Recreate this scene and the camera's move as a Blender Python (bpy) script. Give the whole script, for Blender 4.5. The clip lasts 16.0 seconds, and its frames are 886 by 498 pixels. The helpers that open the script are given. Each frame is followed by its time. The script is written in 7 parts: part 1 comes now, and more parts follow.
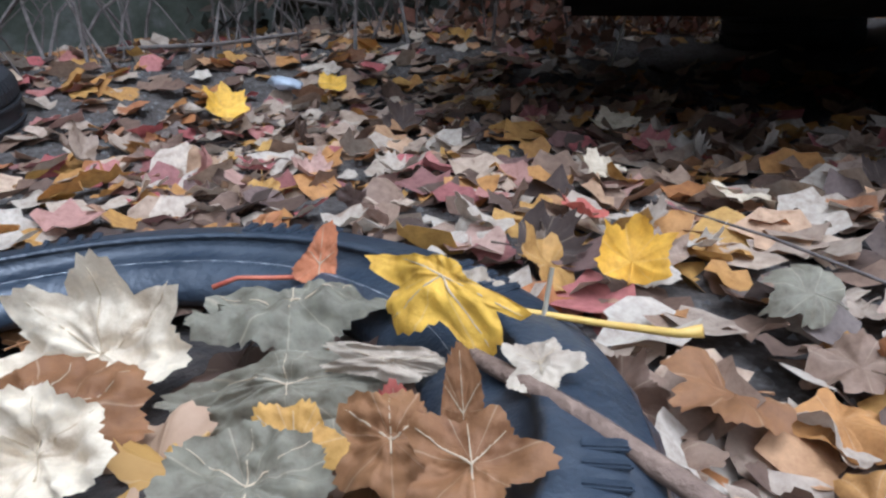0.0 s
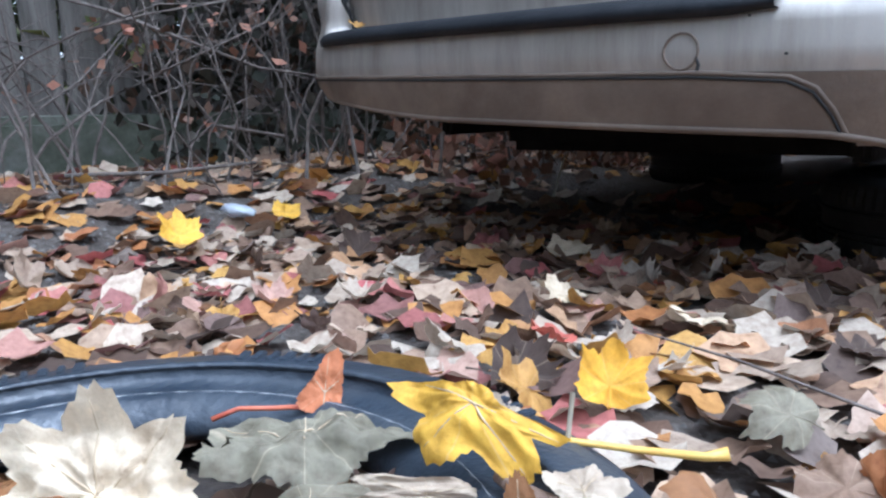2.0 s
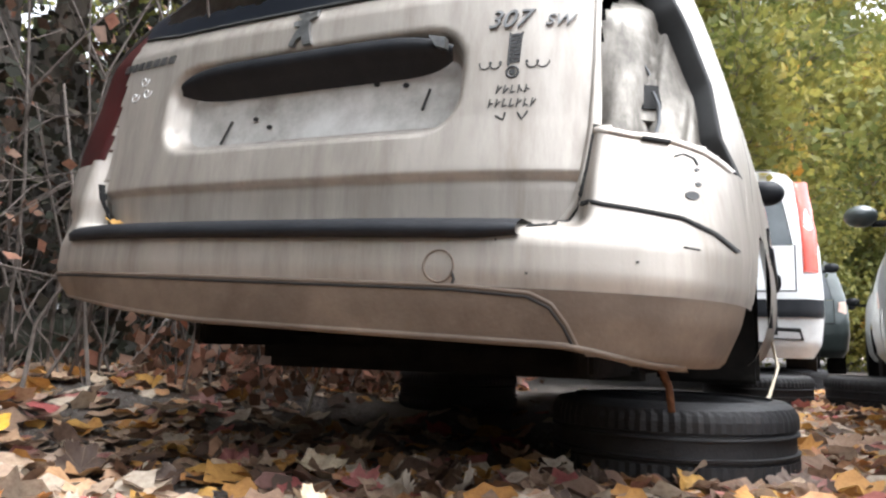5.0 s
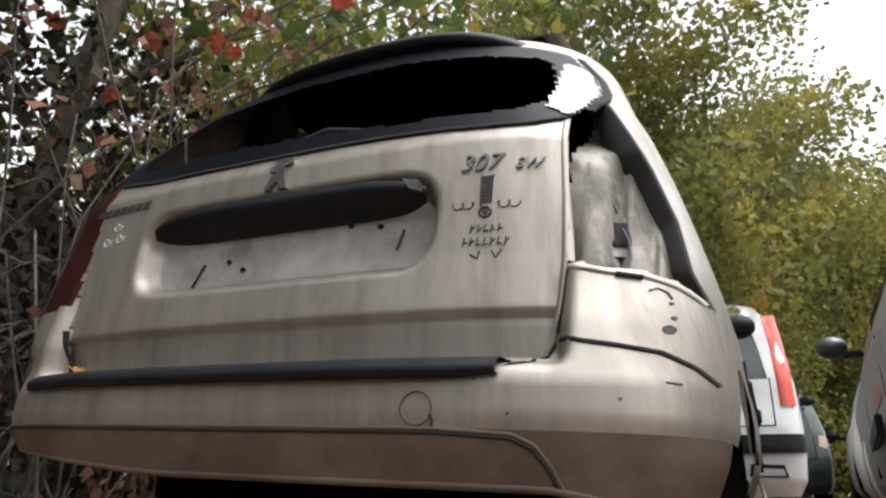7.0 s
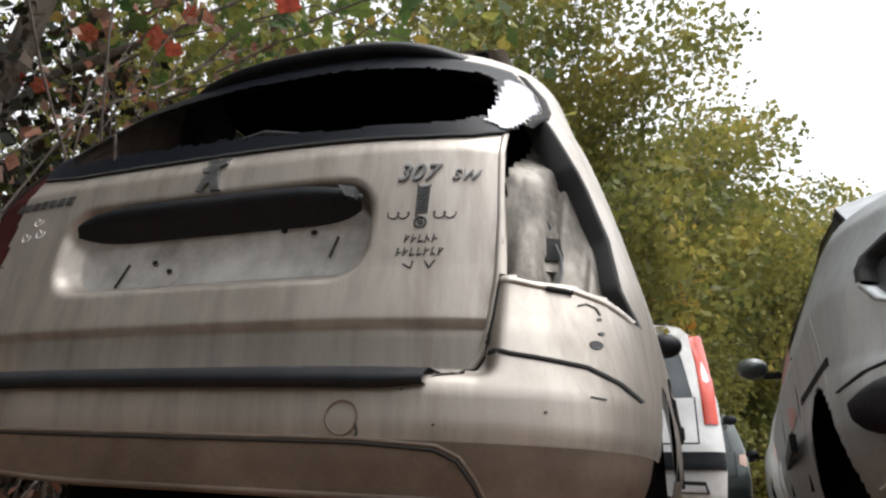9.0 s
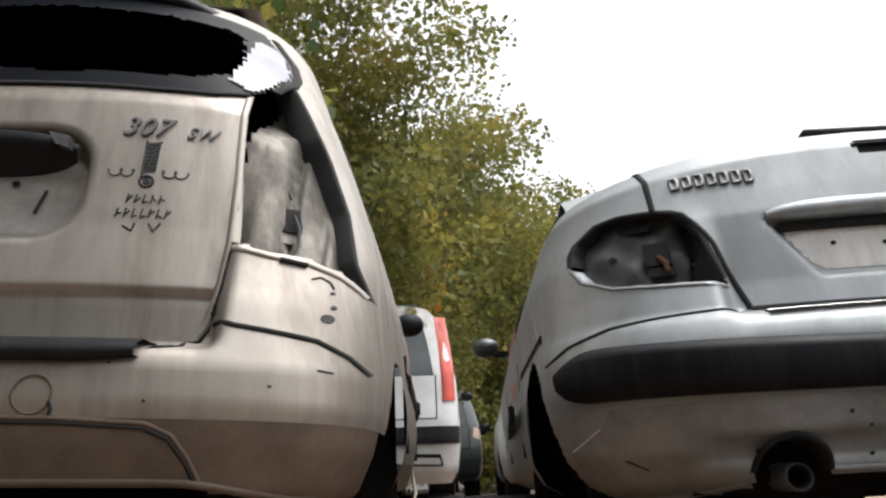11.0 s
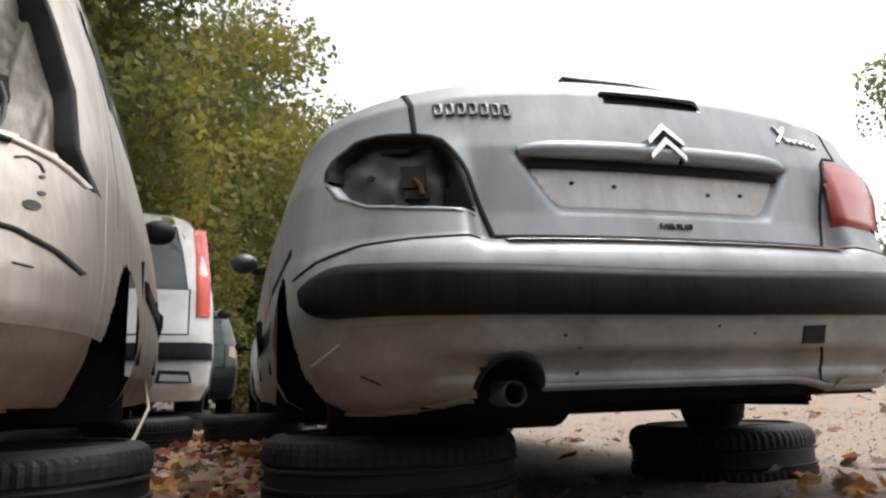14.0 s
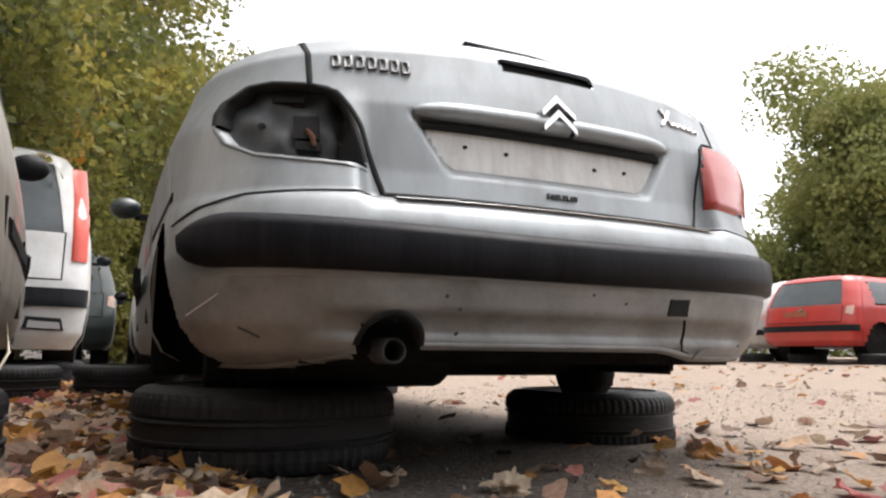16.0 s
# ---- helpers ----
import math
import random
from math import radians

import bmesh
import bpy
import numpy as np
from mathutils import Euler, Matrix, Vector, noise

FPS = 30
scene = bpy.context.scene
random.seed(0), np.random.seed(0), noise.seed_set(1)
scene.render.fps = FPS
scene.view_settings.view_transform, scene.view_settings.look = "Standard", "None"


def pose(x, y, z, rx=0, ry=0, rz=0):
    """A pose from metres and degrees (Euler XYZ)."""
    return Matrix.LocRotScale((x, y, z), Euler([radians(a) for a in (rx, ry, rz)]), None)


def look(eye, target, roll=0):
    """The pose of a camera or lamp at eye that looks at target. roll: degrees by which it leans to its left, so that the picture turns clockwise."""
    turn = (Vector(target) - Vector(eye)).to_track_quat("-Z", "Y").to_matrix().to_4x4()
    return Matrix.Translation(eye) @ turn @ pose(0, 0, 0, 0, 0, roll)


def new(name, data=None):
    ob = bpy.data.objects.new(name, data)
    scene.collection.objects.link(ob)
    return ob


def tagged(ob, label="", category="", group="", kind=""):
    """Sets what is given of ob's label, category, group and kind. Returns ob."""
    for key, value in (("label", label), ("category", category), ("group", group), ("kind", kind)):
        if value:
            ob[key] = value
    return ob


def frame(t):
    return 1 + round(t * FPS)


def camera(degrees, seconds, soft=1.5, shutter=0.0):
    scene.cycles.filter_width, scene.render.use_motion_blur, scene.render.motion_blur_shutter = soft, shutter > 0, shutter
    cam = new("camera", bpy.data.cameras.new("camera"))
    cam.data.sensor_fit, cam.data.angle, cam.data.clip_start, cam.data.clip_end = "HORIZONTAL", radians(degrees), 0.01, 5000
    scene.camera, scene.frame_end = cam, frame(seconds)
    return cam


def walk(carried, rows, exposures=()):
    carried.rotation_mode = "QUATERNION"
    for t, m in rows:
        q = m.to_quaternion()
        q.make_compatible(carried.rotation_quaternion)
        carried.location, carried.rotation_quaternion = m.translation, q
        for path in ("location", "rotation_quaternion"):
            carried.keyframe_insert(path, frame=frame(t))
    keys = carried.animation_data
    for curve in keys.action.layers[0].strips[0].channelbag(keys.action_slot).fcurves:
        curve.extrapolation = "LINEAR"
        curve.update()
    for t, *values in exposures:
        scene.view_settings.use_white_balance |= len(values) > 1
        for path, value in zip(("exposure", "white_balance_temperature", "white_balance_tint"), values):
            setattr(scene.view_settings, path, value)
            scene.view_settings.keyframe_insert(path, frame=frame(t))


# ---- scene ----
cam = camera(63.3, 16.0, 2.4)
PATH = [
    (0, (-0.007, 0.041, 0.363), (-1.514, 1.153, -0.339), -3.3),
    (0.5, (-0.014, 0.023, 0.376), (-1.587, 1.104, -0.223), -4.6),
    (1, (-0.018, 0.018, 0.384), (-1.638, 1.088, -0.096), -5.3),
    (1.5, (-0.026, 0.012, 0.382), (-1.598, 1.183, -0.015), -3.9),
    (2, (-0.033, 0.002, 0.367), (-1.491, 1.319, -0.008), -2.1),
    (2.5, (-0.04, -0.007, 0.352), (-1.377, 1.435, -0.014), -0.9),
    (3, (-0.044, -0.023, 0.338), (-1.18, 1.592, 0.019), -0.6),
    (3.5, (-0.046, -0.035, 0.317), (-1.005, 1.703, 0.072), 0.6),
    (4, (-0.046, -0.029, 0.319), (-0.96, 1.749, 0.27), 0.8),
    (4.5, (-0.046, -0.021, 0.31), (-0.979, 1.742, 0.447), 1.4),
    (6.8, (-0.065, -0.022, 0.313), (-0.901, 1.695, 0.906), -0.3),
    (7, (-0.062, -0.012, 0.311), (-0.89, 1.691, 0.956), -0.3),
    (7.5, (-0.063, -0.008, 0.312), (-0.856, 1.679, 1.038), -0.2),
    (8, (-0.064, -0.001, 0.313), (-0.839, 1.69, 1.047), 0.4),
    (8.2, (-0.062, -0.002, 0.313), (-0.825, 1.698, 1.04), 0.4),
    (10.3, (-0.033, 0.017, 0.299), (-0.346, 1.889, 0.927), -1.6),
    (10.5, (-0.028, 0.022, 0.3), (-0.255, 1.905, 0.936), -2.3),
    (11, (-0.017, 0.034, 0.302), (-0.051, 1.938, 0.913), -2.8),
    (11.5, (-0.007, 0.047, 0.301), (0.185, 1.945, 0.902), -3.5),
    (12, (0.0, 0.055, 0.298), (0.312, 1.942, 0.883), -3.5),
    (12.5, (0.004, 0.057, 0.296), (0.416, 1.927, 0.872), -3.3),
    (13, (0.014, 0.063, 0.294), (0.518, 1.917, 0.853), -2.4),
    (13.5, (0.022, 0.069, 0.29), (0.566, 1.939, 0.744), -2.2),
    (14, (0.036, 0.082, 0.285), (0.61, 1.958, 0.674), -1.8),
    (14.5, (0.045, 0.079, 0.279), (0.683, 1.945, 0.614), -0.9),
    (15, (0.053, 0.078, 0.272), (0.715, 1.945, 0.551), 0.5),
    (15.5, (0.058, 0.077, 0.272), (0.79, 1.918, 0.542), 0.7),
    (16, (0.059, 0.078, 0.272), (0.9, 1.87, 0.561), 0.6),
]
EXPOSURE = [(0, 0.30, 5050, 9), (0.7, 0.46, 4950, 8), (1.5, 0.74, 4950, 8), (2.5, 0.92, 5050, 8), (3.5, 1.30, 5550, 9), (4.5, 1.44, 5950, 10), (6.8, 0.32, 6400, 10), (8.2, 0.26, 6400, 10), (10.4, 0.28, 6500, 10), (11, 0.10, 6500, 10), (12.5, -0.18, 6500, 10), (13.5, -0.05, 6500, 11), (14.5, 0.20, 6550, 11), (16, 0.38, 6600, 12)]
walk(cam, [(t, look(eye, target, roll)) for t, eye, target, roll in PATH], EXPOSURE)
SKY, SUN = 0.33, 0.85


# ---- world and light ----
world = bpy.data.worlds.new("overcast_sky")
scene.world = world
world.use_nodes = True
wn, wl = world.node_tree.nodes, world.node_tree.links
sky = wn.new("ShaderNodeTexSky")
sky.sky_type, sky.sun_disc = "NISHITA", False
sky.sun_elevation, sky.sun_rotation = radians(71), radians(84)
sky.air_density, sky.dust_density, sky.ozone_density = 1.0, 4.0, 1.0
pale = wn.new("ShaderNodeHueSaturation")
pale.inputs["Saturation"].default_value = 0.12
pale.inputs["Value"].default_value = 1.0
wl.new(sky.outputs[0], pale.inputs["Color"])
wl.new(pale.outputs[0], wn["Background"].inputs["Color"])
wn["Background"].inputs["Strength"].default_value = SKY
sun = new("sun", bpy.data.lights.new("sun", "SUN"))
sun.data.energy, sun.data.angle, sun.data.color = SUN, radians(35), (1.0, 0.97, 0.92)
sun.matrix_world = look((5, 1.5, 15), (0, 1, 0))


# ---- materials ----
def nodes_of(name, rough=0.6, metal=0.0):
    m = bpy.data.materials.new(name)
    m.use_nodes = True
    b = m.node_tree.nodes["Principled BSDF"]
    b.inputs["Roughness"].default_value, b.inputs["Metallic"].default_value = rough, metal
    return m, m.node_tree.nodes, m.node_tree.links, b


def ramp_of(n, stops, mode="LINEAR"):
    r = n.new("ShaderNodeValToRGB")
    r.color_ramp.interpolation = mode
    e = r.color_ramp.elements
    while len(e) < len(stops):
        e.new(0.5)
    for s, (p, c) in zip(e, stops):
        s.position, s.color = p, (*c, 1)
    return r


def surface(name, stops, scale=6.0, rough=0.6, metal=0.0, bump=0.2, fine=60.0, detail=8.0, stretch=(1, 1, 1), coat=0.0, dirt=None, spec=None, streak=1.0):
    """Two scales of noise drive the colour; a fine noise gives relief. dirt: (colour, amount, scale)."""
    m, n, l, b = nodes_of(name, rough, metal)
    tc, mp = n.new("ShaderNodeTexCoord"), n.new("ShaderNodeMapping")
    mp.inputs["Scale"].default_value = stretch
    l.new(tc.outputs["Object"], mp.inputs[0])
    a = n.new("ShaderNodeTexNoise")
    a.inputs["Scale"].default_value, a.inputs["Detail"].default_value, a.inputs["Roughness"].default_value = scale, detail, 0.65
    l.new(mp.outputs[0], a.inputs[0])
    r = ramp_of(n, stops)
    l.new(a.outputs[0], r.inputs[0])
    f = n.new("ShaderNodeTexNoise")
    f.inputs["Scale"].default_value, f.inputs["Detail"].default_value = fine, 4
    l.new(mp.outputs[0], f.inputs[0])
    colour = r.outputs[0]
    if dirt:
        dc, amount, ds = dirt
        d = n.new("ShaderNodeTexNoise")
        d.inputs["Scale"].default_value, d.inputs["Detail"].default_value, d.inputs["Roughness"].default_value = ds, 10, 0.7
        dm = n.new("ShaderNodeMapping")
        dm.inputs["Scale"].default_value = (streak, streak, 1.0 / streak)
        l.new(tc.outputs["Object"], dm.inputs[0])
        l.new(dm.outputs[0], d.inputs[0])
        dr = ramp_of(n, [(0.42, (0, 0, 0)), (0.72, (amount, amount, amount))])
        l.new(d.outputs[0], dr.inputs[0])
        mix = n.new("ShaderNodeMix")
        mix.data_type = "RGBA"
        l.new(dr.outputs[0], mix.inputs[0])
        l.new(colour, mix.inputs[6])
        mix.inputs[7].default_value = (*dc, 1)
        colour = mix.outputs[2]
        rr = n.new("ShaderNodeMapRange")
        rr.inputs[3].default_value, rr.inputs[4].default_value = rough, min(1, rough + 0.35)
        l.new(dr.outputs[0], rr.inputs[0])
        l.new(rr.outputs[0], b.inputs["Roughness"])
    l.new(colour, b.inputs["Base Color"])
    if metal > 0.3:
        b.inputs["Specular IOR Level"].default_value = 0.4
    if bump:
        bp = n.new("ShaderNodeBump")
        bp.inputs["Strength"].default_value, bp.inputs["Distance"].default_value = bump, 0.01
        l.new(f.outputs[0], bp.inputs["Height"])
        l.new(bp.outputs[0], b.inputs["Normal"])
    b.inputs["Coat Weight"].default_value, b.inputs["Coat Roughness"].default_value = coat, 0.15
    if spec is not None:
        b.inputs["Specular IOR Level"].default_value = spec
    return m


def g3(v):
    return (v, v, v)


def leafy(name, stops, per="object", trans=0.25, rough=0.65, vein=True, grain=28, clump=0.0):
    """Leaf colours picked per object or per island, blotched by noise, a little light passing through."""
    m, n, l, b = nodes_of(name, rough)
    if per == "object":
        src = n.new("ShaderNodeObjectInfo").outputs["Random"]
    else:
        isl = n.new("ShaderNodeNewGeometry").outputs["Random Per Island"]
        src = isl
        if clump:
            cn = n.new("ShaderNodeTexNoise")
            cn.inputs["Scale"].default_value, cn.inputs["Detail"].default_value = clump, 3
            l.new(n.new("ShaderNodeTexCoord").outputs["Object"], cn.inputs[0])
            wide = n.new("ShaderNodeMapRange")
            wide.inputs[1].default_value, wide.inputs[2].default_value, wide.inputs[4].default_value = 0.28, 0.72, 0.78
            l.new(cn.outputs[0], wide.inputs[0])
            both = n.new("ShaderNodeMath")
            both.operation = "MULTIPLY_ADD"
            l.new(isl, both.inputs[0])
            both.inputs[1].default_value = 0.22
            l.new(wide.outputs[0], both.inputs[2])
            src = both.outputs[0]
    r = ramp_of(n, stops, "LINEAR")
    l.new(src, r.inputs[0])
    tc = n.new("ShaderNodeTexCoord")
    a = n.new("ShaderNodeTexNoise")
    a.inputs["Scale"].default_value, a.inputs["Detail"].default_value, a.inputs["Roughness"].default_value = grain, 9, 0.7
    l.new(tc.outputs["Object"], a.inputs[0])
    v = ramp_of(n, [(0.28, (0.28, 0.22, 0.18)), (0.42, (0.75, 0.70, 0.66)), (0.55, (0.98, 0.97, 0.95)), (0.75, (1.35, 1.3, 1.2))])
    l.new(a.outputs[0], v.inputs[0])
    mul = n.new("ShaderNodeMix")
    mul.data_type, mul.blend_type = "RGBA", "MULTIPLY"
    mul.inputs[0].default_value = 0.8
    l.new(r.outputs[0], mul.inputs[6])
    l.new(v.outputs[0], mul.inputs[7])
    colour = mul.outputs[2]
    b.inputs["Specular IOR Level"].default_value = 0.35
    if vein:
        gr = n.new("ShaderNodeTexGradient")
        gr.gradient_type = "RADIAL"
        l.new(tc.outputs["Object"], gr.inputs[0])
        ray = n.new("ShaderNodeMath")
        ray.operation = "MULTIPLY_ADD"
        l.new(gr.outputs["Fac"], ray.inputs[0])
        ray.inputs[1].default_value, ray.inputs[2].default_value = 7.2, 0.2
        pp = n.new("ShaderNodeMath")
        pp.operation = "PINGPONG"
        l.new(ray.outputs[0], pp.inputs[0])
        pp.inputs[1].default_value = 0.5
        vr = ramp_of(n, [(0.0, g3(0.26)), (0.03, g3(0.0))])
        l.new(pp.outputs[0], vr.inputs[0])
        vm = n.new("ShaderNodeMix")
        vm.data_type = "RGBA"
        l.new(vr.outputs[0], vm.inputs[0])
        l.new(colour, vm.inputs[6])
        vm.inputs[7].default_value = (0.60, 0.48, 0.32, 1)
        colour = vm.outputs[2]
        bp = n.new("ShaderNodeBump")
        bp.inputs["Strength"].default_value, bp.inputs["Distance"].default_value = 0.6, 0.004
        l.new(a.outputs[0], bp.inputs["Height"])
        l.new(bp.outputs[0], b.inputs["Normal"])
    l.new(colour, b.inputs["Base Color"])
    tl = n.new("ShaderNodeBsdfTranslucent")
    l.new(colour, tl.inputs["Color"])
    ms = n.new("ShaderNodeMixShader")
    ms.inputs[0].default_value = trans
    l.new(b.outputs[0], ms.inputs[1])
    l.new(tl.outputs[0], ms.inputs[2])
    l.new(ms.outputs[0], n["Material Output"].inputs[0])
    return m


CHAMPAGNE = surface("champagne_paint", [(0.3, (0.37, 0.335, 0.295)), (0.55, (0.46, 0.42, 0.375)), (0.8, (0.53, 0.49, 0.44))], 3, 0.40, 0.6, 0.03, 300, dirt=((0.13, 0.105, 0.08), 0.55, 4), stretch=(1, 1, 0.35), streak=3.0)
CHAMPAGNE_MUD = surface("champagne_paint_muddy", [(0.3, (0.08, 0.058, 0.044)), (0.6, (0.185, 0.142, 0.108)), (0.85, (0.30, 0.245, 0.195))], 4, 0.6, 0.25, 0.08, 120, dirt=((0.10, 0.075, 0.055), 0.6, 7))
SILVER = surface("grey_silver_paint", [(0.3, (0.295, 0.315, 0.325)), (0.6, (0.35, 0.372, 0.385)), (0.85, (0.41, 0.43, 0.445))], 3, 0.48, 0.55, 0.03, 300, dirt=((0.15, 0.145, 0.14), 0.35, 4), stretch=(1, 1, 0.4), streak=2.5)
SILVER_LOW = surface("grey_silver_paint_scuffed", [(0.3, (0.27, 0.27, 0.27)), (0.6, (0.36, 0.365, 0.37)), (0.85, (0.42, 0.43, 0.44))], 4, 0.5, 0.4, 0.06, 150, dirt=((0.10, 0.09, 0.08), 0.55, 6))
WHITE_PAINT = surface("white_car_paint", [(0.3, (0.66, 0.66, 0.65)), (0.7, (0.80, 0.80, 0.79))], 3, 0.35, 0.0, 0.02, 200, coat=0.3, dirt=((0.35, 0.32, 0.28), 0.35, 5))
RED_PAINT = surface("red_car_paint", [(0.3, (0.42, 0.025, 0.02)), (0.7, (0.56, 0.04, 0.03))], 3, 0.35, 0.0, 0.02, 200, coat=0.4, dirt=((0.25, 0.08, 0.06), 0.25, 5))
DARK_PAINT = surface("dark_green_grey_paint", [(0.3, (0.035, 0.045, 0.045)), (0.7, (0.07, 0.085, 0.08))], 3, 0.35, 0.2, 0.02, 200, coat=0.4)
PALE_PAINT = surface("pale_silver_paint", [(0.3, (0.45, 0.46, 0.45)), (0.7, (0.58, 0.59, 0.58))], 3, 0.4, 0.4, 0.02, 200, dirt=((0.2, 0.18, 0.15), 0.4, 5))
BLACK_PLASTIC = surface("black_plastic", [(0.3, (0.007, 0.008, 0.010)), (0.65, (0.013, 0.014, 0.017)), (0.9, (0.022, 0.023, 0.027))], 5, 0.5, 0, 0.12, 160, stretch=(1, 1, 0.25), dirt=((0.035, 0.035, 0.037), 0.35, 5), streak=4.0, spec=0.2)
GUARD_PLASTIC = surface("weathered_guard_plastic", [(0.3, (0.006, 0.006, 0.008)), (0.6, (0.010, 0.010, 0.013)), (0.9, (0.020, 0.019, 0.024))], 5, 0.42, 0, 0.10, 160, stretch=(1, 1, 0.25), dirt=((0.030, 0.029, 0.033), 0.5, 6), streak=5.0, spec=0.13)
GAP = surface("gap_black", [(0.3, g3(0.006)), (0.8, g3(0.014))], 20, 0.9, 0, 0)
RUBBER = surface("tyre_rubber", [(0.3, (0.011, 0.011, 0.012)), (0.6, (0.020, 0.020, 0.022)), (0.85, (0.042, 0.042, 0.045))], 14, 0.55, 0, 0.25, 140, dirt=((0.07, 0.065, 0.06), 0.22, 9), spec=0.28)
RUBBER_WET = surface("tyre_rubber_wet", [(0.3, (0.012, 0.017, 0.026)), (0.6, (0.024, 0.032, 0.045)), (0.9, (0.055, 0.062, 0.075))], 10, 0.34, 0, 0.2, 120, dirt=((0.12, 0.12, 0.12), 0.25, 12))
# Opaque and near-black: the dark cabin behind is painted into the glass.
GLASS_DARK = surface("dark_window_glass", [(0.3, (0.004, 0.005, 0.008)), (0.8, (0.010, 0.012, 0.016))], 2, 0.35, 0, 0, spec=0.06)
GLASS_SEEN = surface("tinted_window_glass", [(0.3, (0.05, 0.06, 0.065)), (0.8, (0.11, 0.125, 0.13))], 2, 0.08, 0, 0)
# Pale lavender colour stands for sky reflected in the rear window.
SKY_REFLECTION = surface("painted_sky_reflection", [(0.3, (0.24, 0.24, 0.29)), (0.8, (0.40, 0.40, 0.46))], 9, 0.3, 0, 0)
# Near-black without sheen: the unlit cabin's shade is put into the colour.
CABIN_SHADE = surface("cabin_shade", [(0.3, g3(0.002)), (0.8, g3(0.004))], 6, 0.9, 0, 0.1, spec=0.02)
RAWMETAL = surface("bare_pressed_metal", [(0.3, (0.13, 0.118, 0.10)), (0.6, (0.27, 0.248, 0.215)), (0.85, (0.40, 0.37, 0.33))], 9, 0.5, 0.3, 0.06, 90, dirt=((0.035, 0.03, 0.026), 0.9, 8), streak=2.2)
GREYMETAL = surface("grey_primer_metal", [(0.3, (0.065, 0.068, 0.073)), (0.7, (0.11, 0.115, 0.122))], 8, 0.5, 0.3, 0.08, 90, dirt=((0.05, 0.05, 0.05), 0.6, 7))
CHROME = surface("chrome", [(0.3, g3(0.62)), (0.8, g3(0.75))], 8, 0.18, 1.0, 0.02)
DULLCHROME = surface("dull_chrome", [(0.3, g3(0.10)), (0.8, g3(0.28))], 30, 0.35, 0.8, 0.05)
BRIGHT_LENS = surface("bright_red_lamp_lens", [(0.3, (0.62, 0.06, 0.035)), (0.8, (0.74, 0.10, 0.06))], 6, 0.25, 0, 0.05, 200, coat=0.3)
RED_LENS = surface("red_lamp_lens", [(0.3, (0.34, 0.035, 0.03)), (0.8, (0.48, 0.07, 0.055))], 6, 0.22, 0, 0.05, 200, coat=0.3)
DULL_LENS = surface("dull_dark_red_lens", [(0.3, (0.030, 0.006, 0.006)), (0.8, (0.055, 0.009, 0.009))], 6, 0.5, 0, 0.05, 200, spec=0.2)
ORANGE_LENS = surface("pale_lamp_lens", [(0.3, (0.55, 0.35, 0.28)), (0.8, (0.7, 0.5, 0.42))], 6, 0.2, 0, 0.03)
RUST = surface("rusty_iron", [(0.3, (0.05, 0.025, 0.015)), (0.55, (0.13, 0.055, 0.025)), (0.85, (0.25, 0.12, 0.06))], 22, 0.85, 0.2, 0.5, 90)
# Near-black base colour carries the deep shade under the cars.
UNDER_SHADE = surface("shade_dark_underside", [(0.3, g3(0.008)), (0.7, (0.024, 0.022, 0.020))], 9, 0.85, 0, 0.3, 60, spec=0.1)
STICKER = surface("black_sticker", [(0.3, g3(0.012)), (0.8, g3(0.03))], 30, 0.5, 0, 0)
SCRAWL = surface("pale_sticker", [(0.3, g3(0.5)), (0.8, g3(0.62))], 30, 0.5, 0, 0)
PLATEZONE = surface("stained_bare_plate_area", [(0.25, (0.30, 0.28, 0.25)), (0.5, (0.55, 0.54, 0.51)), (0.8, (0.68, 0.67, 0.65))], 7, 0.55, 0.15, 0.05, 90, dirt=((0.12, 0.10, 0.08), 0.5, 9))
PLATE_WHITE = surface("whitish_bare_plate_area", [(0.25, (0.58, 0.57, 0.55)), (0.5, (0.76, 0.76, 0.75)), (0.8, (0.82, 0.82, 0.81))], 7, 0.5, 0, 0.05, 90, dirt=((0.30, 0.28, 0.25), 0.4, 9), streak=3.0)
BARK = surface("grey_bark", [(0.3, (0.06, 0.05, 0.04)), (0.6, (0.15, 0.125, 0.10)), (0.85, (0.24, 0.21, 0.18))], 14, 0.9, 0, 0.8, 50, stretch=(1, 1, 0.3))
TWIG = surface("dry_twig", [(0.3, (0.05, 0.040, 0.034)), (0.6, (0.13, 0.105, 0.09)), (0.85, (0.27, 0.235, 0.20))], 30, 0.85, 0, 0.4, 90)
OLDWOOD = surface("weathered_fence_board", [(0.3, (0.06, 0.053, 0.046)), (0.6, (0.14, 0.125, 0.108)), (0.85, (0.24, 0.215, 0.19))], 9, 0.9, 0, 0.5, 60, stretch=(4, 4, 0.4))
MOSSWALL = surface("mossy_concrete", [(0.3, (0.03, 0.035, 0.02)), (0.5, (0.07, 0.075, 0.055)), (0.8, (0.16, 0.155, 0.14))], 7, 0.95, 0, 0.7, 40)
STRAW = surface("dry_straw", [(0.3, (0.42, 0.36, 0.26)), (0.8, (0.66, 0.60, 0.48))], 30, 0.6, 0, 0.1)
LEAF_RIB = surface("leaf_rib", [(0.3, (0.34, 0.25, 0.15)), (0.8, (0.50, 0.40, 0.27))], 40, 0.7, 0, 0.1)
FOIL = surface("crumpled_grey_plastic", [(0.3, (0.25, 0.28, 0.32)), (0.8, (0.55, 0.58, 0.62))], 20, 0.35, 0.2, 0.5, 40)

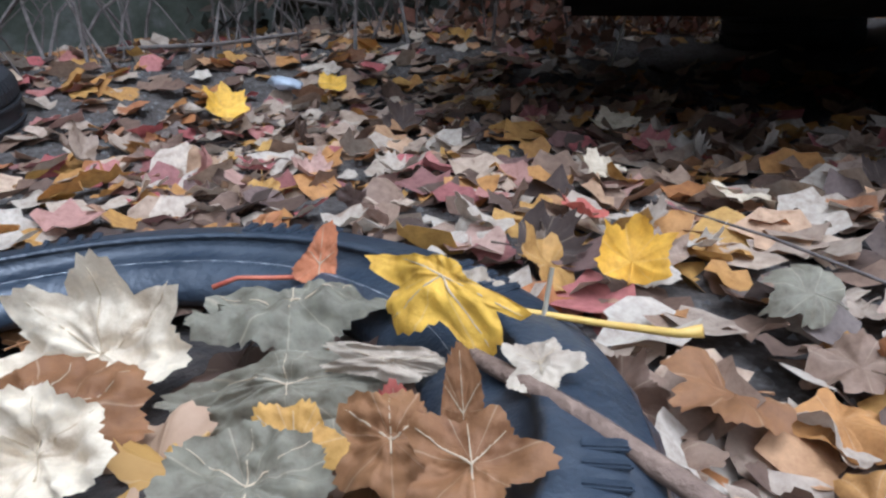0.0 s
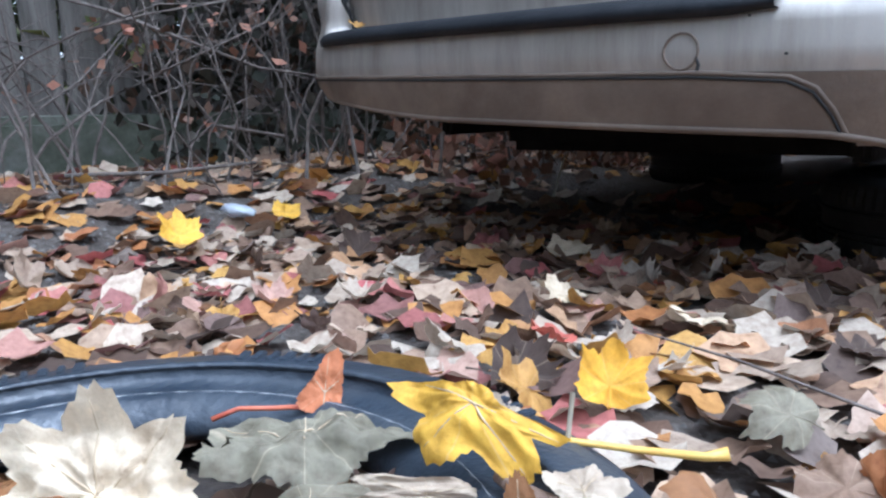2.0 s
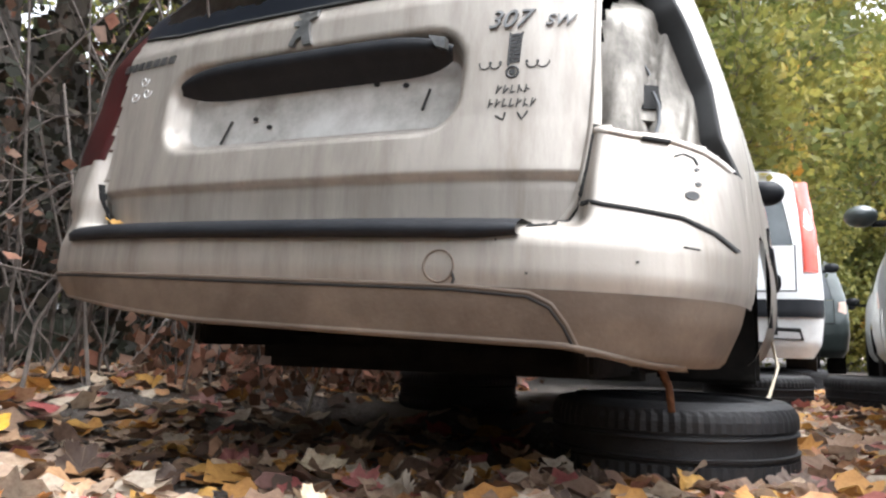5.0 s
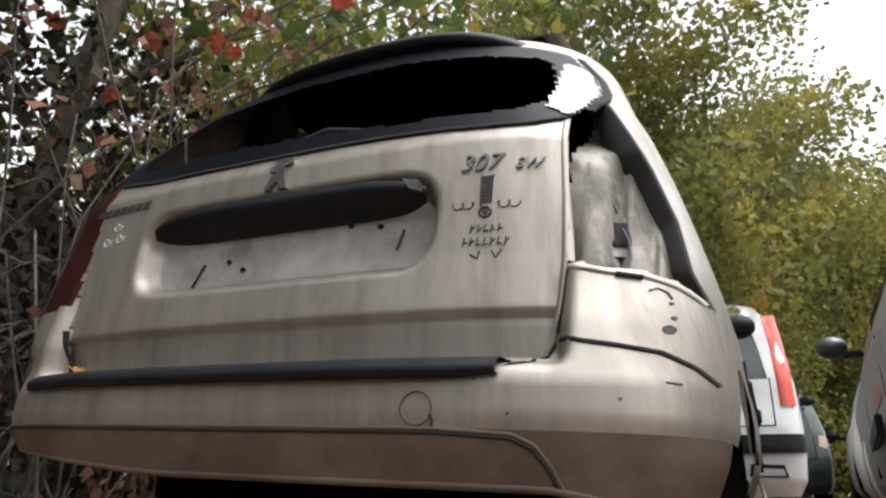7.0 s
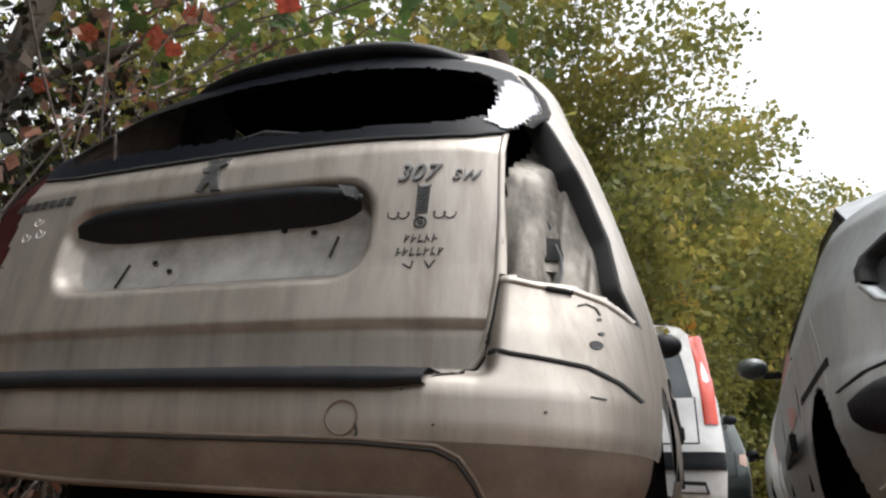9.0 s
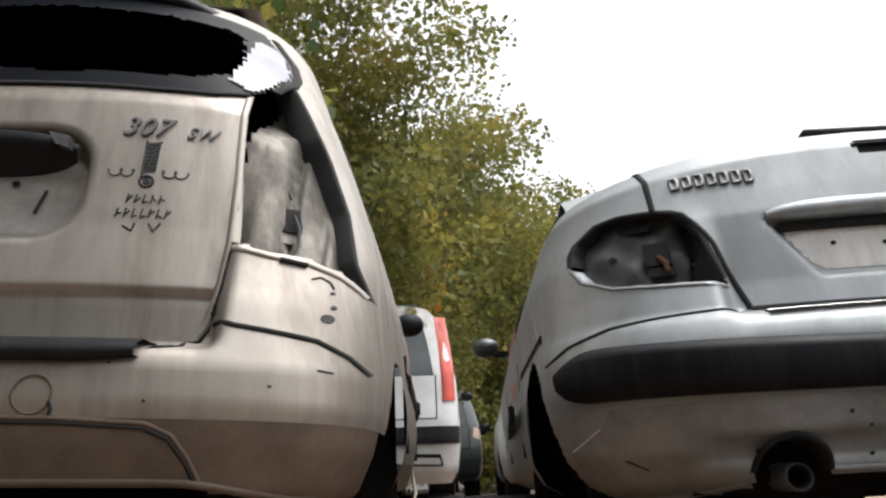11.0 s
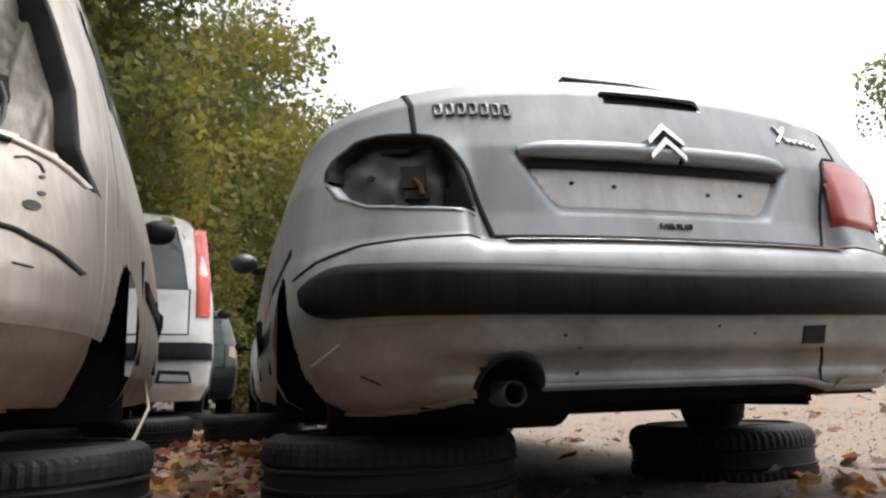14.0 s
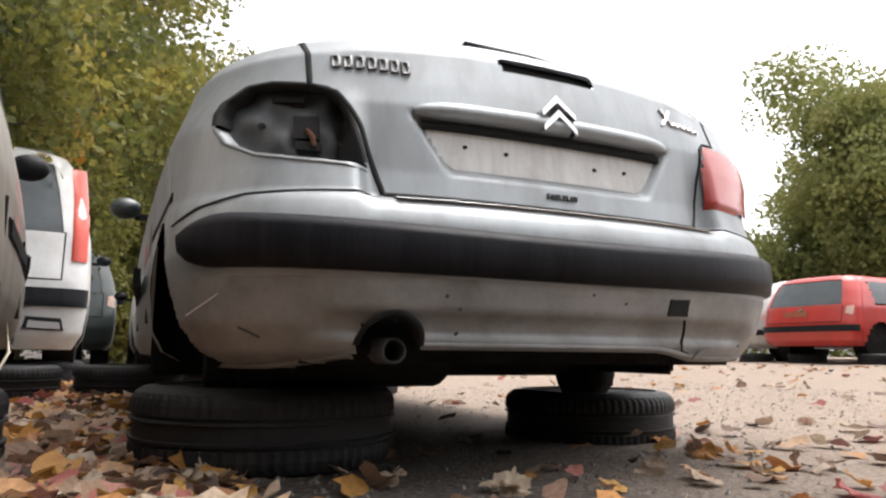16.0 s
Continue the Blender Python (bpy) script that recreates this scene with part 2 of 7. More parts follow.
LITTER = [(0.0, (0.068, 0.046, 0.036)), (0.13, (0.160, 0.098, 0.067)), (0.27, (0.288, 0.193, 0.133)), (0.40, (0.400, 0.320, 0.245)), (0.52, (0.496, 0.426, 0.344)),
          (0.62, (0.432, 0.205, 0.065)), (0.72, (0.464, 0.271, 0.069)), (0.80, (0.352, 0.139, 0.052)), (0.87, (0.464, 0.377, 0.284)), (0.93, (0.376, 0.098, 0.095)), (1.0, (0.144, 0.115, 0.095))]
LEAF = leafy("autumn_leaf", LITTER, grain=3.0)
LEAF_MANY = leafy("autumn_leaf_litter", LITTER, "island", vein=False, grain=60)
LEAF_YELLOW = leafy("yellow_leaf", [(0, (0.70, 0.38, 0.035)), (1, (0.74, 0.45, 0.06))], grain=40)
LEAF_RED = leafy("orange_red_leaf", [(0, (0.52, 0.17, 0.07)), (1, (0.58, 0.24, 0.11))], grain=45)
LEAF_CREAM = leafy("cream_leaf", [(0, (0.56, 0.45, 0.31)), (1, (0.62, 0.52, 0.38))], trans=0.15, grain=40)
LEAF_GREY = leafy("grey_green_leaf", [(0, (0.15, 0.135, 0.095)), (1, (0.23, 0.20, 0.14))], trans=0.1, grain=60)
LEAF_TAN = leafy("tan_leaf", [(0, (0.36, 0.29, 0.21)), (1, (0.44, 0.36, 0.27))], trans=0.15)
LEAF_BROWN = leafy("brown_leaf", [(0, (0.20, 0.09, 0.035)), (1, (0.30, 0.15, 0.06))], trans=0.2)
LEAF_OCHRE = leafy("ochre_leaf", [(0, (0.55, 0.30, 0.06)), (1, (0.58, 0.34, 0.10))], trans=0.2)
LEAF_PINK = leafy("crimson_leaf", [(0, (0.36, 0.07, 0.06)), (1, (0.45, 0.15, 0.10))])
CROWN = leafy("tree_foliage", [(0, (0.06, 0.085, 0.025)), (0.3, (0.13, 0.15, 0.04)), (0.6, (0.24, 0.235, 0.06)), (0.82, (0.38, 0.33, 0.08)), (0.92, (0.48, 0.30, 0.06)), (1, (0.55, 0.25, 0.04))], "island", 0.45, vein=False, clump=1.1)
# Darker copy of CROWN, with the hedge's shade put into the leaf colours.
CROWN_SHADE = leafy("shaded_hedge_foliage", [(0, (0.03, 0.045, 0.015)), (0.5, (0.07, 0.085, 0.028)), (0.85, (0.14, 0.14, 0.045)), (1, (0.26, 0.18, 0.05))], "island", 0.25, vein=False, clump=1.1)
CROWN_DARK = leafy("conifer_foliage", [(0, (0.02, 0.045, 0.022)), (1, (0.05, 0.085, 0.04))], "island", 0.2, vein=False)
CROWN_FAR = leafy("plane_tree_foliage", [(0, (0.13, 0.17, 0.06)), (0.6, (0.27, 0.29, 0.10)), (1, (0.42, 0.37, 0.14))], "island", 0.4, vein=False, clump=0.5)
VINE_GREEN = leafy("vine_green_foliage", [(0, (0.06, 0.10, 0.03)), (0.5, (0.14, 0.19, 0.05)), (0.85, (0.30, 0.29, 0.07)), (1, (0.42, 0.28, 0.07))], "island", 0.5, vein=False)
VINE_LEAF = leafy("vine_leaf_green", [(0, (0.05, 0.10, 0.03)), (0.6, (0.13, 0.20, 0.05)), (1, (0.32, 0.33, 0.07))], trans=0.5, grain=3)
VINE_RED = leafy("vine_leaf_red", [(0, (0.42, 0.07, 0.045)), (1, (0.55, 0.16, 0.09))], trans=0.5, grain=3)
# Leaf colours kept very dark; the thicket's shade is painted into them.
IVY_DARK = leafy("shade_dark_ivy", [(0, (0.015, 0.018, 0.010)), (0.6, (0.035, 0.030, 0.020)), (0.9, (0.07, 0.045, 0.030)), (1, (0.13, 0.07, 0.045))], "island", 0.1, vein=False)
VINE_DRY = leafy("dry_vine_leaf", [(0, (0.10, 0.06, 0.04)), (0.6, (0.22, 0.12, 0.08)), (1, (0.36, 0.15, 0.10))], "island", 0.2, vein=False)


def ground_material():
    m, n, l, b = nodes_of("yard_ground", 0.92)
    tc = n.new("ShaderNodeTexCoord")
    sep = n.new("ShaderNodeSeparateXYZ")
    l.new(tc.outputs["Object"], sep.inputs[0])
    big = n.new("ShaderNodeTexNoise")
    big.inputs["Scale"].default_value, big.inputs["Detail"].default_value = 0.7, 8
    l.new(tc.outputs["Object"], big.inputs[0])
    soil = n.new("ShaderNodeTexNoise")
    soil.inputs["Scale"].default_value, soil.inputs["Detail"].default_value, soil.inputs["Roughness"].default_value = 45, 10, 0.75
    l.new(tc.outputs["Object"], soil.inputs[0])
    vor = n.new("ShaderNodeTexVoronoi")
    vor.inputs["Scale"].default_value = 70
    l.new(tc.outputs["Object"], vor.inputs[0])
    dark = ramp_of(n, [(0.3, (0.020, 0.014, 0.011)), (0.5, (0.062, 0.049, 0.040)), (0.72, (0.16, 0.145, 0.13))])
    l.new(soil.outputs[0], dark.inputs[0])
    light = ramp_of(n, [(0.3, (0.18, 0.125, 0.092)), (0.5, (0.33, 0.255, 0.20)), (0.72, (0.45, 0.37, 0.305))])
    l.new(soil.outputs[0], light.inputs[0])
    edge = n.new("ShaderNodeMath")
    edge.operation = "MULTIPLY_ADD"
    l.new(big.outputs[0], edge.inputs[0])
    edge.inputs[1].default_value = 1.6
    l.new(sep.outputs[0], edge.inputs[2])
    fac = n.new("ShaderNodeMapRange")
    fac.inputs[1].default_value, fac.inputs[2].default_value = 1.7, 2.9
    l.new(edge.outputs[0], fac.inputs[0])
    mix = n.new("ShaderNodeMix")
    mix.data_type = "RGBA"
    l.new(fac.outputs[0], mix.inputs[0])
    l.new(dark.outputs[0], mix.inputs[6])
    l.new(light.outputs[0], mix.inputs[7])
    l.new(mix.outputs[2], b.inputs["Base Color"])
    bp = n.new("ShaderNodeBump")
    bp.inputs["Strength"].default_value, bp.inputs["Distance"].default_value = 0.9, 0.012
    add = n.new("ShaderNodeMath")
    add.operation = "ADD"
    l.new(vor.outputs["Distance"], add.inputs[0])
    l.new(soil.outputs[0], add.inputs[1])
    l.new(add.outputs[0], bp.inputs["Height"])
    l.new(bp.outputs[0], b.inputs["Normal"])
    return m


GROUND = ground_material()


# ---- mesh helpers ----
def mesh_object(name, verts, faces, material, parent=None, label="", smooth=False):
    me = bpy.data.meshes.new(name)
    me.from_pydata([tuple(map(float, v)) for v in verts], [], faces)
    me.validate()
    me.materials.append(material)
    if smooth:
        me.shade_smooth()
    ob = new(name, me)
    if parent:
        ob.parent = parent
    if label:
        tagged(ob, label)
    return ob


def part(name, bm, material, parent, label="", smooth=False):
    me = bpy.data.meshes.new(name)
    bmesh.ops.recalc_face_normals(bm, faces=bm.faces)
    bm.to_mesh(me)
    bm.free()
    me.materials.append(material)
    if smooth:
        me.shade_smooth()
    ob = new(name, me)
    if parent:
        ob.parent = parent
    if label:
        tagged(ob, label)
    return ob


def thing(name, label, category, at=(0, 0, 0), group=""):
    ob = new(name)
    ob.location = at
    return tagged(ob, label, category, group)


def box(bm, size, centre, bevel=0.0, turn=None):
    m = Matrix.Translation(centre) @ (turn or Matrix()) @ Matrix.Diagonal((*size, 1))
    r = bmesh.ops.create_cube(bm, size=1, matrix=m)
    if bevel:
        es = list({e for v in r["verts"] for e in v.link_edges})
        bmesh.ops.bevel(bm, geom=es, offset=bevel, segments=2, affect="EDGES")


def tube_data(points, radii, sides=6):
    """Vertices and faces of a tapered tube along points."""
    P = [Vector(p) for p in points]
    vs, fs = [], []
    side = Vector((0.31, 0.77, 0.55)).normalized()
    for i, p in enumerate(P):
        d = (P[min(i + 1, len(P) - 1)] - P[max(i - 1, 0)]).normalized()
        u = d.cross(side)
        if u.length < 0.1:
            u = d.cross(Vector((1, 0, 0)))
        u.normalize()
        w = d.cross(u)
        r = radii[i] if hasattr(radii, "__len__") else radii
        for k in range(sides):
            a = 2 * math.pi * k / sides
            vs.append(p + (u * math.cos(a) + w * math.sin(a)) * r)
    for i in range(len(P) - 1):
        for k in range(sides):
            k2 = (k + 1) % sides
            fs.append((i * sides + k, i * sides + k2, (i + 1) * sides + k2, (i + 1) * sides + k))
    fs.append(tuple(range(sides)))
    fs.append(tuple((len(P) - 1) * sides + k for k in range(sides)))
    return vs, fs


def tube(name, points, radii, material, parent=None, sides=6, label=""):
    vs, fs = tube_data(points, radii, sides)
    return mesh_object(name, vs, fs, material, parent, label, True)


def smooth01(a, b, v):
    t = np.clip((v - a) / (b - a), 0, 1)
    return t * t * (3 - 2 * t)


def lathe(bm, profile, segs, centre=(0, 0, 0), notch=None):
    """Turn (r, z) points round the z axis. notch(i, k): change of radius."""
    rings = []
    for k in range(segs):
        a = 2 * math.pi * k / segs
        ring = []
        for i, (r, z) in enumerate(profile):
            rr = r + (notch(i, k) if notch else 0)
            ring.append(bm.verts.new((centre[0] + rr * math.cos(a), centre[1] + rr * math.sin(a), centre[2] + z)))
        rings.append(ring)
    for k in range(segs):
        A, B = rings[k], rings[(k + 1) % segs]
        for i in range(len(profile) - 1):
            bm.faces.new((A[i], B[i], B[i + 1], A[i + 1]))


def ground_height(x, y):
    bank = 0.17 * float(smooth01(-1.7, -2.7, x)) * float(smooth01(4.0, 2.5, y))
    rise = 0.021 * min(max(x - 1.5, 0), 14)
    return bank + rise + 0.012 * noise.noise((x * 1.3, y * 1.3, 0.3)) + 0.006 * noise.noise((x * 5, y * 5, 1.3))


# ---- ground ----
def build_ground():
    near = [-8 + 0.12 * i for i in range(150)]
    xs = sorted(set([-300, -120, -60, -30, -18, -12] + near + [10.6, 12, 14, 18, 26, 45, 90, 180, 400]))
    nearY = [-3 + 0.12 * i for i in range(110)]
    ys = sorted(set([-300, -100, -40, -18, -9, -5] + nearY + [10.8, 12, 15, 20, 30, 50, 90, 180, 400]))
    vs = [(x, y, ground_height(x, y)) for y in ys for x in xs]
    w = len(xs)
    fs = [(j * w + i, j * w + i + 1, (j + 1) * w + i + 1, (j + 1) * w + i) for j in range(len(ys) - 1) for i in range(w - 1)]
    ob = mesh_object("ground", vs, fs, GROUND, smooth=True)
    tagged(ob, "dark gravelly soil and pale packed dirt of a scrapyard", "ground", kind="structure")


build_ground()


# ---- cars ----
class Shape:
    """A car's skin: half width W and rear face R by height z, rounded corners of depth D in plan."""

    def __init__(s, zs, W, R, Rq=None, D=0.42, n=3.0, step=(0.70, 0.77), crown=0.0, crown_z=(0.7, 0.95), front=4.3, origin=(0, 0, 0), turn=None, taper=0.03, low=0.0, corner=None):
        s.taper, s.low, s.corner = taper, low, corner
        s.zs, s.W, s.R, s.Rq = zs, W, R, Rq or R
        s.D, s.n, s.step, s.crown, s.crown_z, s.front = D, n, step, crown, crown_z, front
        s.m = turn or Matrix.Translation(origin)
        t = np.linspace(0, math.pi / 2, 2000)
        a, b = np.sin(t) ** (2 / n), 1 - np.cos(t) ** (2 / n)
        arc = np.concatenate([[0], np.cumsum(np.hypot(np.diff(a * 0.85), np.diff(b * D)))])
        k = max(40, int(arc[-1] / 0.0115))
        u = np.linspace(0, arc[-1], k)
        s.a, s.b = np.interp(u, arc, a), np.interp(u, arc, b)

    def width(s, z):
        return np.interp(z, s.zs, s.W)

    def rear(s, x, z):
        """y of the rear face at x, z (local)."""
        ax = np.minimum(np.abs(x) / s.width(z), 0.9999)
        st = smooth01(s.step[0], s.step[1], np.abs(x))
        r = np.interp(z, s.zs, s.R) * (1 - st) + np.interp(z, s.zs, s.Rq) * st
        return r + s.depth(x, z) * (1 - (1 - ax ** s.n) ** (1 / s.n))

    def depth(s, x, z):
        """Depth of the rounded corner; corner: (side, heights, depths) for a side of its own."""
        if not s.corner:
            return s.D
        side, hs, ds = s.corner
        return np.where(side * np.asarray(x, float) > 0, np.interp(z, hs, ds), s.D)

    def lift(s, x, z):
        up = s.low * np.maximum(0.44 - np.asarray(z, float), 0) * smooth01(-0.10, -0.95, np.asarray(x, float))
        return up - s.crown * (np.abs(x) / 0.6) ** 2 * smooth01(s.crown_z[0], s.crown_z[1], z)

    def at(s, x, z, out=0.0):
        f = (float(s.rear(x + 0.004, z)) - float(s.rear(x - 0.004, z))) / 0.008
        l = math.sqrt(1 + f * f)
        return s.m @ Vector((x + out * f / l, float(s.rear(x, z)) - out / l, z + float(s.lift(x, z))))

    def flank(s, y, z):
        """Half width of the side at y (local)."""
        ce = max(0.0, y - float(np.interp(z, s.zs, s.Rq)) - s.D)
        return float(s.width(z)) * (1 - s.taper * ce ** 2 / 4)

    def patch(s, name, zs, keep, material, parent, dig=None, sides=False, label="", ys=None, smooth=True, thick=0.0):
        """Skin where keep(x, y, z) holds; dig(x, z) pushes it inwards."""
        cols = [(-s.a[i], s.b[i], 0) for i in range(len(s.a) - 1, 0, -1)] + [(s.a[i], s.b[i], 0) for i in range(len(s.a))]
        extra = []
        if sides:
            extra = ys or [0.04 * i for i in range(1, 30)] + [1.3, 1.6, 2.0, 2.4, 2.8, 3.2, 3.6]
            cols = [(-1, 1, e) for e in reversed(extra)] + cols + [(1, 1, e) for e in extra]
        X, Y, Z = [], [], []
        for z in zs:
            w = float(s.width(z))
            ca = np.array([c[0] for c in cols])
            ce = np.array([c[2] for c in cols])
            x = ca * w
            y = s.rear(x, np.full_like(x, z)) + ce
            x = x * (1 - s.taper * ce ** 2 / 4)
            if dig:
                y = y + np.where(ce == 0, dig(x, np.full_like(x, z)), 0)
            X.append(x), Y.append(y), Z.append(z + s.lift(x, np.full_like(x, z)))
        w = len(cols)
        used, vs, fs = {}, [], []
        for j in range(len(zs) - 1):
            for i in range(w - 1):
                xm, ym, zm = (X[j][i] + X[j + 1][i + 1]) / 2, (Y[j][i] + Y[j + 1][i + 1]) / 2, (zs[j] + zs[j + 1]) / 2
                if not keep(xm, ym, zm):
                    continue
                q = []
                for jj, ii in ((j, i), (j, i + 1), (j + 1, i + 1), (j + 1, i)):
                    key = jj * w + ii
                    if key not in used:
                        used[key] = len(vs)
                        vs.append(s.m @ Vector((float(X[jj][ii]), float(Y[jj][ii]), float(Z[jj][ii]))))
                    q.append(used[key])
                fs.append(tuple(q))
        return mesh_object(name, vs, fs, material, parent, label, smooth)

    def ribbon(s, name, pts, width, material, parent, out=0.003, label="", close=False, depth=0.006):
        """A narrow raised band along local (x, z) points on the rear skin."""
        if close:
            pts = pts + pts[:1]
        dense = []
        for (x0, z0), (x1, z1) in zip(pts, pts[1:]):
            k = max(2, int(math.hypot(x1 - x0, z1 - z0) / 0.012))
            dense += [(x0 + (x1 - x0) * i / k, z0 + (z1 - z0) * i / k) for i in range(k)]
        dense.append(pts[-1])
        vs, fs = [], []
        for i, (x, z) in enumerate(dense):
            x0, z0 = dense[max(i - 1, 0)]
            x1, z1 = dense[min(i + 1, len(dense) - 1)]
            l = math.hypot(x1 - x0, z1 - z0) or 1
            nx, nz = -(z1 - z0) / l * width / 2, (x1 - x0) / l * width / 2
            vs += [s.at(x + nx, z + nz, out - depth), s.at(x + nx * 0.8, z + nz * 0.8, out), s.at(x - nx * 0.8, z - nz * 0.8, out), s.at(x - nx, z - nz, out - depth)]
            if i:
                b = 4 * i
                fs += [(b - 4 + k, b - 3 + k, b + 1 + k, b + k) for k in range(3)]
        return mesh_object(name, vs, fs, material, parent, label, True)

    def strip(s, name, x0, x1, lo, hi, out, material, parent, label="", n=90, k=12):
        """Skin between two edge lines lo(x), hi(x)."""
        vs, fs = [], []
        for i in range(n + 1):
            x = x0 + (x1 - x0) * i / n
            a, b = lo(x), hi(x)
            for j in range(k + 1):
                q = a + (b - a) * j / k
                vs.append(s.at(x, q, out(x, q)))
        w = k + 1
        fs = [(i * w + j, (i + 1) * w + j, (i + 1) * w + j + 1, i * w + j + 1) for i in range(n) for j in range(k)]
        return mesh_object(name, vs, fs, material, parent, label, True)

    def plate(s, name, pts, material, parent, out=0.004, depth=0.01, label=""):
        """A small raised plate with a polygon outline in local (x, z)."""
        n = len(pts)
        vs = [s.at(x, z, out) for x, z in pts] + [s.at(x, z, out - depth) for x, z in pts]
        fs = [tuple(range(n))] + [(i, i + n, (i + 1) % n + n, (i + 1) % n) for i in range(n)]
        return mesh_object(name, vs, fs, material, parent, label)


def inside(poly):
    P = np.array(poly)

    def test(x, z):
        x, z = np.asarray(x, float), np.asarray(z, float)
        r = np.zeros(np.broadcast(x, z).shape, bool)
        for (x0, z0), (x1, z1) in zip(P, np.roll(P, -1, 0)):
            c = (z0 > z) != (z1 > z)
            with np.errstate(divide="ignore", invalid="ignore"):
                r ^= c & (x < (x1 - x0) * (z - z0) / (z1 - z0 + 1e-12) + x0)
        return r
    return test


def round_box(cx, cz, hw, hz, r):
    def sd(x, z):
        qx, qz = np.abs(x - cx) - hw + r, np.abs(z - cz) - hz + r
        return np.hypot(np.maximum(qx, 0), np.maximum(qz, 0)) + np.minimum(np.maximum(qx, qz), 0) - r
    return sd


def oval(cx, cz, rx, rz, n=20):
    return [(cx + rx * math.cos(2 * math.pi * i / n), cz + rz * math.sin(2 * math.pi * i / n)) for i in range(n)]


def lettering(text, size, shape, x, z, material, parent, name, label="", lean=0.0, out=0.004, depth=0.003):
    c = bpy.data.curves.new(name, "FONT")
    c.body, c.size, c.extrude, c.align_x, c.shear = text, size, depth, "CENTER", lean
    tmp = bpy.data.objects.new(name, c)
    scene.collection.objects.link(tmp)
    me = bpy.data.meshes.new_from_object(tmp.evaluated_get(bpy.context.evaluated_depsgraph_get()))
    bpy.data.objects.remove(tmp)
    me.materials.clear()
    me.materials.append(material)
    for v in me.vertices:
        p = shape.at(x + v.co.x, z + v.co.y, out + v.co.z)
        v.co = p
    ob = new(name, me)
    ob.parent = parent
    return tagged(ob, label) if label else ob


def rows(a, b, step=0.012):
    k = max(2, int(round((b - a) / step)))
    return list(np.linspace(a, b, k + 1))


def mirror_thing(parent, at, material, side):
    bm = bmesh.new()
    bmesh.ops.create_uvsphere(bm, u_segments=14, v_segments=9, radius=1, matrix=Matrix.Translation(at) @ Matrix.Diagonal((0.075, 0.06, 0.055, 1)))
    part("door_mirror", bm, material, parent, "door mirror shell", True)
    bm = bmesh.new()
    box(bm, (0.10, 0.05, 0.03), (at[0] - side * 0.09, at[1] + 0.03, at[2] - 0.035), 0.008)
    part("mirror_arm", bm, BLACK_PLASTIC, parent)


# The estate car, tilted a little to its right on its tyres.
EYE_MID = (-0.064, 0.0, 0.313)
SCALE = 0.92
TILT_307 = Matrix.Translation(EYE_MID) @ Matrix.Scale(SCALE, 4) @ Matrix.Translation(tuple(-v for v in EYE_MID)) @ Matrix.Translation((-1.12, 0, 0.8)) @ Matrix.Rotation(radians(2.7), 4, "Y") @ Matrix.Translation((0, 0, -0.8))


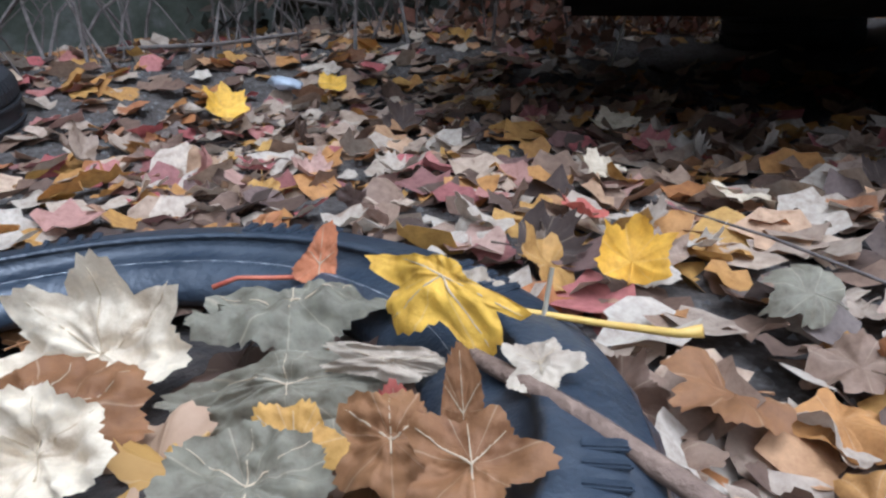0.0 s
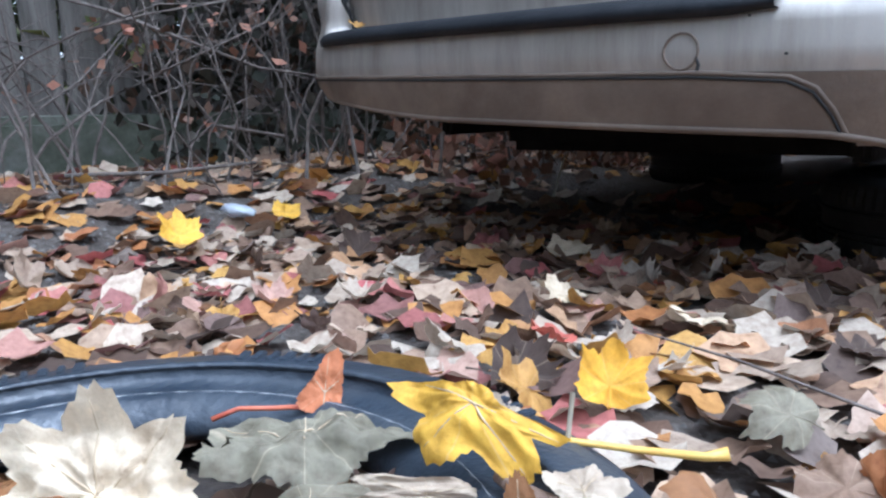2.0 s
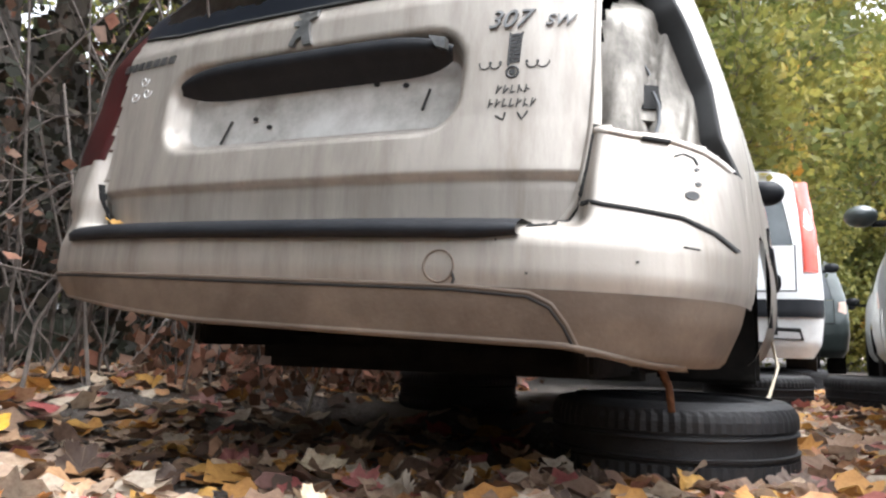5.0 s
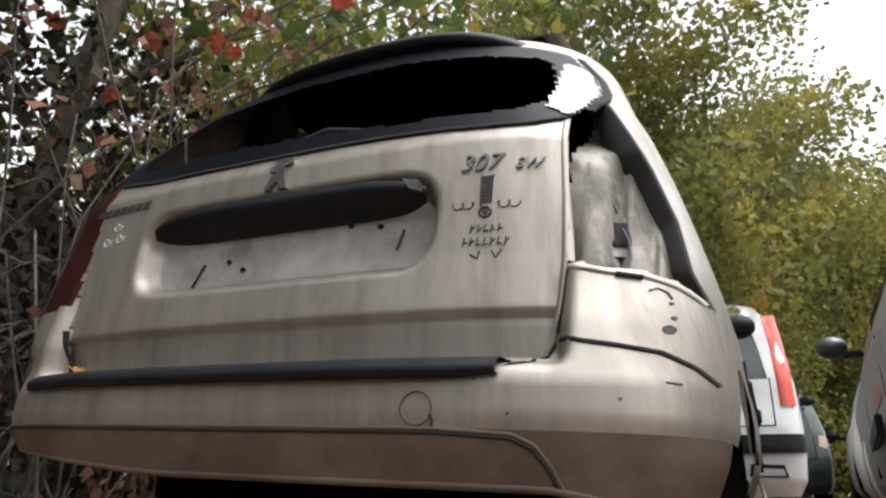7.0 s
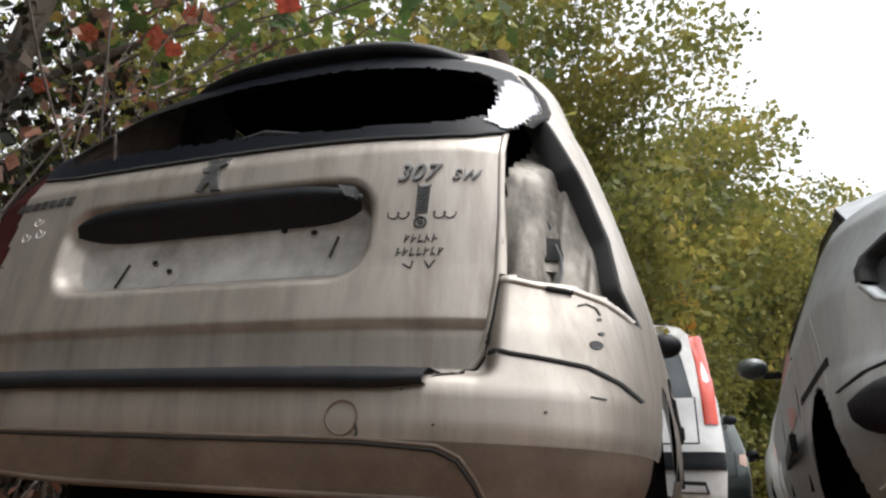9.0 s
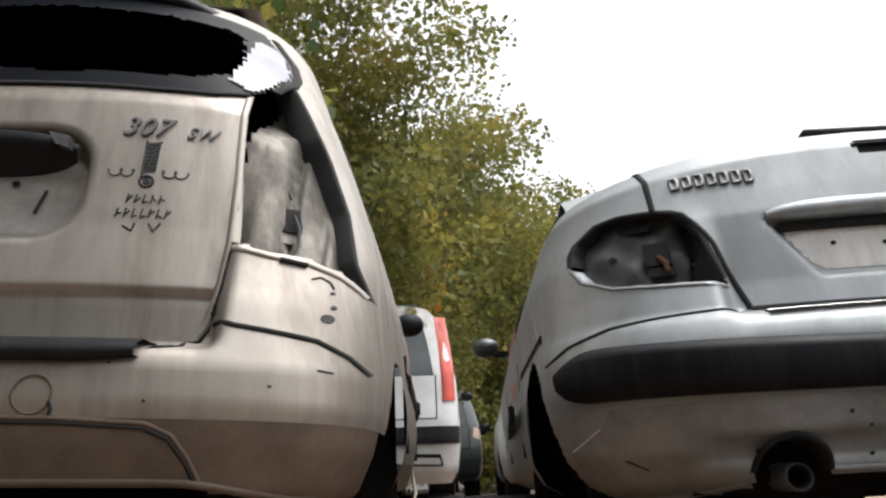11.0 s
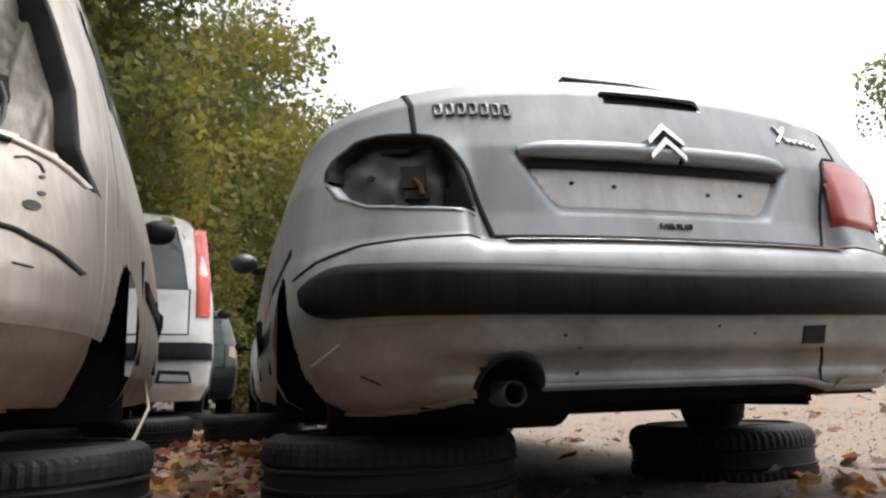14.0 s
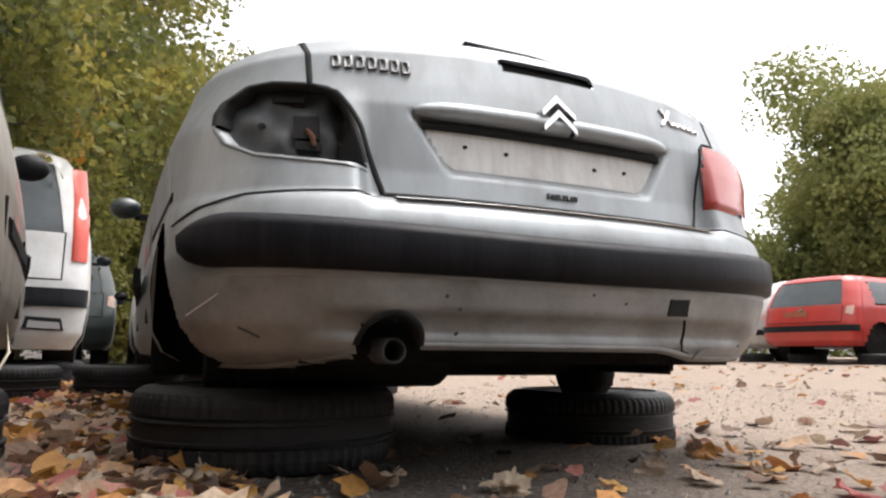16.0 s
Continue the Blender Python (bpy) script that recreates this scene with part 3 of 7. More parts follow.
def build_estate():
    car = thing("estate_car", "champagne estate car without wheels or lamps, standing on loose tyres", "car")
    z = [0.25, 0.28, 0.33, 0.40, 0.47, 0.53, 0.560, 0.575, 0.65, 0.80, 0.95, 1.08, 1.25, 1.40, 1.52, 1.60, 1.66]
    W = [0.80, 0.86, 0.91, 0.94, 0.955, 0.957, 0.955, 0.955, 0.945, 0.925, 0.888, 0.848, 0.795, 0.74, 0.70, 0.67, 0.56]
    R = [1.26, 1.19, 1.155, 1.14, 1.13, 1.135, 1.15, 1.225, 1.225, 1.25, 1.265, 1.28, 1.36, 1.46, 1.55, 1.63, 1.78]
    Q = [1.26, 1.19, 1.155, 1.14, 1.13, 1.135, 1.145, 1.15, 1.17, 1.225, 1.26, 1.28, 1.36, 1.46, 1.55, 1.63, 1.78]
    s = Shape(z, W, R, Q, D=0.44, n=3.1, step=(0.675, 0.718), turn=TILT_307, crown=0.05, crown_z=(1.0, 1.6), taper=0.07, low=0.5, corner=(-1, (0.60, 0.66, 0.72, 0.80, 1.15), (0.42, 0.31, 0.25, 0.18, 0.10)))
    sill = [(-0.665, 1.15), (-0.50, 1.124), (-0.2, 1.12), (0.1, 1.12), (0.5, 1.118), (0.60, 1.126), (0.667, 1.15)]
    edge = [(0.682, 0.92), (0.686, 0.77), (0.678, 0.66), (0.666, 0.61), (0.648, 0.58), (0.60, 0.568)]
    hatch = inside(sill + edge + [(-a, b) for a, b in reversed(edge)])
    pane_edge = [(0.700, 1.215), (0.714, 1.29), (0.703, 1.35), (0.675, 1.43), (0.60, 1.53)]
    glass = inside(sill + pane_edge + [(-a, b) for a, b in reversed(pane_edge)])
    rim = [(0.932, 0.708), (0.902, 0.775), (0.875, 0.90), (0.83, 1.024), (0.79, 1.12), (0.747, 1.222), (0.722, 1.275)]
    mouth = [(0.692, 0.77), (0.77, 0.755), (0.83, 0.752), (0.885, 0.738)] + rim + [(0.704, 1.215), (0.669, 1.15), (0.685, 0.92)]
    lampR, lampL = inside(mouth), inside([(-a, b) for a, b in mouth])
    recess = round_box(-0.028, 0.890, 0.437, 0.117, 0.085)
    bottom = lambda x: 0.343 - 0.03 * float(smooth01(0.66, 0.86, x))
    arch = lambda y, z: math.hypot(y - 1.98, (z - 0.28) * 1.0) < 0.37
    arch2 = lambda y, z: math.hypot(y - 4.75, (z - 0.28) * 1.0) < 0.36

    def shell(x, y, zz):
        if abs(x) > 0.6 and (arch(y, zz) or arch2(y, zz)):
            return False
        if y < 1.75 and (hatch(x, zz) or lampR(x, zz) or lampL(x, zz)):
            return False
        if glass(x, zz) and y < 2.1:
            return False
        if y < 1.75 and zz < bottom(x):
            return False
        return not (1.12 < zz < 1.46 and y > 2.1 and abs(x) > 0.5)
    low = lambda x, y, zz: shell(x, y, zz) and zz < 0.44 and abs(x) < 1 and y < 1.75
    upper = lambda x, y, zz: shell(x, y, zz) and not low(x, y, zz)
    side_y = [0.015 * i for i in range(1, 67)] + [1.2, 1.5, 1.9, 2.3, 2.6, 2.64, 2.7, 2.76, 2.82, 2.88, 2.94, 3.0, 3.06, 3.12, 3.18, 3.24, 3.3, 3.36, 3.42, 3.5]
    zz = rows(0.305, 1.66, 0.0125)
    s.patch("body_shell", zz, upper, CHAMPAGNE, car, sides=True, ys=side_y, label="dented champagne body panels")
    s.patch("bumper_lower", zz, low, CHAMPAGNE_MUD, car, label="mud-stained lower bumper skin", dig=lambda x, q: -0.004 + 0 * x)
    # tailgate with its plate recess
    dig = lambda x, q: 0.06 * smooth01(0.006, -0.028, recess(x, q)) + 0.016 * smooth01(0.678, 0.665, q)
    gate = s.patch("tailgate", rows(0.56, 1.16, 0.009), lambda x, y, q: hatch(x, q), CHAMPAGNE, car, dig, label="dull champagne tailgate")
    def half(x):
        return 0.022 + math.sqrt(max(0.0, 0.06 ** 2 - max(abs(x + 0.02) - 0.355, 0) ** 2))
    s.strip("plate_recess", -0.434, 0.394, lambda x: 0.880 - half(x), lambda x: 0.880 + half(x), lambda x, q: -0.058, PLATEZONE, gate, "empty stained number plate recess")
    bm = bmesh.new()
    for i in range(40):
        x = -0.425 + 0.81 * i / 39
        e = 1 - 0.85 * (abs(i - 19.5) / 19.5) ** 7
        zt = 1.003 - 0.036 * (abs(i - 19.5) / 19.5) ** 6
        vs = [bm.verts.new(s.at(x, zt - d * (0.3 + 0.7 * e), o * e)) for d, o in ((0, 0.002), (0.010, 0.018), (0.036, 0.016), (0.052, -0.018), (0.085, -0.05))]
        if i:
            for k in range(4):
                bm.faces.new((old[k], vs[k], vs[k + 1], old[k + 1]))
        old = vs
    part("tailgate_handle", bm, BLACK_PLASTIC, gate, "dark handle strip over the plate recess", True)
    s.plate("handle_end", [(0.335, 0.985), (0.375, 0.976), (0.378, 0.950), (0.355, 0.957)], DULLCHROME, gate, 0.028, 0.02)
    for x, q in ((-0.19, 0.86), (-0.14, 0.835), (0.25, 0.905), (0.17, 0.915)):
        s.plate("bolt_hole", oval(x, q, 0.008, 0.006, 8), GAP, gate, -0.05, 0.004)
    for a, b in (((-0.30, 0.80), (-0.27, 0.86)), ((0.30, 0.84), (0.315, 0.89))):
        s.ribbon("scratch", [a, b], 0.004, STICKER, gate, -0.048)
    s.ribbon("tailgate_edge", [sill[-1]] + edge[:5], 0.016, CHAMPAGNE, gate, 0.003, depth=0.02)
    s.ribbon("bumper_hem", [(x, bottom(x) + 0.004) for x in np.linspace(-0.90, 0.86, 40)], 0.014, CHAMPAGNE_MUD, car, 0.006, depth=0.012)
    # dark seams round the tailgate and across the bumper
    s.ribbon("tailgate_gap", [(0.690, 0.775), (0.684, 0.68), (0.672, 0.615), (0.652, 0.578), (0.60, 0.562)], 0.019, GAP, car, 0.001, depth=0.01)
    s.ribbon("tailgate_gap", [(-0.690, 0.70), (-0.684, 0.66), (-0.672, 0.615), (-0.652, 0.578)], 0.014, GAP, car, 0.002)
    s.ribbon("bumper_seam", [(0.68, 0.615), (0.735, 0.604), (0.785, 0.598), (0.862, 0.588), (0.912, 0.566), (0.944, 0.541)], 0.011, GAP, car, 0.002)
    s.ribbon("bumper_seam", [(-0.80, 0.628), (-0.90, 0.625)], 0.010, GAP, car, 0.002)
    crease = [(-0.86, 0.448), (-0.4, 0.444), (0.1, 0.442), (0.487, 0.442), (0.625, 0.435), (0.662, 0.418), (0.685, 0.385), (0.702, 0.345)]
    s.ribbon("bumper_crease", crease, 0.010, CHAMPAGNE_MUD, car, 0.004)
    # Dark line painted just below the crease as its shadow.
    s.ribbon("bumper_crease_shadow", [(a - 0.004, b - 0.007) for a, b in crease], 0.006, GAP, car, 0.0055)
    # rubber strip on the bumper ledge, slipped to one side
    bm = bmesh.new()
    for i in range(70):
        x = -0.69 + 1.29 * i / 69
        e = 1 - 0.5 * smooth01(0.5, 0.62, x)
        vs = [bm.verts.new(s.m @ Vector((x, 1.13 + float(s.D * (1 - (1 - min(abs(x) / 0.957, 0.999) ** s.n) ** (1 / s.n))) + dy, zq))) for dy, zq in ((0.085, 0.572), (0.02, 0.572), (0.0, 0.562), (-0.012, 0.548 + 0.004 * (1 - e)), (-0.008, 0.532 + 0.02 * (1 - e)), (0.02, 0.53 + 0.02 * (1 - e)))]
        if i:
            for k in range(5):
                bm.faces.new((old[k], vs[k], vs[k + 1], old[k + 1]))
        old = vs
    part("bumper_strip", bm, BLACK_PLASTIC, car, "black rubber strip along the bumper top", True)
    s.ribbon("tow_cover", oval(0.455, 0.478, 0.030, 0.030, 28), 0.004, CHAMPAGNE_MUD, car, 0.003, close=True)
    s.ribbon("bumper_crack", [(0.482, 0.468), (0.486, 0.455), (0.480, 0.436), (0.484, 0.41)], 0.006, STICKER, car, 0.003)
    for x, q, r in ((0.873, 0.635, 0.011), (0.880, 0.660, 0.005), (0.875, 0.690, 0.004), (0.62, 0.47, 0.003), (0.80, 0.50, 0.003), (0.56, 0.53, 0.0025)):
        s.plate("paint_chip", oval(x, q, r, r * 0.8, 9), STICKER, car, 0.002, 0.003)
    s.ribbon("scuff", [(0.838, 0.712), (0.852, 0.720), (0.868, 0.714), (0.876, 0.700)], 0.004, STICKER, car, 0.002)
    s.ribbon("scuff", [(0.868, 0.534), (0.892, 0.532)], 0.004, STICKER, car, 0.002)
    # one lamp housing laid bare, the other still holding its lamp
    def deep(x, q):
        column = 0.052 + 0.016 * smooth01(0.748, 0.764, x)
        panel = 0.075 + 0.022 * smooth01(0.015, 0.0, np.abs(x - 0.768)) - 0.024 * smooth01(0.020, 0.004, np.abs(x - 0.853 + 0.16 * (q - 0.85) ** 2 + 0.25 * np.maximum(q - 0.9, 0)))
        channel = 0.10 * smooth01(-0.040, -0.012, x - np.interp(q, [b for a, b in rim], [a for a, b in rim]))
        return np.where(x < 0.762, column, panel) + channel + 0.11 * smooth01(1.02, 1.22, q)
    h = s.patch("lamp_housing", rows(0.70, 1.28, 0.009), lambda x, y, q: 0.672 < x < 0.95 and y < 2.0, RAWMETAL, car, deep, label="bare pressed-metal lamp housing, lamp missing")
    s.ribbon("housing_rim", rim, 0.010, GAP, h, 0.001, depth=0.07)
    s.ribbon("housing_flange", [(0.694, 0.762), (0.77, 0.748), (0.83, 0.745), (0.885, 0.731), (0.925, 0.708)], 0.016, CHAMPAGNE, h, 0.002, depth=0.04)
    s.ribbon("drain_slot", [(0.782, 0.744), (0.828, 0.740)], 0.011, GAP, h, 0.006)
    s.plate("opening_frame", [(0.778, 0.806), (0.845, 0.806), (0.842, 0.91), (0.782, 0.905)], RAWMETAL, h, -0.060, 0.012)
    s.plate("wire_opening", [(0.795, 0.832), (0.833, 0.834), (0.831, 0.892), (0.793, 0.888)], GAP, h, -0.057, 0.02)
    s.ribbon("loose_wire", [(0.765, 0.985), (0.775, 0.955), (0.795, 0.925), (0.802, 0.912)], 0.004, GREYMETAL, h, -0.052)
    s.ribbon("loose_wire", [(0.808, 0.87), (0.822, 0.84), (0.826, 0.80), (0.822, 0.775)], 0.006, GREYMETAL, h, -0.045)
    for x, q in ((0.768, 0.80), (0.767, 0.84), (0.765, 0.895), (0.763, 0.95), (0.885, 0.79)):
        s.plate("bolt_hole", oval(x, q, 0.005, 0.007, 8), GAP, h, -0.07, 0.01)
    s.patch("rear_lamp", rows(0.72, 1.28, 0.012), lambda x, y, q: bool(lampL(x, q)), DULL_LENS, car, lambda x, q: 0.01 + 0 * x, label="dull dark red rear lamp")
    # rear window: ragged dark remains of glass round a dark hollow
    # Black backing paints the shade seen through the window hole.
    s.patch("cabin_shade_backing", rows(1.06, 1.54, 0.02), lambda x, y, q: abs(x) < 0.86 and y < 2.3, CABIN_SHADE, car, lambda x, q: 0.35 + 0 * x, label="inside of the car, its shade painted near-black")
    frame_in = inside([(-0.60, 1.20), (-0.2, 1.19), (0.3, 1.165), (0.55, 1.18), (0.625, 1.225), (0.635, 1.28), (0.615, 1.35), (0.57, 1.46), (-0.54, 1.46), (-0.62, 1.34), (-0.64, 1.25)])

    def ragged(x, y, q):
        if not glass(x, q):
            return False
        k = 0.012 * noise.noise((x * 40, q * 40, 2.0))
        return not frame_in(x + k, q + k)
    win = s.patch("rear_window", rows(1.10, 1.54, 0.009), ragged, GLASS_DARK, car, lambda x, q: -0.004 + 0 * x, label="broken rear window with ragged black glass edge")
    # Ragged pale patch paints the white reflection at the window's right end.
    s.patch("pane_reflection", rows(1.14, 1.46, 0.006), lambda x, y, q: bool(glass(x + 0.004, q)) and x > 0.622 - 0.10 * max(0, q - 1.3) + 0.006 * noise.noise((q * 90, 1.0, 3.0)) and q > 1.165 + 0.6 * max(0, 0.672 - x) + 0.008 * noise.noise((x * 80, 2.0, 3.0)), SKY_REFLECTION, win, lambda x, q: -0.009 + 0 * x, label="sky reflection on the pane, painted as a pale patch")
    s.ribbon("window_seal", [(0.705, 1.20), (0.722, 1.285), (0.712, 1.35), (0.684, 1.435), (0.62, 1.53)], 0.018, GAP, win, 0.004)
    s.ribbon("window_seal", [(-0.66, 1.153), (-0.50, 1.128), (-0.2, 1.124), (0.1, 1.124), (0.5, 1.122), (0.60, 1.130), (0.664, 1.153)], 0.012, GAP, win, 0.006)
    s.ribbon("wiper_arm", [(-0.06, 1.20), (0.02, 1.225), (0.12, 1.20), (0.20, 1.175)], 0.018, BLACK_PLASTIC, win, -0.03, depth=0.02)
    bm = bmesh.new()
    for i in range(50):
        x = -0.61 + 1.22 * i / 49
        vs = [bm.verts.new(s.m @ Vector((x, y0 + 0.22 * (x / 0.61) ** 4, z0 - 0.075 * (x / 0.61) ** 2 - 0.06 * (abs(x) / 0.61) ** 6))) for y0, z0 in ((1.60, 1.545), (1.55, 1.55), (1.535, 1.565), (1.57, 1.60), (1.80, 1.655))]
        if i:
            for k in range(4):
                bm.faces.new((old[k], vs[k], vs[k + 1], old[k + 1]))
        old = vs
    part("roof_spoiler", bm, BLACK_PLASTIC, car, "black lip over the rear window", True)
    # roof, side windows, floor
    bm = bmesh.new()
    P = [[bm.verts.new(s.m @ Vector((x, y, zt - 0.05 * (x / 0.6) ** 2))) for x in np.linspace(-0.55, 0.55, 9)] for y, zt in ((1.76, 1.665), (2.4, 1.70), (3.2, 1.69), (3.8, 1.60))]
    for a, b in zip(P, P[1:]):
        for i in range(8):
            bm.faces.new((a[i], a[i + 1], b[i + 1], b[i]))
    part("roof", bm, CHAMPAGNE, car, "", True)
    # Black sheet added to hide the lit underside of the roof.
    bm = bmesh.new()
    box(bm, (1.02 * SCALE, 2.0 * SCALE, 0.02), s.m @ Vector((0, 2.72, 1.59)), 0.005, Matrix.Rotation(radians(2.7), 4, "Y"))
    part("roof_shade_sheet", bm, CABIN_SHADE, car, "near-black sheet added under the roof for cabin shade")
    for side in (-1, 1):
        bm = bmesh.new()
        for y0, y1 in ((2.12, 2.65), (2.72, 3.45), (3.52, 4.15)):
            q = [bm.verts.new(s.m @ Vector((side * x, y, zt))) for x, y, zt in ((s.flank(y0, 1.12) - 0.01, y0, 1.12), (s.flank(y1, 1.12) - 0.01, y1, 1.12), (s.flank(y1, 1.46) - 0.01, y1, 1.46 if y1 < 4 else 1.3), (s.flank(y0, 1.46) - 0.01, y0 + 0.06, 1.46))]
            bm.faces.new(q)
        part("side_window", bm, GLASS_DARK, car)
        mirror_thing(car, s.m @ Vector((side * 0.83, 3.7, 1.11)), BLACK_PLASTIC, side)
        bm = bmesh.new()
        for k in range(2):
            box(bm, (0.02, 0.9, 0.055), s.m @ Vector((side * (s.flank(2.95 + k * 0.95, 0.66) - 0.004), 2.95 + k * 0.95, 0.66)), 0.006, Matrix.Rotation(side * 0.06 * (0.7 + k), 4, "Z"))
        part("door_moulding", bm, BLACK_PLASTIC, car)
    for i, y in enumerate((2.36, 3.34)):
        bm = bmesh.new()
        box(bm, (0.012, 0.014, 0.28), s.m @ Vector((s.flank(y, 0.6) - 0.008, y, 0.58)))
        part("door_gap", bm, GAP, car)
    # Floor boxes made deep and near-black to keep the space below dark.
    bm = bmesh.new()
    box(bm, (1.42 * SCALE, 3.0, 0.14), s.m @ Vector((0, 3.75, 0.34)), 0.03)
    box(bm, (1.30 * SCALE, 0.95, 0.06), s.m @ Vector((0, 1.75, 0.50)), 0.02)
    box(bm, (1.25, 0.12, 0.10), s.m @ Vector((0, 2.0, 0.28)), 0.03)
    part("underside", bm, UNDER_SHADE, car, "floor pan and axle, coloured near-black for shade")
    # Dark plates added to close the arches against light from beyond.
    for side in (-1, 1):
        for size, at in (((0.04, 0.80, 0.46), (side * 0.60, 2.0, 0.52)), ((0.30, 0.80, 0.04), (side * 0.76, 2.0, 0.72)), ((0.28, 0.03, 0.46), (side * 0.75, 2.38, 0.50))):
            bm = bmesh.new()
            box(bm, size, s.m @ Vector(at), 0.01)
            part("wheel_well_shade_panel", bm, UNDER_SHADE, car)
    # emblem, lettering and stickers on the tailgate
    lion = [(-0.030, 0.045), (0.0, 0.05), (0.012, 0.04), (0.034, 0.05), (0.036, 0.03), (0.018, 0.018), (0.022, -0.01), (0.034, -0.045), (0.008, -0.045), (0.0, -0.02), (-0.014, -0.03), (-0.02, -0.045), (-0.036, -0.042), (-0.022, -0.01), (-0.006, 0.006), (-0.028, 0.008), (-0.03, 0.02), (-0.006, 0.024)]
    s.plate("emblem", [(-0.03 + a, 1.062 + b) for a, b in lion], DULLCHROME, gate, 0.010, 0.012, "chrome maker's emblem")
    lettering("307", 0.058, s, 0.500, 0.996, DULLCHROME, gate, "model_number", "chrome model number", 0.3)
    lettering("SW", 0.036, s, 0.603, 0.997, DULLCHROME, gate, "model_letters", "chrome model letters", 0.3)
    for i in range(7):
        x = -0.70 + 0.033 * i
        s.plate("maker_bar", [(x, 1.034), (x + 0.022, 1.034), (x + 0.028, 1.056), (x + 0.006, 1.056)], DULLCHROME, gate, 0.005, 0.006)
    for cx, cz in ((-0.594, 0.995), (-0.625, 0.952), (-0.572, 0.958)):
        sp = [(cx + r * math.cos(a), cz + r * math.sin(a)) for a, r in ((0.5 * i, 0.004 + 0.0012 * i) for i in range(14))]
        s.ribbon("spiral_sticker", sp, 0.005, SCRAWL, gate, 0.002)
    for i in range(8):
        q = 0.980 - 0.0085 * i
        s.plate("sticker_grip", [(0.508, q), (0.534, q + 0.003), (0.534, q - 0.004), (0.508, q - 0.006)], STICKER, gate, 0.002, 0.003)
    s.ribbon("sticker_hilt", [(0.508, 0.985), (0.510, 0.908)], 0.004, STICKER, gate, 0.0025)
    s.ribbon("sticker_hilt", [(0.534, 0.985), (0.510, 0.908)], 0.004, STICKER, gate, 0.0025)
    for sg in (-1, 1):
        curl = [(0.521 + sg * (0.022 + 0.011 * t / 2 + 0.006 * math.cos(t * 1.6)), 0.912 + 0.008 * math.sin(t * 1.6)) for t in np.linspace(0, 8.5, 30)]
        s.ribbon("sticker_scroll", curl, 0.003, STICKER, gate, 0.002)
    s.ribbon("sticker_ring", oval(0.521, 0.895, 0.012, 0.012, 16), 0.006, STICKER, gate, 0.002, close=True)
    s.plate("sticker_boss", oval(0.521, 0.895, 0.007, 0.007, 10), STICKER, gate, 0.002, 0.003)
    rr = random.Random(8)
    for row_z, x0, k in ((0.856, 0.492, 5), (0.826, 0.478, 7)):
        for i in range(k):
            x = x0 + i * 0.0145
            s.ribbon("sticker_stroke", [(x, row_z - 0.009), (x + 0.003, row_z + 0.010)], 0.003, STICKER, gate, 0.002)
            s.ribbon("sticker_stroke", [(x + 0.001, row_z + rr.uniform(-0.008, 0.008)), (x + 0.010, row_z + rr.uniform(-0.008, 0.008))], 0.003, STICKER, gate, 0.002)
    s.ribbon("sticker_tip", [(0.495, 0.80), (0.512, 0.79), (0.515, 0.806)], 0.004, STICKER, gate, 0.002)
    s.ribbon("sticker_tip", [(0.540, 0.806), (0.550, 0.790), (0.560, 0.808)], 0.004, STICKER, gate, 0.002)
    bm = bmesh.new()
    bm.faces.new([bm.verts.new(s.m @ Vector((s.flank(y, q) + 0.003, y, q))) for y, q in ((2.75, 0.66), (2.95, 0.62), (3.15, 0.86), (2.9, 0.92))])
    part("paint_daub", bm, surface("faded_pink_daub", [(0.3, (0.40, 0.17, 0.15)), (0.8, (0.46, 0.30, 0.28))], 8, 0.6, 0.1, 0.05), car, "faded red paint daub on the door")
    # crash damage: torn brackets hanging under the rear corner
    tube("hanging_bracket", [s.m @ Vector(p) for p in ((0.78, 1.55, 0.32), (0.80, 1.56, 0.27), (0.805, 1.57, 0.22))], 0.008, RUST, car, 6, "rusty bracket")
    tube("hanging_cable", [s.m @ Vector(p) for p in ((0.90, 3.0, 0.42), (0.93, 2.95, 0.30), (0.92, 2.7, 0.21), (0.90, 2.45, 0.16))], 0.006, STRAW, car, 5, "dangling pale cable")
    return car, s


ESTATE, ESTATE_SHAPE = build_estate()


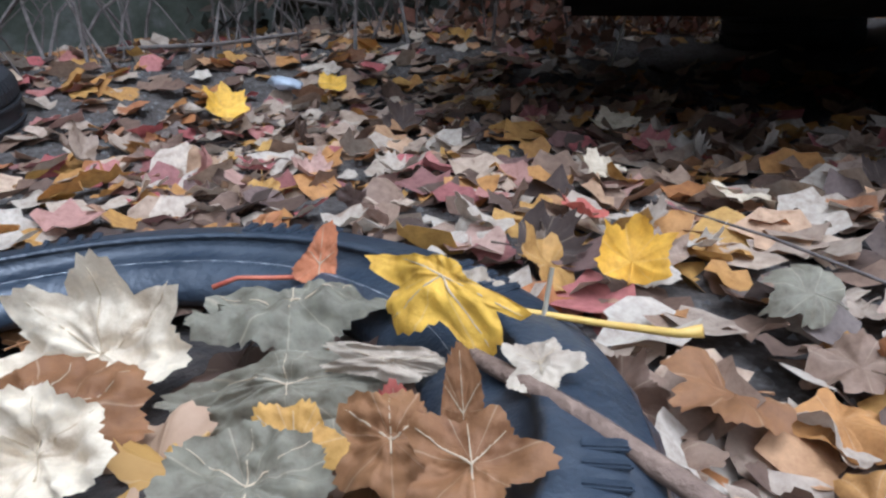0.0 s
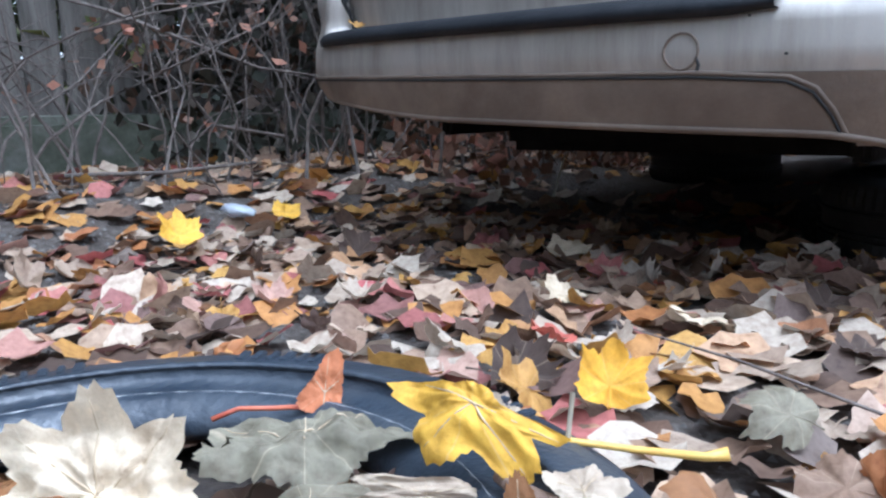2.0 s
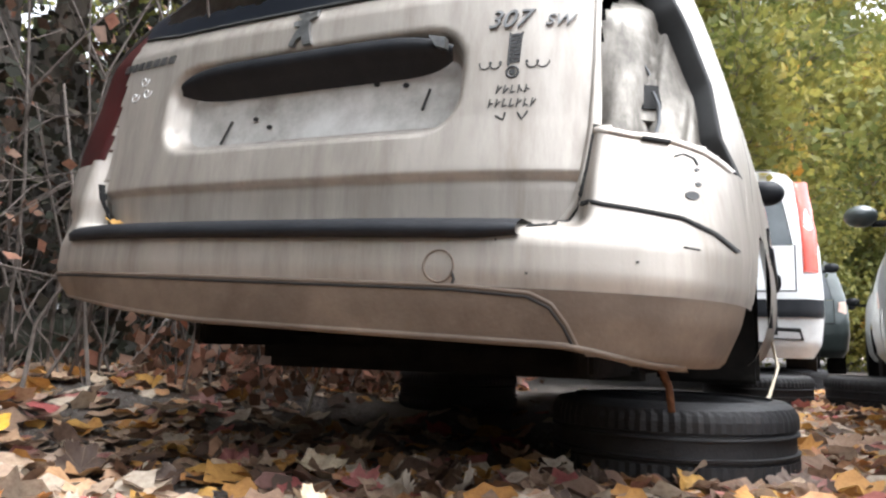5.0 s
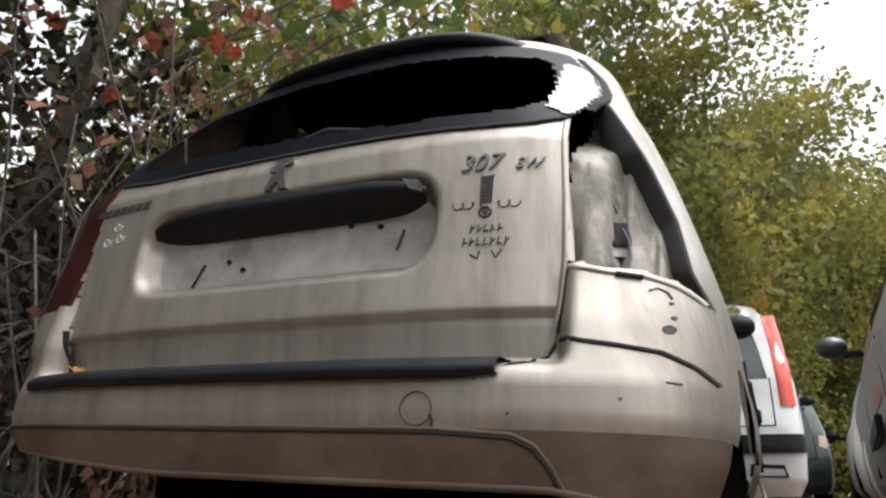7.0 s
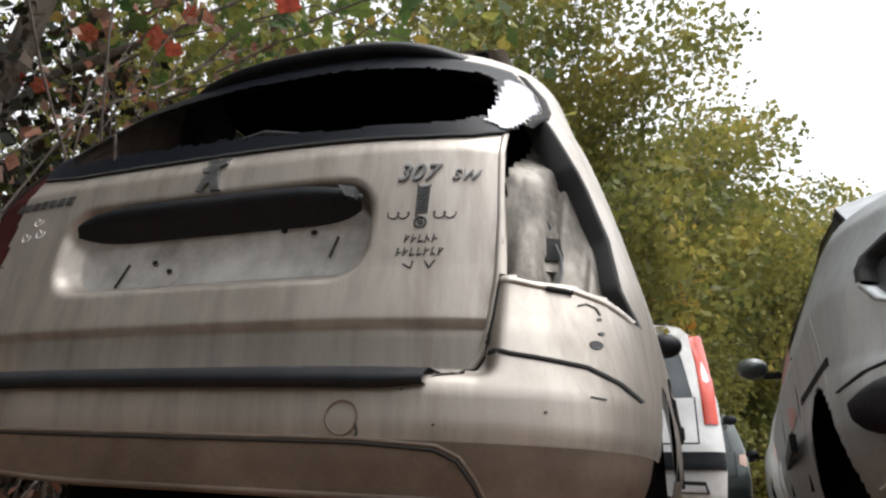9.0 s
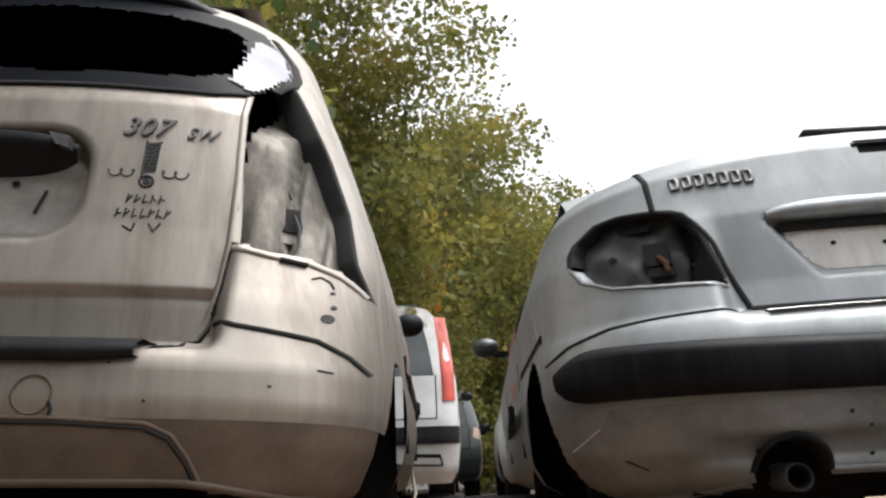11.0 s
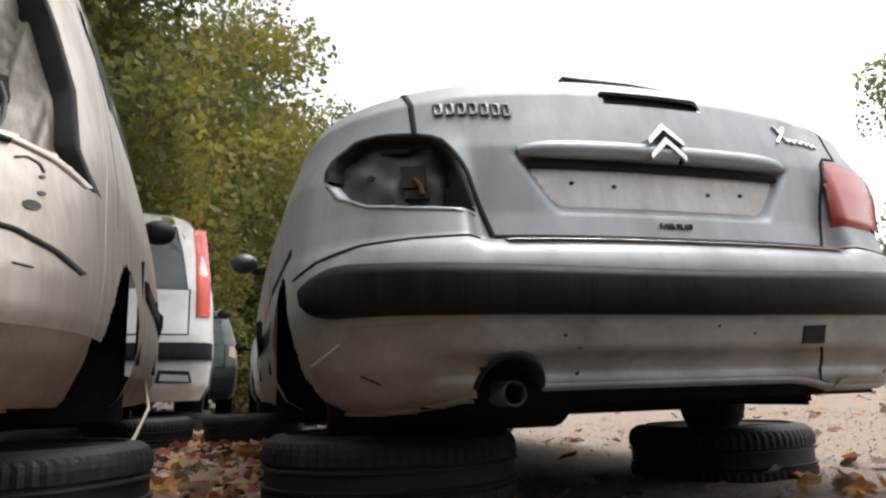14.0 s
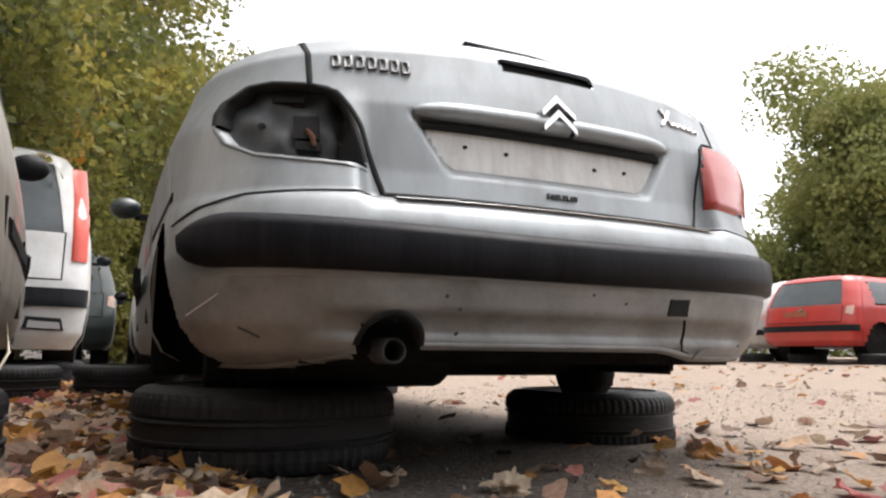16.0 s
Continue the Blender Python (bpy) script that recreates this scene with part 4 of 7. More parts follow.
def build_saloon():
    car = thing("saloon_car", "grey silver hatchback with one lamp missing, propped on tyres", "car")
    z = [0.24, 0.27, 0.33, 0.41, 0.47, 0.53, 0.555, 0.58, 0.598, 0.66, 0.76, 0.82, 0.88, 0.975, 1.03, 1.055]
    W = [0.72, 0.775, 0.808, 0.822, 0.828, 0.826, 0.824, 0.822, 0.82, 0.82, 0.825, 0.81, 0.795, 0.77, 0.735, 0.685]
    R = [1.44, 1.39, 1.355, 1.335, 1.33, 1.335, 1.345, 1.37, 1.435, 1.45, 1.462, 1.468, 1.485, 1.515, 1.58, 1.70]
    Q = [1.44, 1.39, 1.355, 1.335, 1.33, 1.335, 1.345, 1.36, 1.385, 1.41, 1.44, 1.46, 1.485, 1.52, 1.58, 1.70]
    s = Shape(z, W, R, Q, D=0.50, n=2.7, step=(0.45, 0.50), crown=0.035, crown_z=(0.72, 1.0), origin=(1.0, 0, 0), corner=(1, (0.55, 0.60, 0.66, 0.72, 0.80, 0.87, 0.95, 1.04), (0.50, 0.46, 0.44, 0.40, 0.33, 0.27, 0.28, 0.24)))
    seam_l = [(-0.560, 1.06), (-0.562, 1.02), (-0.568, 0.872), (-0.518, 0.846), (-0.472, 0.75), (-0.442, 0.65), (-0.428, 0.602)]
    seam_r = [(0.428, 0.602), (0.448, 0.65), (0.466, 0.74), (0.492, 0.838), (0.515, 0.862), (0.565, 0.870), (0.585, 1.02), (0.588, 1.06)]
    lid = inside(seam_l + seam_r)
    mouth = [(-0.462, 0.655), (-0.60, 0.668), (-0.68, 0.680), (-0.734, 0.712), (-0.750, 0.76), (-0.746, 0.80), (-0.731, 0.838), (-0.684, 0.886), (-0.64, 0.888), (-0.575, 0.872), (-0.535, 0.858), (-0.510, 0.825), (-0.487, 0.74)]
    lampL = inside(mouth)
    lampR = inside([(0.472, 0.655), (0.466, 0.72), (0.492, 0.838), (0.51, 0.850), (0.68, 0.842), (0.715, 0.80), (0.735, 0.68), (0.72, 0.662)])
    arch = lambda y, q: math.hypot(y - 2.05, q - 0.24) < 0.355
    arch2 = lambda y, q: math.hypot(y - 4.7, q - 0.24) < 0.34
    exhaust = lambda x, q: math.hypot(x + 0.428, q - 0.287) < 0.062
    hem = lambda x: 0.283 - 0.045 * float(smooth01(-0.36, -0.66, x)) - 0.022 * float(smooth01(0.2, 0.4, x))

    def shell(x, y, q):
        if abs(x) > 0.5 and (arch(y, q) or arch2(y, q)):
            return False
        if y < 1.9 and (lid(x, q) or lampL(x, q) or lampR(x, q)):
            return False
        return not (y < 1.7 and (exhaust(x, q) or q < hem(x)))
    rub = lambda x, y, q: 0.415 < q < 0.533 and y < 1.86
    hollow = lambda x, q: 0.022 * smooth01(0.36, 0.335, q) * smooth01(0.30, 0.315, q) * smooth01(0.62, 0.5, np.abs(x))
    low = lambda x, y, q: shell(x, y, q) and q <= 0.415 and y < 1.9
    side_y = [0.03 * i for i in range(1, 36)] + [1.2, 1.6, 2.0, 2.3, 2.4, 2.46, 2.52, 2.58, 2.64, 2.7, 2.76, 2.82, 2.88, 2.94, 3.0, 3.06, 3.12, 3.3, 3.7]
    zz = rows(0.24, 1.055, 0.010)
    s.patch("body_shell", zz, lambda x, y, q: shell(x, y, q) and not low(x, y, q), SILVER, car, sides=True, ys=side_y, label="grey silver body panels")
    s.patch("bumper_lower", zz, low, SILVER_LOW, car, hollow, label="scuffed grey lower bumper")
    bm = bmesh.new()
    for i in range(121):
        x = -0.80 + 1.60 * i / 120
        e = math.sqrt(max(0.0, 1 - (max(abs(x) - 0.745, 0) / 0.056) ** 2))
        vs = [bm.verts.new(s.at(x, 0.4715 + 0.022 * min((x / 0.73) ** 2, 1) + (0.050 + 0.009 * min((x / 0.73) ** 2, 1)) * d * (0.25 + 0.75 * e), o)) for d, o in ((-1, -0.004), (-0.98, 0.012), (-0.93, 0.018), (-0.3, 0.021), (0.45, 0.022), (0.60, 0.020), (0.80, 0.009), (1, -0.010))]
        if i:
            for k in range(7):
                bm.faces.new((old[k], vs[k], vs[k + 1], old[k + 1]))
        old = vs
    part("bumper_guard", bm, GUARD_PLASTIC, car, "broad black plastic bumper guard, streaked with rain", True)
    slot = round_box(0.015, 0.968, 0.138, 0.022, 0.018)
    gate = s.patch("boot_lid", rows(0.598, 1.055, 0.0085), lambda x, y, q: lid(x, q) and slot(x, q) > 0, SILVER, car, lambda x, q: 0.022 * smooth01(0.006, -0.012, np.maximum(np.maximum(np.abs(x) - 0.275 - (q - 0.664) * 0.62, 0.664 - q), q - 0.80)), label="grey silver boot lid")
    s.strip("plate_recess", -0.325, 0.325, lambda x: 0.678 + max(0.0, abs(x) - 0.255) ** 1.5 * 4.0, lambda x: 0.79, lambda x, q: -0.0205, PLATE_WHITE, gate, "empty whitish number plate recess")
    bm = bmesh.new()
    for i in range(60):
        x = -0.355 + 0.71 * i / 59
        e = 1 - (abs(x) / 0.36) ** 10
        vs = [bm.verts.new(s.at(x, 0.802 + d * (0.35 + 0.65 * e), o * e)) for d, o in ((0.032, 0.0), (0.028, 0.016), (0.012, 0.026), (-0.004, 0.022), (-0.010, 0.0), (-0.012, -0.03))]
        if i:
            for k in range(5):
                bm.faces.new((old[k], vs[k], vs[k + 1], old[k + 1]))
        old = vs
    part("handle_bar", bm, SILVER, gate, "grey bar over the plate recess", True)
    # Black strip paints the shade beneath the bar.
    s.ribbon("bar_shadow_strip", [(-0.335, 0.778), (0.335, 0.778)], 0.022, GAP, gate, -0.008, depth=0.02)
    s.patch("brake_lamp_slot", rows(0.938, 0.998, 0.006), lambda x, y, q: abs(x - 0.015) < 0.16, GAP, gate, lambda x, q: 0.03 + 0 * x, label="empty brake lamp slot")
    # chevrons
    for k in (0, 1):
        q = 0.826 - 0.038 * k
        pts = [(-0.046, q), (0.0, q + 0.042), (0.046, q), (0.046, q + 0.016), (0.0, q + 0.060), (-0.046, q + 0.016)]
        s.plate("chevron", pts[:2] + [(0.0, q + 0.060), (-0.046, q + 0.014)], CHROME, gate, 0.030, 0.03)
        s.plate("chevron", [(0.0, q + 0.042), (0.046, q), (0.046, q + 0.014), (0.0, q + 0.060)], CHROME, gate, 0.030, 0.03)
    for i in range(7):
        x, q = -0.520 + 0.0245 * i, 0.923 - 0.0035 * i
        s.ribbon("maker_bar", [(x + 0.003, q + 0.003), (x + 0.017, q + 0.003), (x + 0.017, q + 0.034), (x + 0.003, q + 0.034)], 0.007, DULLCHROME, gate, 0.007, close=True, depth=0.008)
    scr = [(a + 0.012, b + 0.026) for a, b in ((0.36, 0.915), (0.375, 0.888), (0.392, 0.868), (0.402, 0.880), (0.411, 0.868), (0.425, 0.884), (0.435, 0.870), (0.448, 0.884), (0.456, 0.870), (0.468, 0.884), (0.476, 0.870), (0.49, 0.882), (0.498, 0.872))]
    s.ribbon("model_script", scr, 0.008, CHROME, gate, 0.006)
    s.ribbon("model_script", [(0.366, 0.888), (0.390, 0.916), (0.408, 0.944)], 0.008, CHROME, gate, 0.006)
    lettering("FAIR PLAY", 0.019, s, 0.005, 0.627, STICKER, gate, "trim_lettering", "small dark trim lettering", out=0.003)
    for x, q in ((-0.23, 0.735), (-0.125, 0.73), (0.125, 0.722), (0.22, 0.726)):
        s.plate("bolt_hole", oval(x, q, 0.006, 0.005, 8), GAP, gate, -0.018, 0.004)
    # seams
    s.ribbon("lid_gap", [(-0.561, 1.04)] + seam_l[1:], 0.014, GAP, car, 0.003)
    s.ribbon("lid_gap", seam_r[:-1] + [(0.586, 1.04)], 0.007, GAP, car, 0.003)
    s.ribbon("lid_gap", [(-0.43, 0.601), (-0.2, 0.600), (0.2, 0.600), (0.43, 0.601)], 0.012, GAP, car, 0.005)
    s.ribbon("bumper_trim", [(-0.42, 0.585), (0.42, 0.585)], 0.008, CHROME, car, 0.016, depth=0.02, label="bright trim line")
    for sg in (-1, 1):
        s.ribbon("bumper_gap", [(sg * 0.46, 0.598), (sg * 0.60, 0.595), (sg * 0.70, 0.588), (sg * 0.78, 0.565), (sg * 0.82, 0.54)], 0.006, GAP, car, 0.003)
    # empty lamp housing on one side, red lamp on the other
    hl = s.patch("lamp_housing", rows(0.65, 0.91, 0.008), lambda x, y, q: -0.79 < x < -0.43 and q < 0.90, GREYMETAL, car, lambda x, q: 0.055 + 0.035 * smooth01(-0.52, -0.49, x) + 0.012 * np.cos(x * 60) * np.sin(q * 50), label="empty lamp housing of bare grey metal")
    s.ribbon("housing_rim", [(-0.465, 0.67), (-0.487, 0.74), (-0.510, 0.825), (-0.535, 0.858), (-0.575, 0.872), (-0.64, 0.888), (-0.684, 0.886), (-0.731, 0.838), (-0.746, 0.80), (-0.750, 0.76)], 0.016, GAP, hl, 0.002, depth=0.06)
    s.ribbon("housing_lip", [(-0.752, 0.75), (-0.734, 0.710), (-0.68, 0.678), (-0.60, 0.666), (-0.46, 0.653)], 0.010, SILVER, hl, 0.002, depth=0.06)
    s.plate("wire_opening", [(-0.615, 0.725), (-0.565, 0.722), (-0.563, 0.782), (-0.615, 0.785)], GAP, hl, -0.03, 0.02)
    s.plate("wire_opening", [(-0.615, 0.698), (-0.562, 0.696), (-0.560, 0.714), (-0.612, 0.718)], GAP, hl, -0.03, 0.02)
    s.plate("wire_opening", [(-0.655, 0.838), (-0.59, 0.828), (-0.59, 0.845), (-0.655, 0.856)], GAP, hl, -0.03, 0.02)
    s.ribbon("wire_stub", [(-0.59, 0.745), (-0.578, 0.73), (-0.575, 0.705)], 0.012, RUST, hl, -0.025)
    for x, q, r in ((-0.685, 0.765, 0.009), (-0.522, 0.715, 0.007), (-0.50, 0.695, 0.008), (-0.61, 0.715, 0.006), (-0.66, 0.72, 0.004)):
        s.plate("bolt_hole", oval(x, q, r, r, 10), GAP, hl, -0.04, 0.01)
    s.ribbon("press_mark", oval(-0.70, 0.765, 0.03, 0.028, 16)[4:12], 0.006, RAWMETAL, hl, -0.048)
    s.patch("rear_lamp", rows(0.655, 0.848, 0.0085), lambda x, y, q: bool(lampR(x, q)), RED_LENS, car, lambda x, q: -0.012 * smooth01(0.655, 0.67, q) + 0 * x, label="faded red rear lamp")
    s.patch("lamp_infill", rows(0.645, 0.852, 0.0085), lambda x, y, q: 0.43 < x < 0.80 and lampR(x, q), SILVER, car, lambda x, q: 0.012 + 0 * x)
    # bumper holes and exhaust
    s.plate("tow_hole", [(0.226, 0.362), (0.290, 0.363), (0.291, 0.402), (0.230, 0.400)], GAP, car, 0.003, 0.01)
    s.ribbon("cracked_corner", [(0.285, 0.355), (0.292, 0.31), (0.305, 0.285), (0.335, 0.278)], 0.003, GAP, car, 0.003)
    s.plate("torn_flap", [(0.355, 0.265), (0.40, 0.275), (0.395, 0.29), (0.365, 0.285)], SILVER, car, 0.008, 0.006)
    s.ribbon("exhaust_cutout", [(-0.428 + 0.063 * math.cos(a), 0.287 + 0.063 * math.sin(a)) for a in np.linspace(math.pi, 0, 18)], 0.014, GAP, car, 0.002, depth=0.09)
    for x, q, r in ((-0.33, 0.385, 0.004), (-0.30, 0.36, 0.0035), (-0.30, 0.312, 0.004), (0.01, 0.40, 0.003), (0.10, 0.385, 0.003), (0.55, 0.30, 0.003)):
        s.plate("paint_chip", oval(x, q, r, r, 7), STICKER, car, 0.002, 0.003)
    for a, b in (((-0.785, 0.345), (-0.74, 0.385)), ((-0.70, 0.32), (-0.66, 0.30))):
        s.ribbon("scratch", [a, b], 0.004, SCRAWL if a[0] < -0.75 else STICKER, car, 0.002)
    bm = bmesh.new()
    lathe(bm, [(0.022, 0.0), (0.026, 0.0), (0.026, 0.35), (0.022, 0.35), (0.022, 0.0)], 24)
    bmesh.ops.transform(bm, matrix=Matrix.Translation((0.588, 1.43, 0.277)) @ Matrix.Rotation(radians(-90), 4, "X") @ Matrix.Scale(1, 4), verts=bm.verts)
    part("exhaust_pipe", bm, GREYMETAL, car, "sooty exhaust pipe", True)
    bm = bmesh.new()
    bmesh.ops.create_cone(bm, segments=22, radius1=0.15, radius2=0.15, depth=0.5, cap_ends=True, matrix=Matrix.Translation((0.62, 1.88, 0.29)) @ Matrix.Diagonal((1, 1, 0.7, 1)) @ Matrix.Rotation(radians(90), 4, "Y"))
    part("silencer", bm, UNDER_SHADE, car, "", True)
    for x0, x1 in ((-0.70, -0.50), (-0.36, 0.68)):
        s.ribbon("bumper_hem", [(x, hem(x) + 0.005) for x in np.linspace(x0, x1, 24)], 0.014, SILVER_LOW, car, 0.004, depth=0.012)
    # cabin above the waist
    bm = bmesh.new()
    ring = lambda y, w, q: [bm.verts.new((1.0 + x, y + 0.1 * (abs(x) / w) ** 2, q - 0.07 * (abs(x) / w) ** 2)) for x in np.linspace(-w, w, 9)]
    rings = [ring(1.70, 0.60, 1.052), ring(1.95, 0.66, 1.07), ring(2.55, 0.60, 1.37), ring(3.2, 0.56, 1.42), ring(4.0, 0.55, 1.36), ring(4.75, 0.68, 0.98), ring(5.6, 0.66, 0.88), ring(5.7, 0.64, 0.5)]
    for k, (a, b) in enumerate(zip(rings, rings[1:])):
        for i in range(8):
            bm.faces.new((a[i], a[i + 1], b[i + 1], b[i]))
    part("roof", bm, SILVER, car, "", True)
    for side in (-1, 1):
        bm = bmesh.new()
        q = [(0.62, 2.45, 0.99), (0.70, 2.55, 0.97), (0.76, 3.0, 0.96), (0.76, 4.6, 0.94), (0.58, 3.9, 1.30), (0.585, 3.2, 1.36), (0.585, 2.75, 1.31)]
        bm.faces.new([bm.verts.new((1.0 + side * a, b, c)) for a, b, c in q])
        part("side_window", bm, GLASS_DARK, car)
        mirror_thing(car, (1.0 + side * 0.88, 4.0, 0.985), DARK_PAINT, side)
        for y in (2.62, 3.65):
            bm = bmesh.new()
            box(bm, (0.012, 0.012, 0.42), (1.0 + side * (s.flank(y, 0.58) - 0.006), y, 0.57))
            part("door_gap", bm, GAP, car)
        bm = bmesh.new()
        box(bm, (0.02, 2.0, 0.07), (1.0 + side * (s.flank(3.5, 0.5) - 0.002), 3.5, 0.50), 0.008, Matrix.Rotation(side * 0.05, 4, "Z"))
        part("door_moulding", bm, BLACK_PLASTIC, car)
    bm = bmesh.new()
    for a, b in (((-0.80, 3.3, 0.62), (-0.80, 3.75, 0.8)),):
        bm.faces.new([bm.verts.new((1.0 - s.flank(y, q) - 0.003, y, q)) for y, q in ((2.75, 0.60), (3.05, 0.58), (3.35, 0.82), (3.0, 0.90))])
    part("paint_daub", bm, surface("faded_red_daub", [(0.3, (0.40, 0.17, 0.15)), (0.8, (0.46, 0.30, 0.28))], 8, 0.6, 0.1, 0.05), car, "faded red paint daub on the door")
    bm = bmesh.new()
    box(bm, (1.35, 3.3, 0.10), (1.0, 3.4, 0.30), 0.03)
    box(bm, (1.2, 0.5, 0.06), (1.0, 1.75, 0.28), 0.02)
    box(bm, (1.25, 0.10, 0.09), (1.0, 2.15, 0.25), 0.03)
    part("underside", bm, UNDER_SHADE, car, "floor pan and axle, coloured near-black for shade")
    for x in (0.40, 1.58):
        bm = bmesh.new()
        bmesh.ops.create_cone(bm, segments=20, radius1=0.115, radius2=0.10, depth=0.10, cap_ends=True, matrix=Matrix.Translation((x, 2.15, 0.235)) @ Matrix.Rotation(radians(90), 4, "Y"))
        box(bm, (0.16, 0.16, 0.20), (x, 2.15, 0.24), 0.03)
        part("brake_drum", bm, UNDER_SHADE, car, "near-black brake drum", True)
    # Dark plates close these arches too, hiding the bright ground behind.
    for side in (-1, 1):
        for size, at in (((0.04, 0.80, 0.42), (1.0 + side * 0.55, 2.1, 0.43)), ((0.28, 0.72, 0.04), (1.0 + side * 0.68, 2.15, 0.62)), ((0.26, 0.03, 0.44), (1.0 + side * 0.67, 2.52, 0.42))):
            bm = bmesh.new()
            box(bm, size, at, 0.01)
            part("wheel_well_shade_panel", bm, UNDER_SHADE, car)
    # wiper standing above the lid
    tube("rear_wiper", [(0.93, 1.96, 1.07), (0.915, 1.80, 1.118), (0.918, 1.78, 1.126), (0.99, 1.78, 1.128), (1.128, 1.78, 1.130), (1.26, 1.78, 1.126)], [0.010, 0.010, 0.013, 0.011, 0.008, 0.003], BLACK_PLASTIC, car, 6, "black wiper raised off the glass")
    return car, s


SALOON, SALOON_SHAPE = build_saloon()


def plain_car(name, label, paint, rear_y, centre_x, W0, height, heading, z0, lamps="tall", glass_low=0.62, guard=True, length=3.9):
    """A parked car further off: skin, windows, lamps, bumper guard, mirrors, tyres beneath. Built facing +y, then turned."""
    car = thing(name, label, "car", (centre_x, rear_y, z0))
    car.rotation_euler = (0, 0, heading)
    h = height
    z = [0.14 * h, 0.20 * h, 0.33 * h, 0.42 * h, 0.60 * h, 0.64 * h, 0.80 * h, 0.92 * h, 0.975 * h, h]
    W = [W0 * k for k in (0.90, 0.97, 1.0, 1.0, 0.985, 0.97, 0.90, 0.82, 0.74, 0.60)]
    R = [0.10, 0.03, 0.0, 0.01, 0.06, 0.075, 0.17, 0.25, 0.30, 0.42]
    s = Shape(z, W, R, D=0.30, n=3.6, step=(5, 6))
    wl = glass_low * h
    win = lambda x, q: abs(x) < 0.80 * float(s.width(q)) and wl < q < 0.93 * h
    arch = lambda y, q: math.hypot(y - 0.72, q - 0.17 * h) < 0.32 or math.hypot(y - 3.15, q - 0.17 * h) < 0.32
    gl = lambda q: 0.25 * h < q < 0.39 * h
    sidewin = lambda y, q: wl + 0.02 < q < 0.92 * h and ((0.65 < y < 1.3) or (1.4 < y < 2.1) or (2.2 < y < 2.8))
    ys = [0.06 * i for i in range(1, 40)] + [2.5, 2.6, 2.7, 2.76, 2.82, 2.88, 2.94, 3.0, 3.1, 3.2, 3.4]
    hood = lambda y, q: y > 2.9 and q > 0.60 * h
    keep = lambda x, y, q: not (win(x, q) and y < 0.6) and not (abs(x) > 0.5 and arch(y, q)) and not (abs(x) > 0.55 and sidewin(y, q)) and not hood(y, q)
    s.patch("body_shell", rows(z[0], h, 0.028), keep, paint, car, sides=True, ys=ys)
    s.patch("rear_window", rows(wl - 0.03, 0.95 * h, 0.03), lambda x, y, q: win(x, q), GLASS_SEEN, car, lambda x, q: 0.012 + 0 * x, label="dark tinted rear window")
    for sd in (-1, 1):
        s.patch("side_window", rows(wl - 0.03, 0.95 * h, 0.03), lambda x, y, q: sd * x > 0.55 and sidewin(y, q), GLASS_SEEN, car, sides=True, ys=ys)
    if guard:
        s.patch("bumper_guard", rows(0.31 * h, 0.385 * h, 0.02), lambda x, y, q: y < 0.45, BLACK_PLASTIC, car, lambda x, q: -0.02 + 0 * x)
    for sd in (-1, 1):
        if lamps == "tall":
            s.ribbon("rear_lamp", [(sd * 0.845 * W0, 0.93 * h), (sd * 0.885 * W0, 0.78 * h), (sd * 0.905 * W0, 0.62 * h), (sd * 0.91 * W0, 0.50 * h)], 0.105, BRIGHT_LENS, car, 0.02, "tall red rear lamp", depth=0.03)
        else:
            s.plate("rear_lamp", [(sd * 0.86 * W0, 0.60 * h), (sd * 0.95 * W0, 0.61 * h), (sd * 0.95 * W0, 0.50 * h), (sd * 0.85 * W0, 0.52 * h)], ORANGE_LENS, car, 0.012, 0.03, "pale and red rear lamp")
        mirror_thing(car, (sd * (W0 + 0.08), 2.6, 0.66 * h), BLACK_PLASTIC, sd)
    s.ribbon("tailgate_gap", [(-0.80 * W0, 0.62 * h), (-0.80 * W0, 0.42 * h), (0.80 * W0, 0.42 * h), (0.80 * W0, 0.62 * h)], 0.012, GAP, car, 0.003)
    s.plate("maker_badge", oval(0, 0.57 * h, 0.04, 0.035, 12), CHROME, car, 0.012, 0.015)
    bm = bmesh.new()
    P = [[bm.verts.new((x * W0, y, q - 0.04 * abs(x) ** 2)) for x in (-0.62, -0.3, 0, 0.3, 0.62)] for y, q in ((0.40, h), (1.4, h * 1.02), (2.2, h * 0.99), (2.95, 0.66 * h), (3.7, 0.55 * h), (length, 0.3 * h))]
    for a, b in zip(P, P[1:]):
        for i in range(4):
            bm.faces.new((a[i], a[i + 1], b[i + 1], b[i]))
    part("roof", bm, paint, car, "", True)
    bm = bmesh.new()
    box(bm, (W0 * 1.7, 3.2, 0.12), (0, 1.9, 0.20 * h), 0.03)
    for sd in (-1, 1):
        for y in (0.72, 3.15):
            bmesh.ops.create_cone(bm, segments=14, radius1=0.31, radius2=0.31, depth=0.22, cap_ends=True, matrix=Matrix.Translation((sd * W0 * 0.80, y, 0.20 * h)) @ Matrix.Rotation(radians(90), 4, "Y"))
    part("underside", bm, UNDER_SHADE, car)
    # One black block fills the cabin and stands for its shade.
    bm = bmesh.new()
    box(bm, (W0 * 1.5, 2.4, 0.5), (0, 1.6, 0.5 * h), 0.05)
    part("cabin_shade_block", bm, CABIN_SHADE, car)
    return car, s


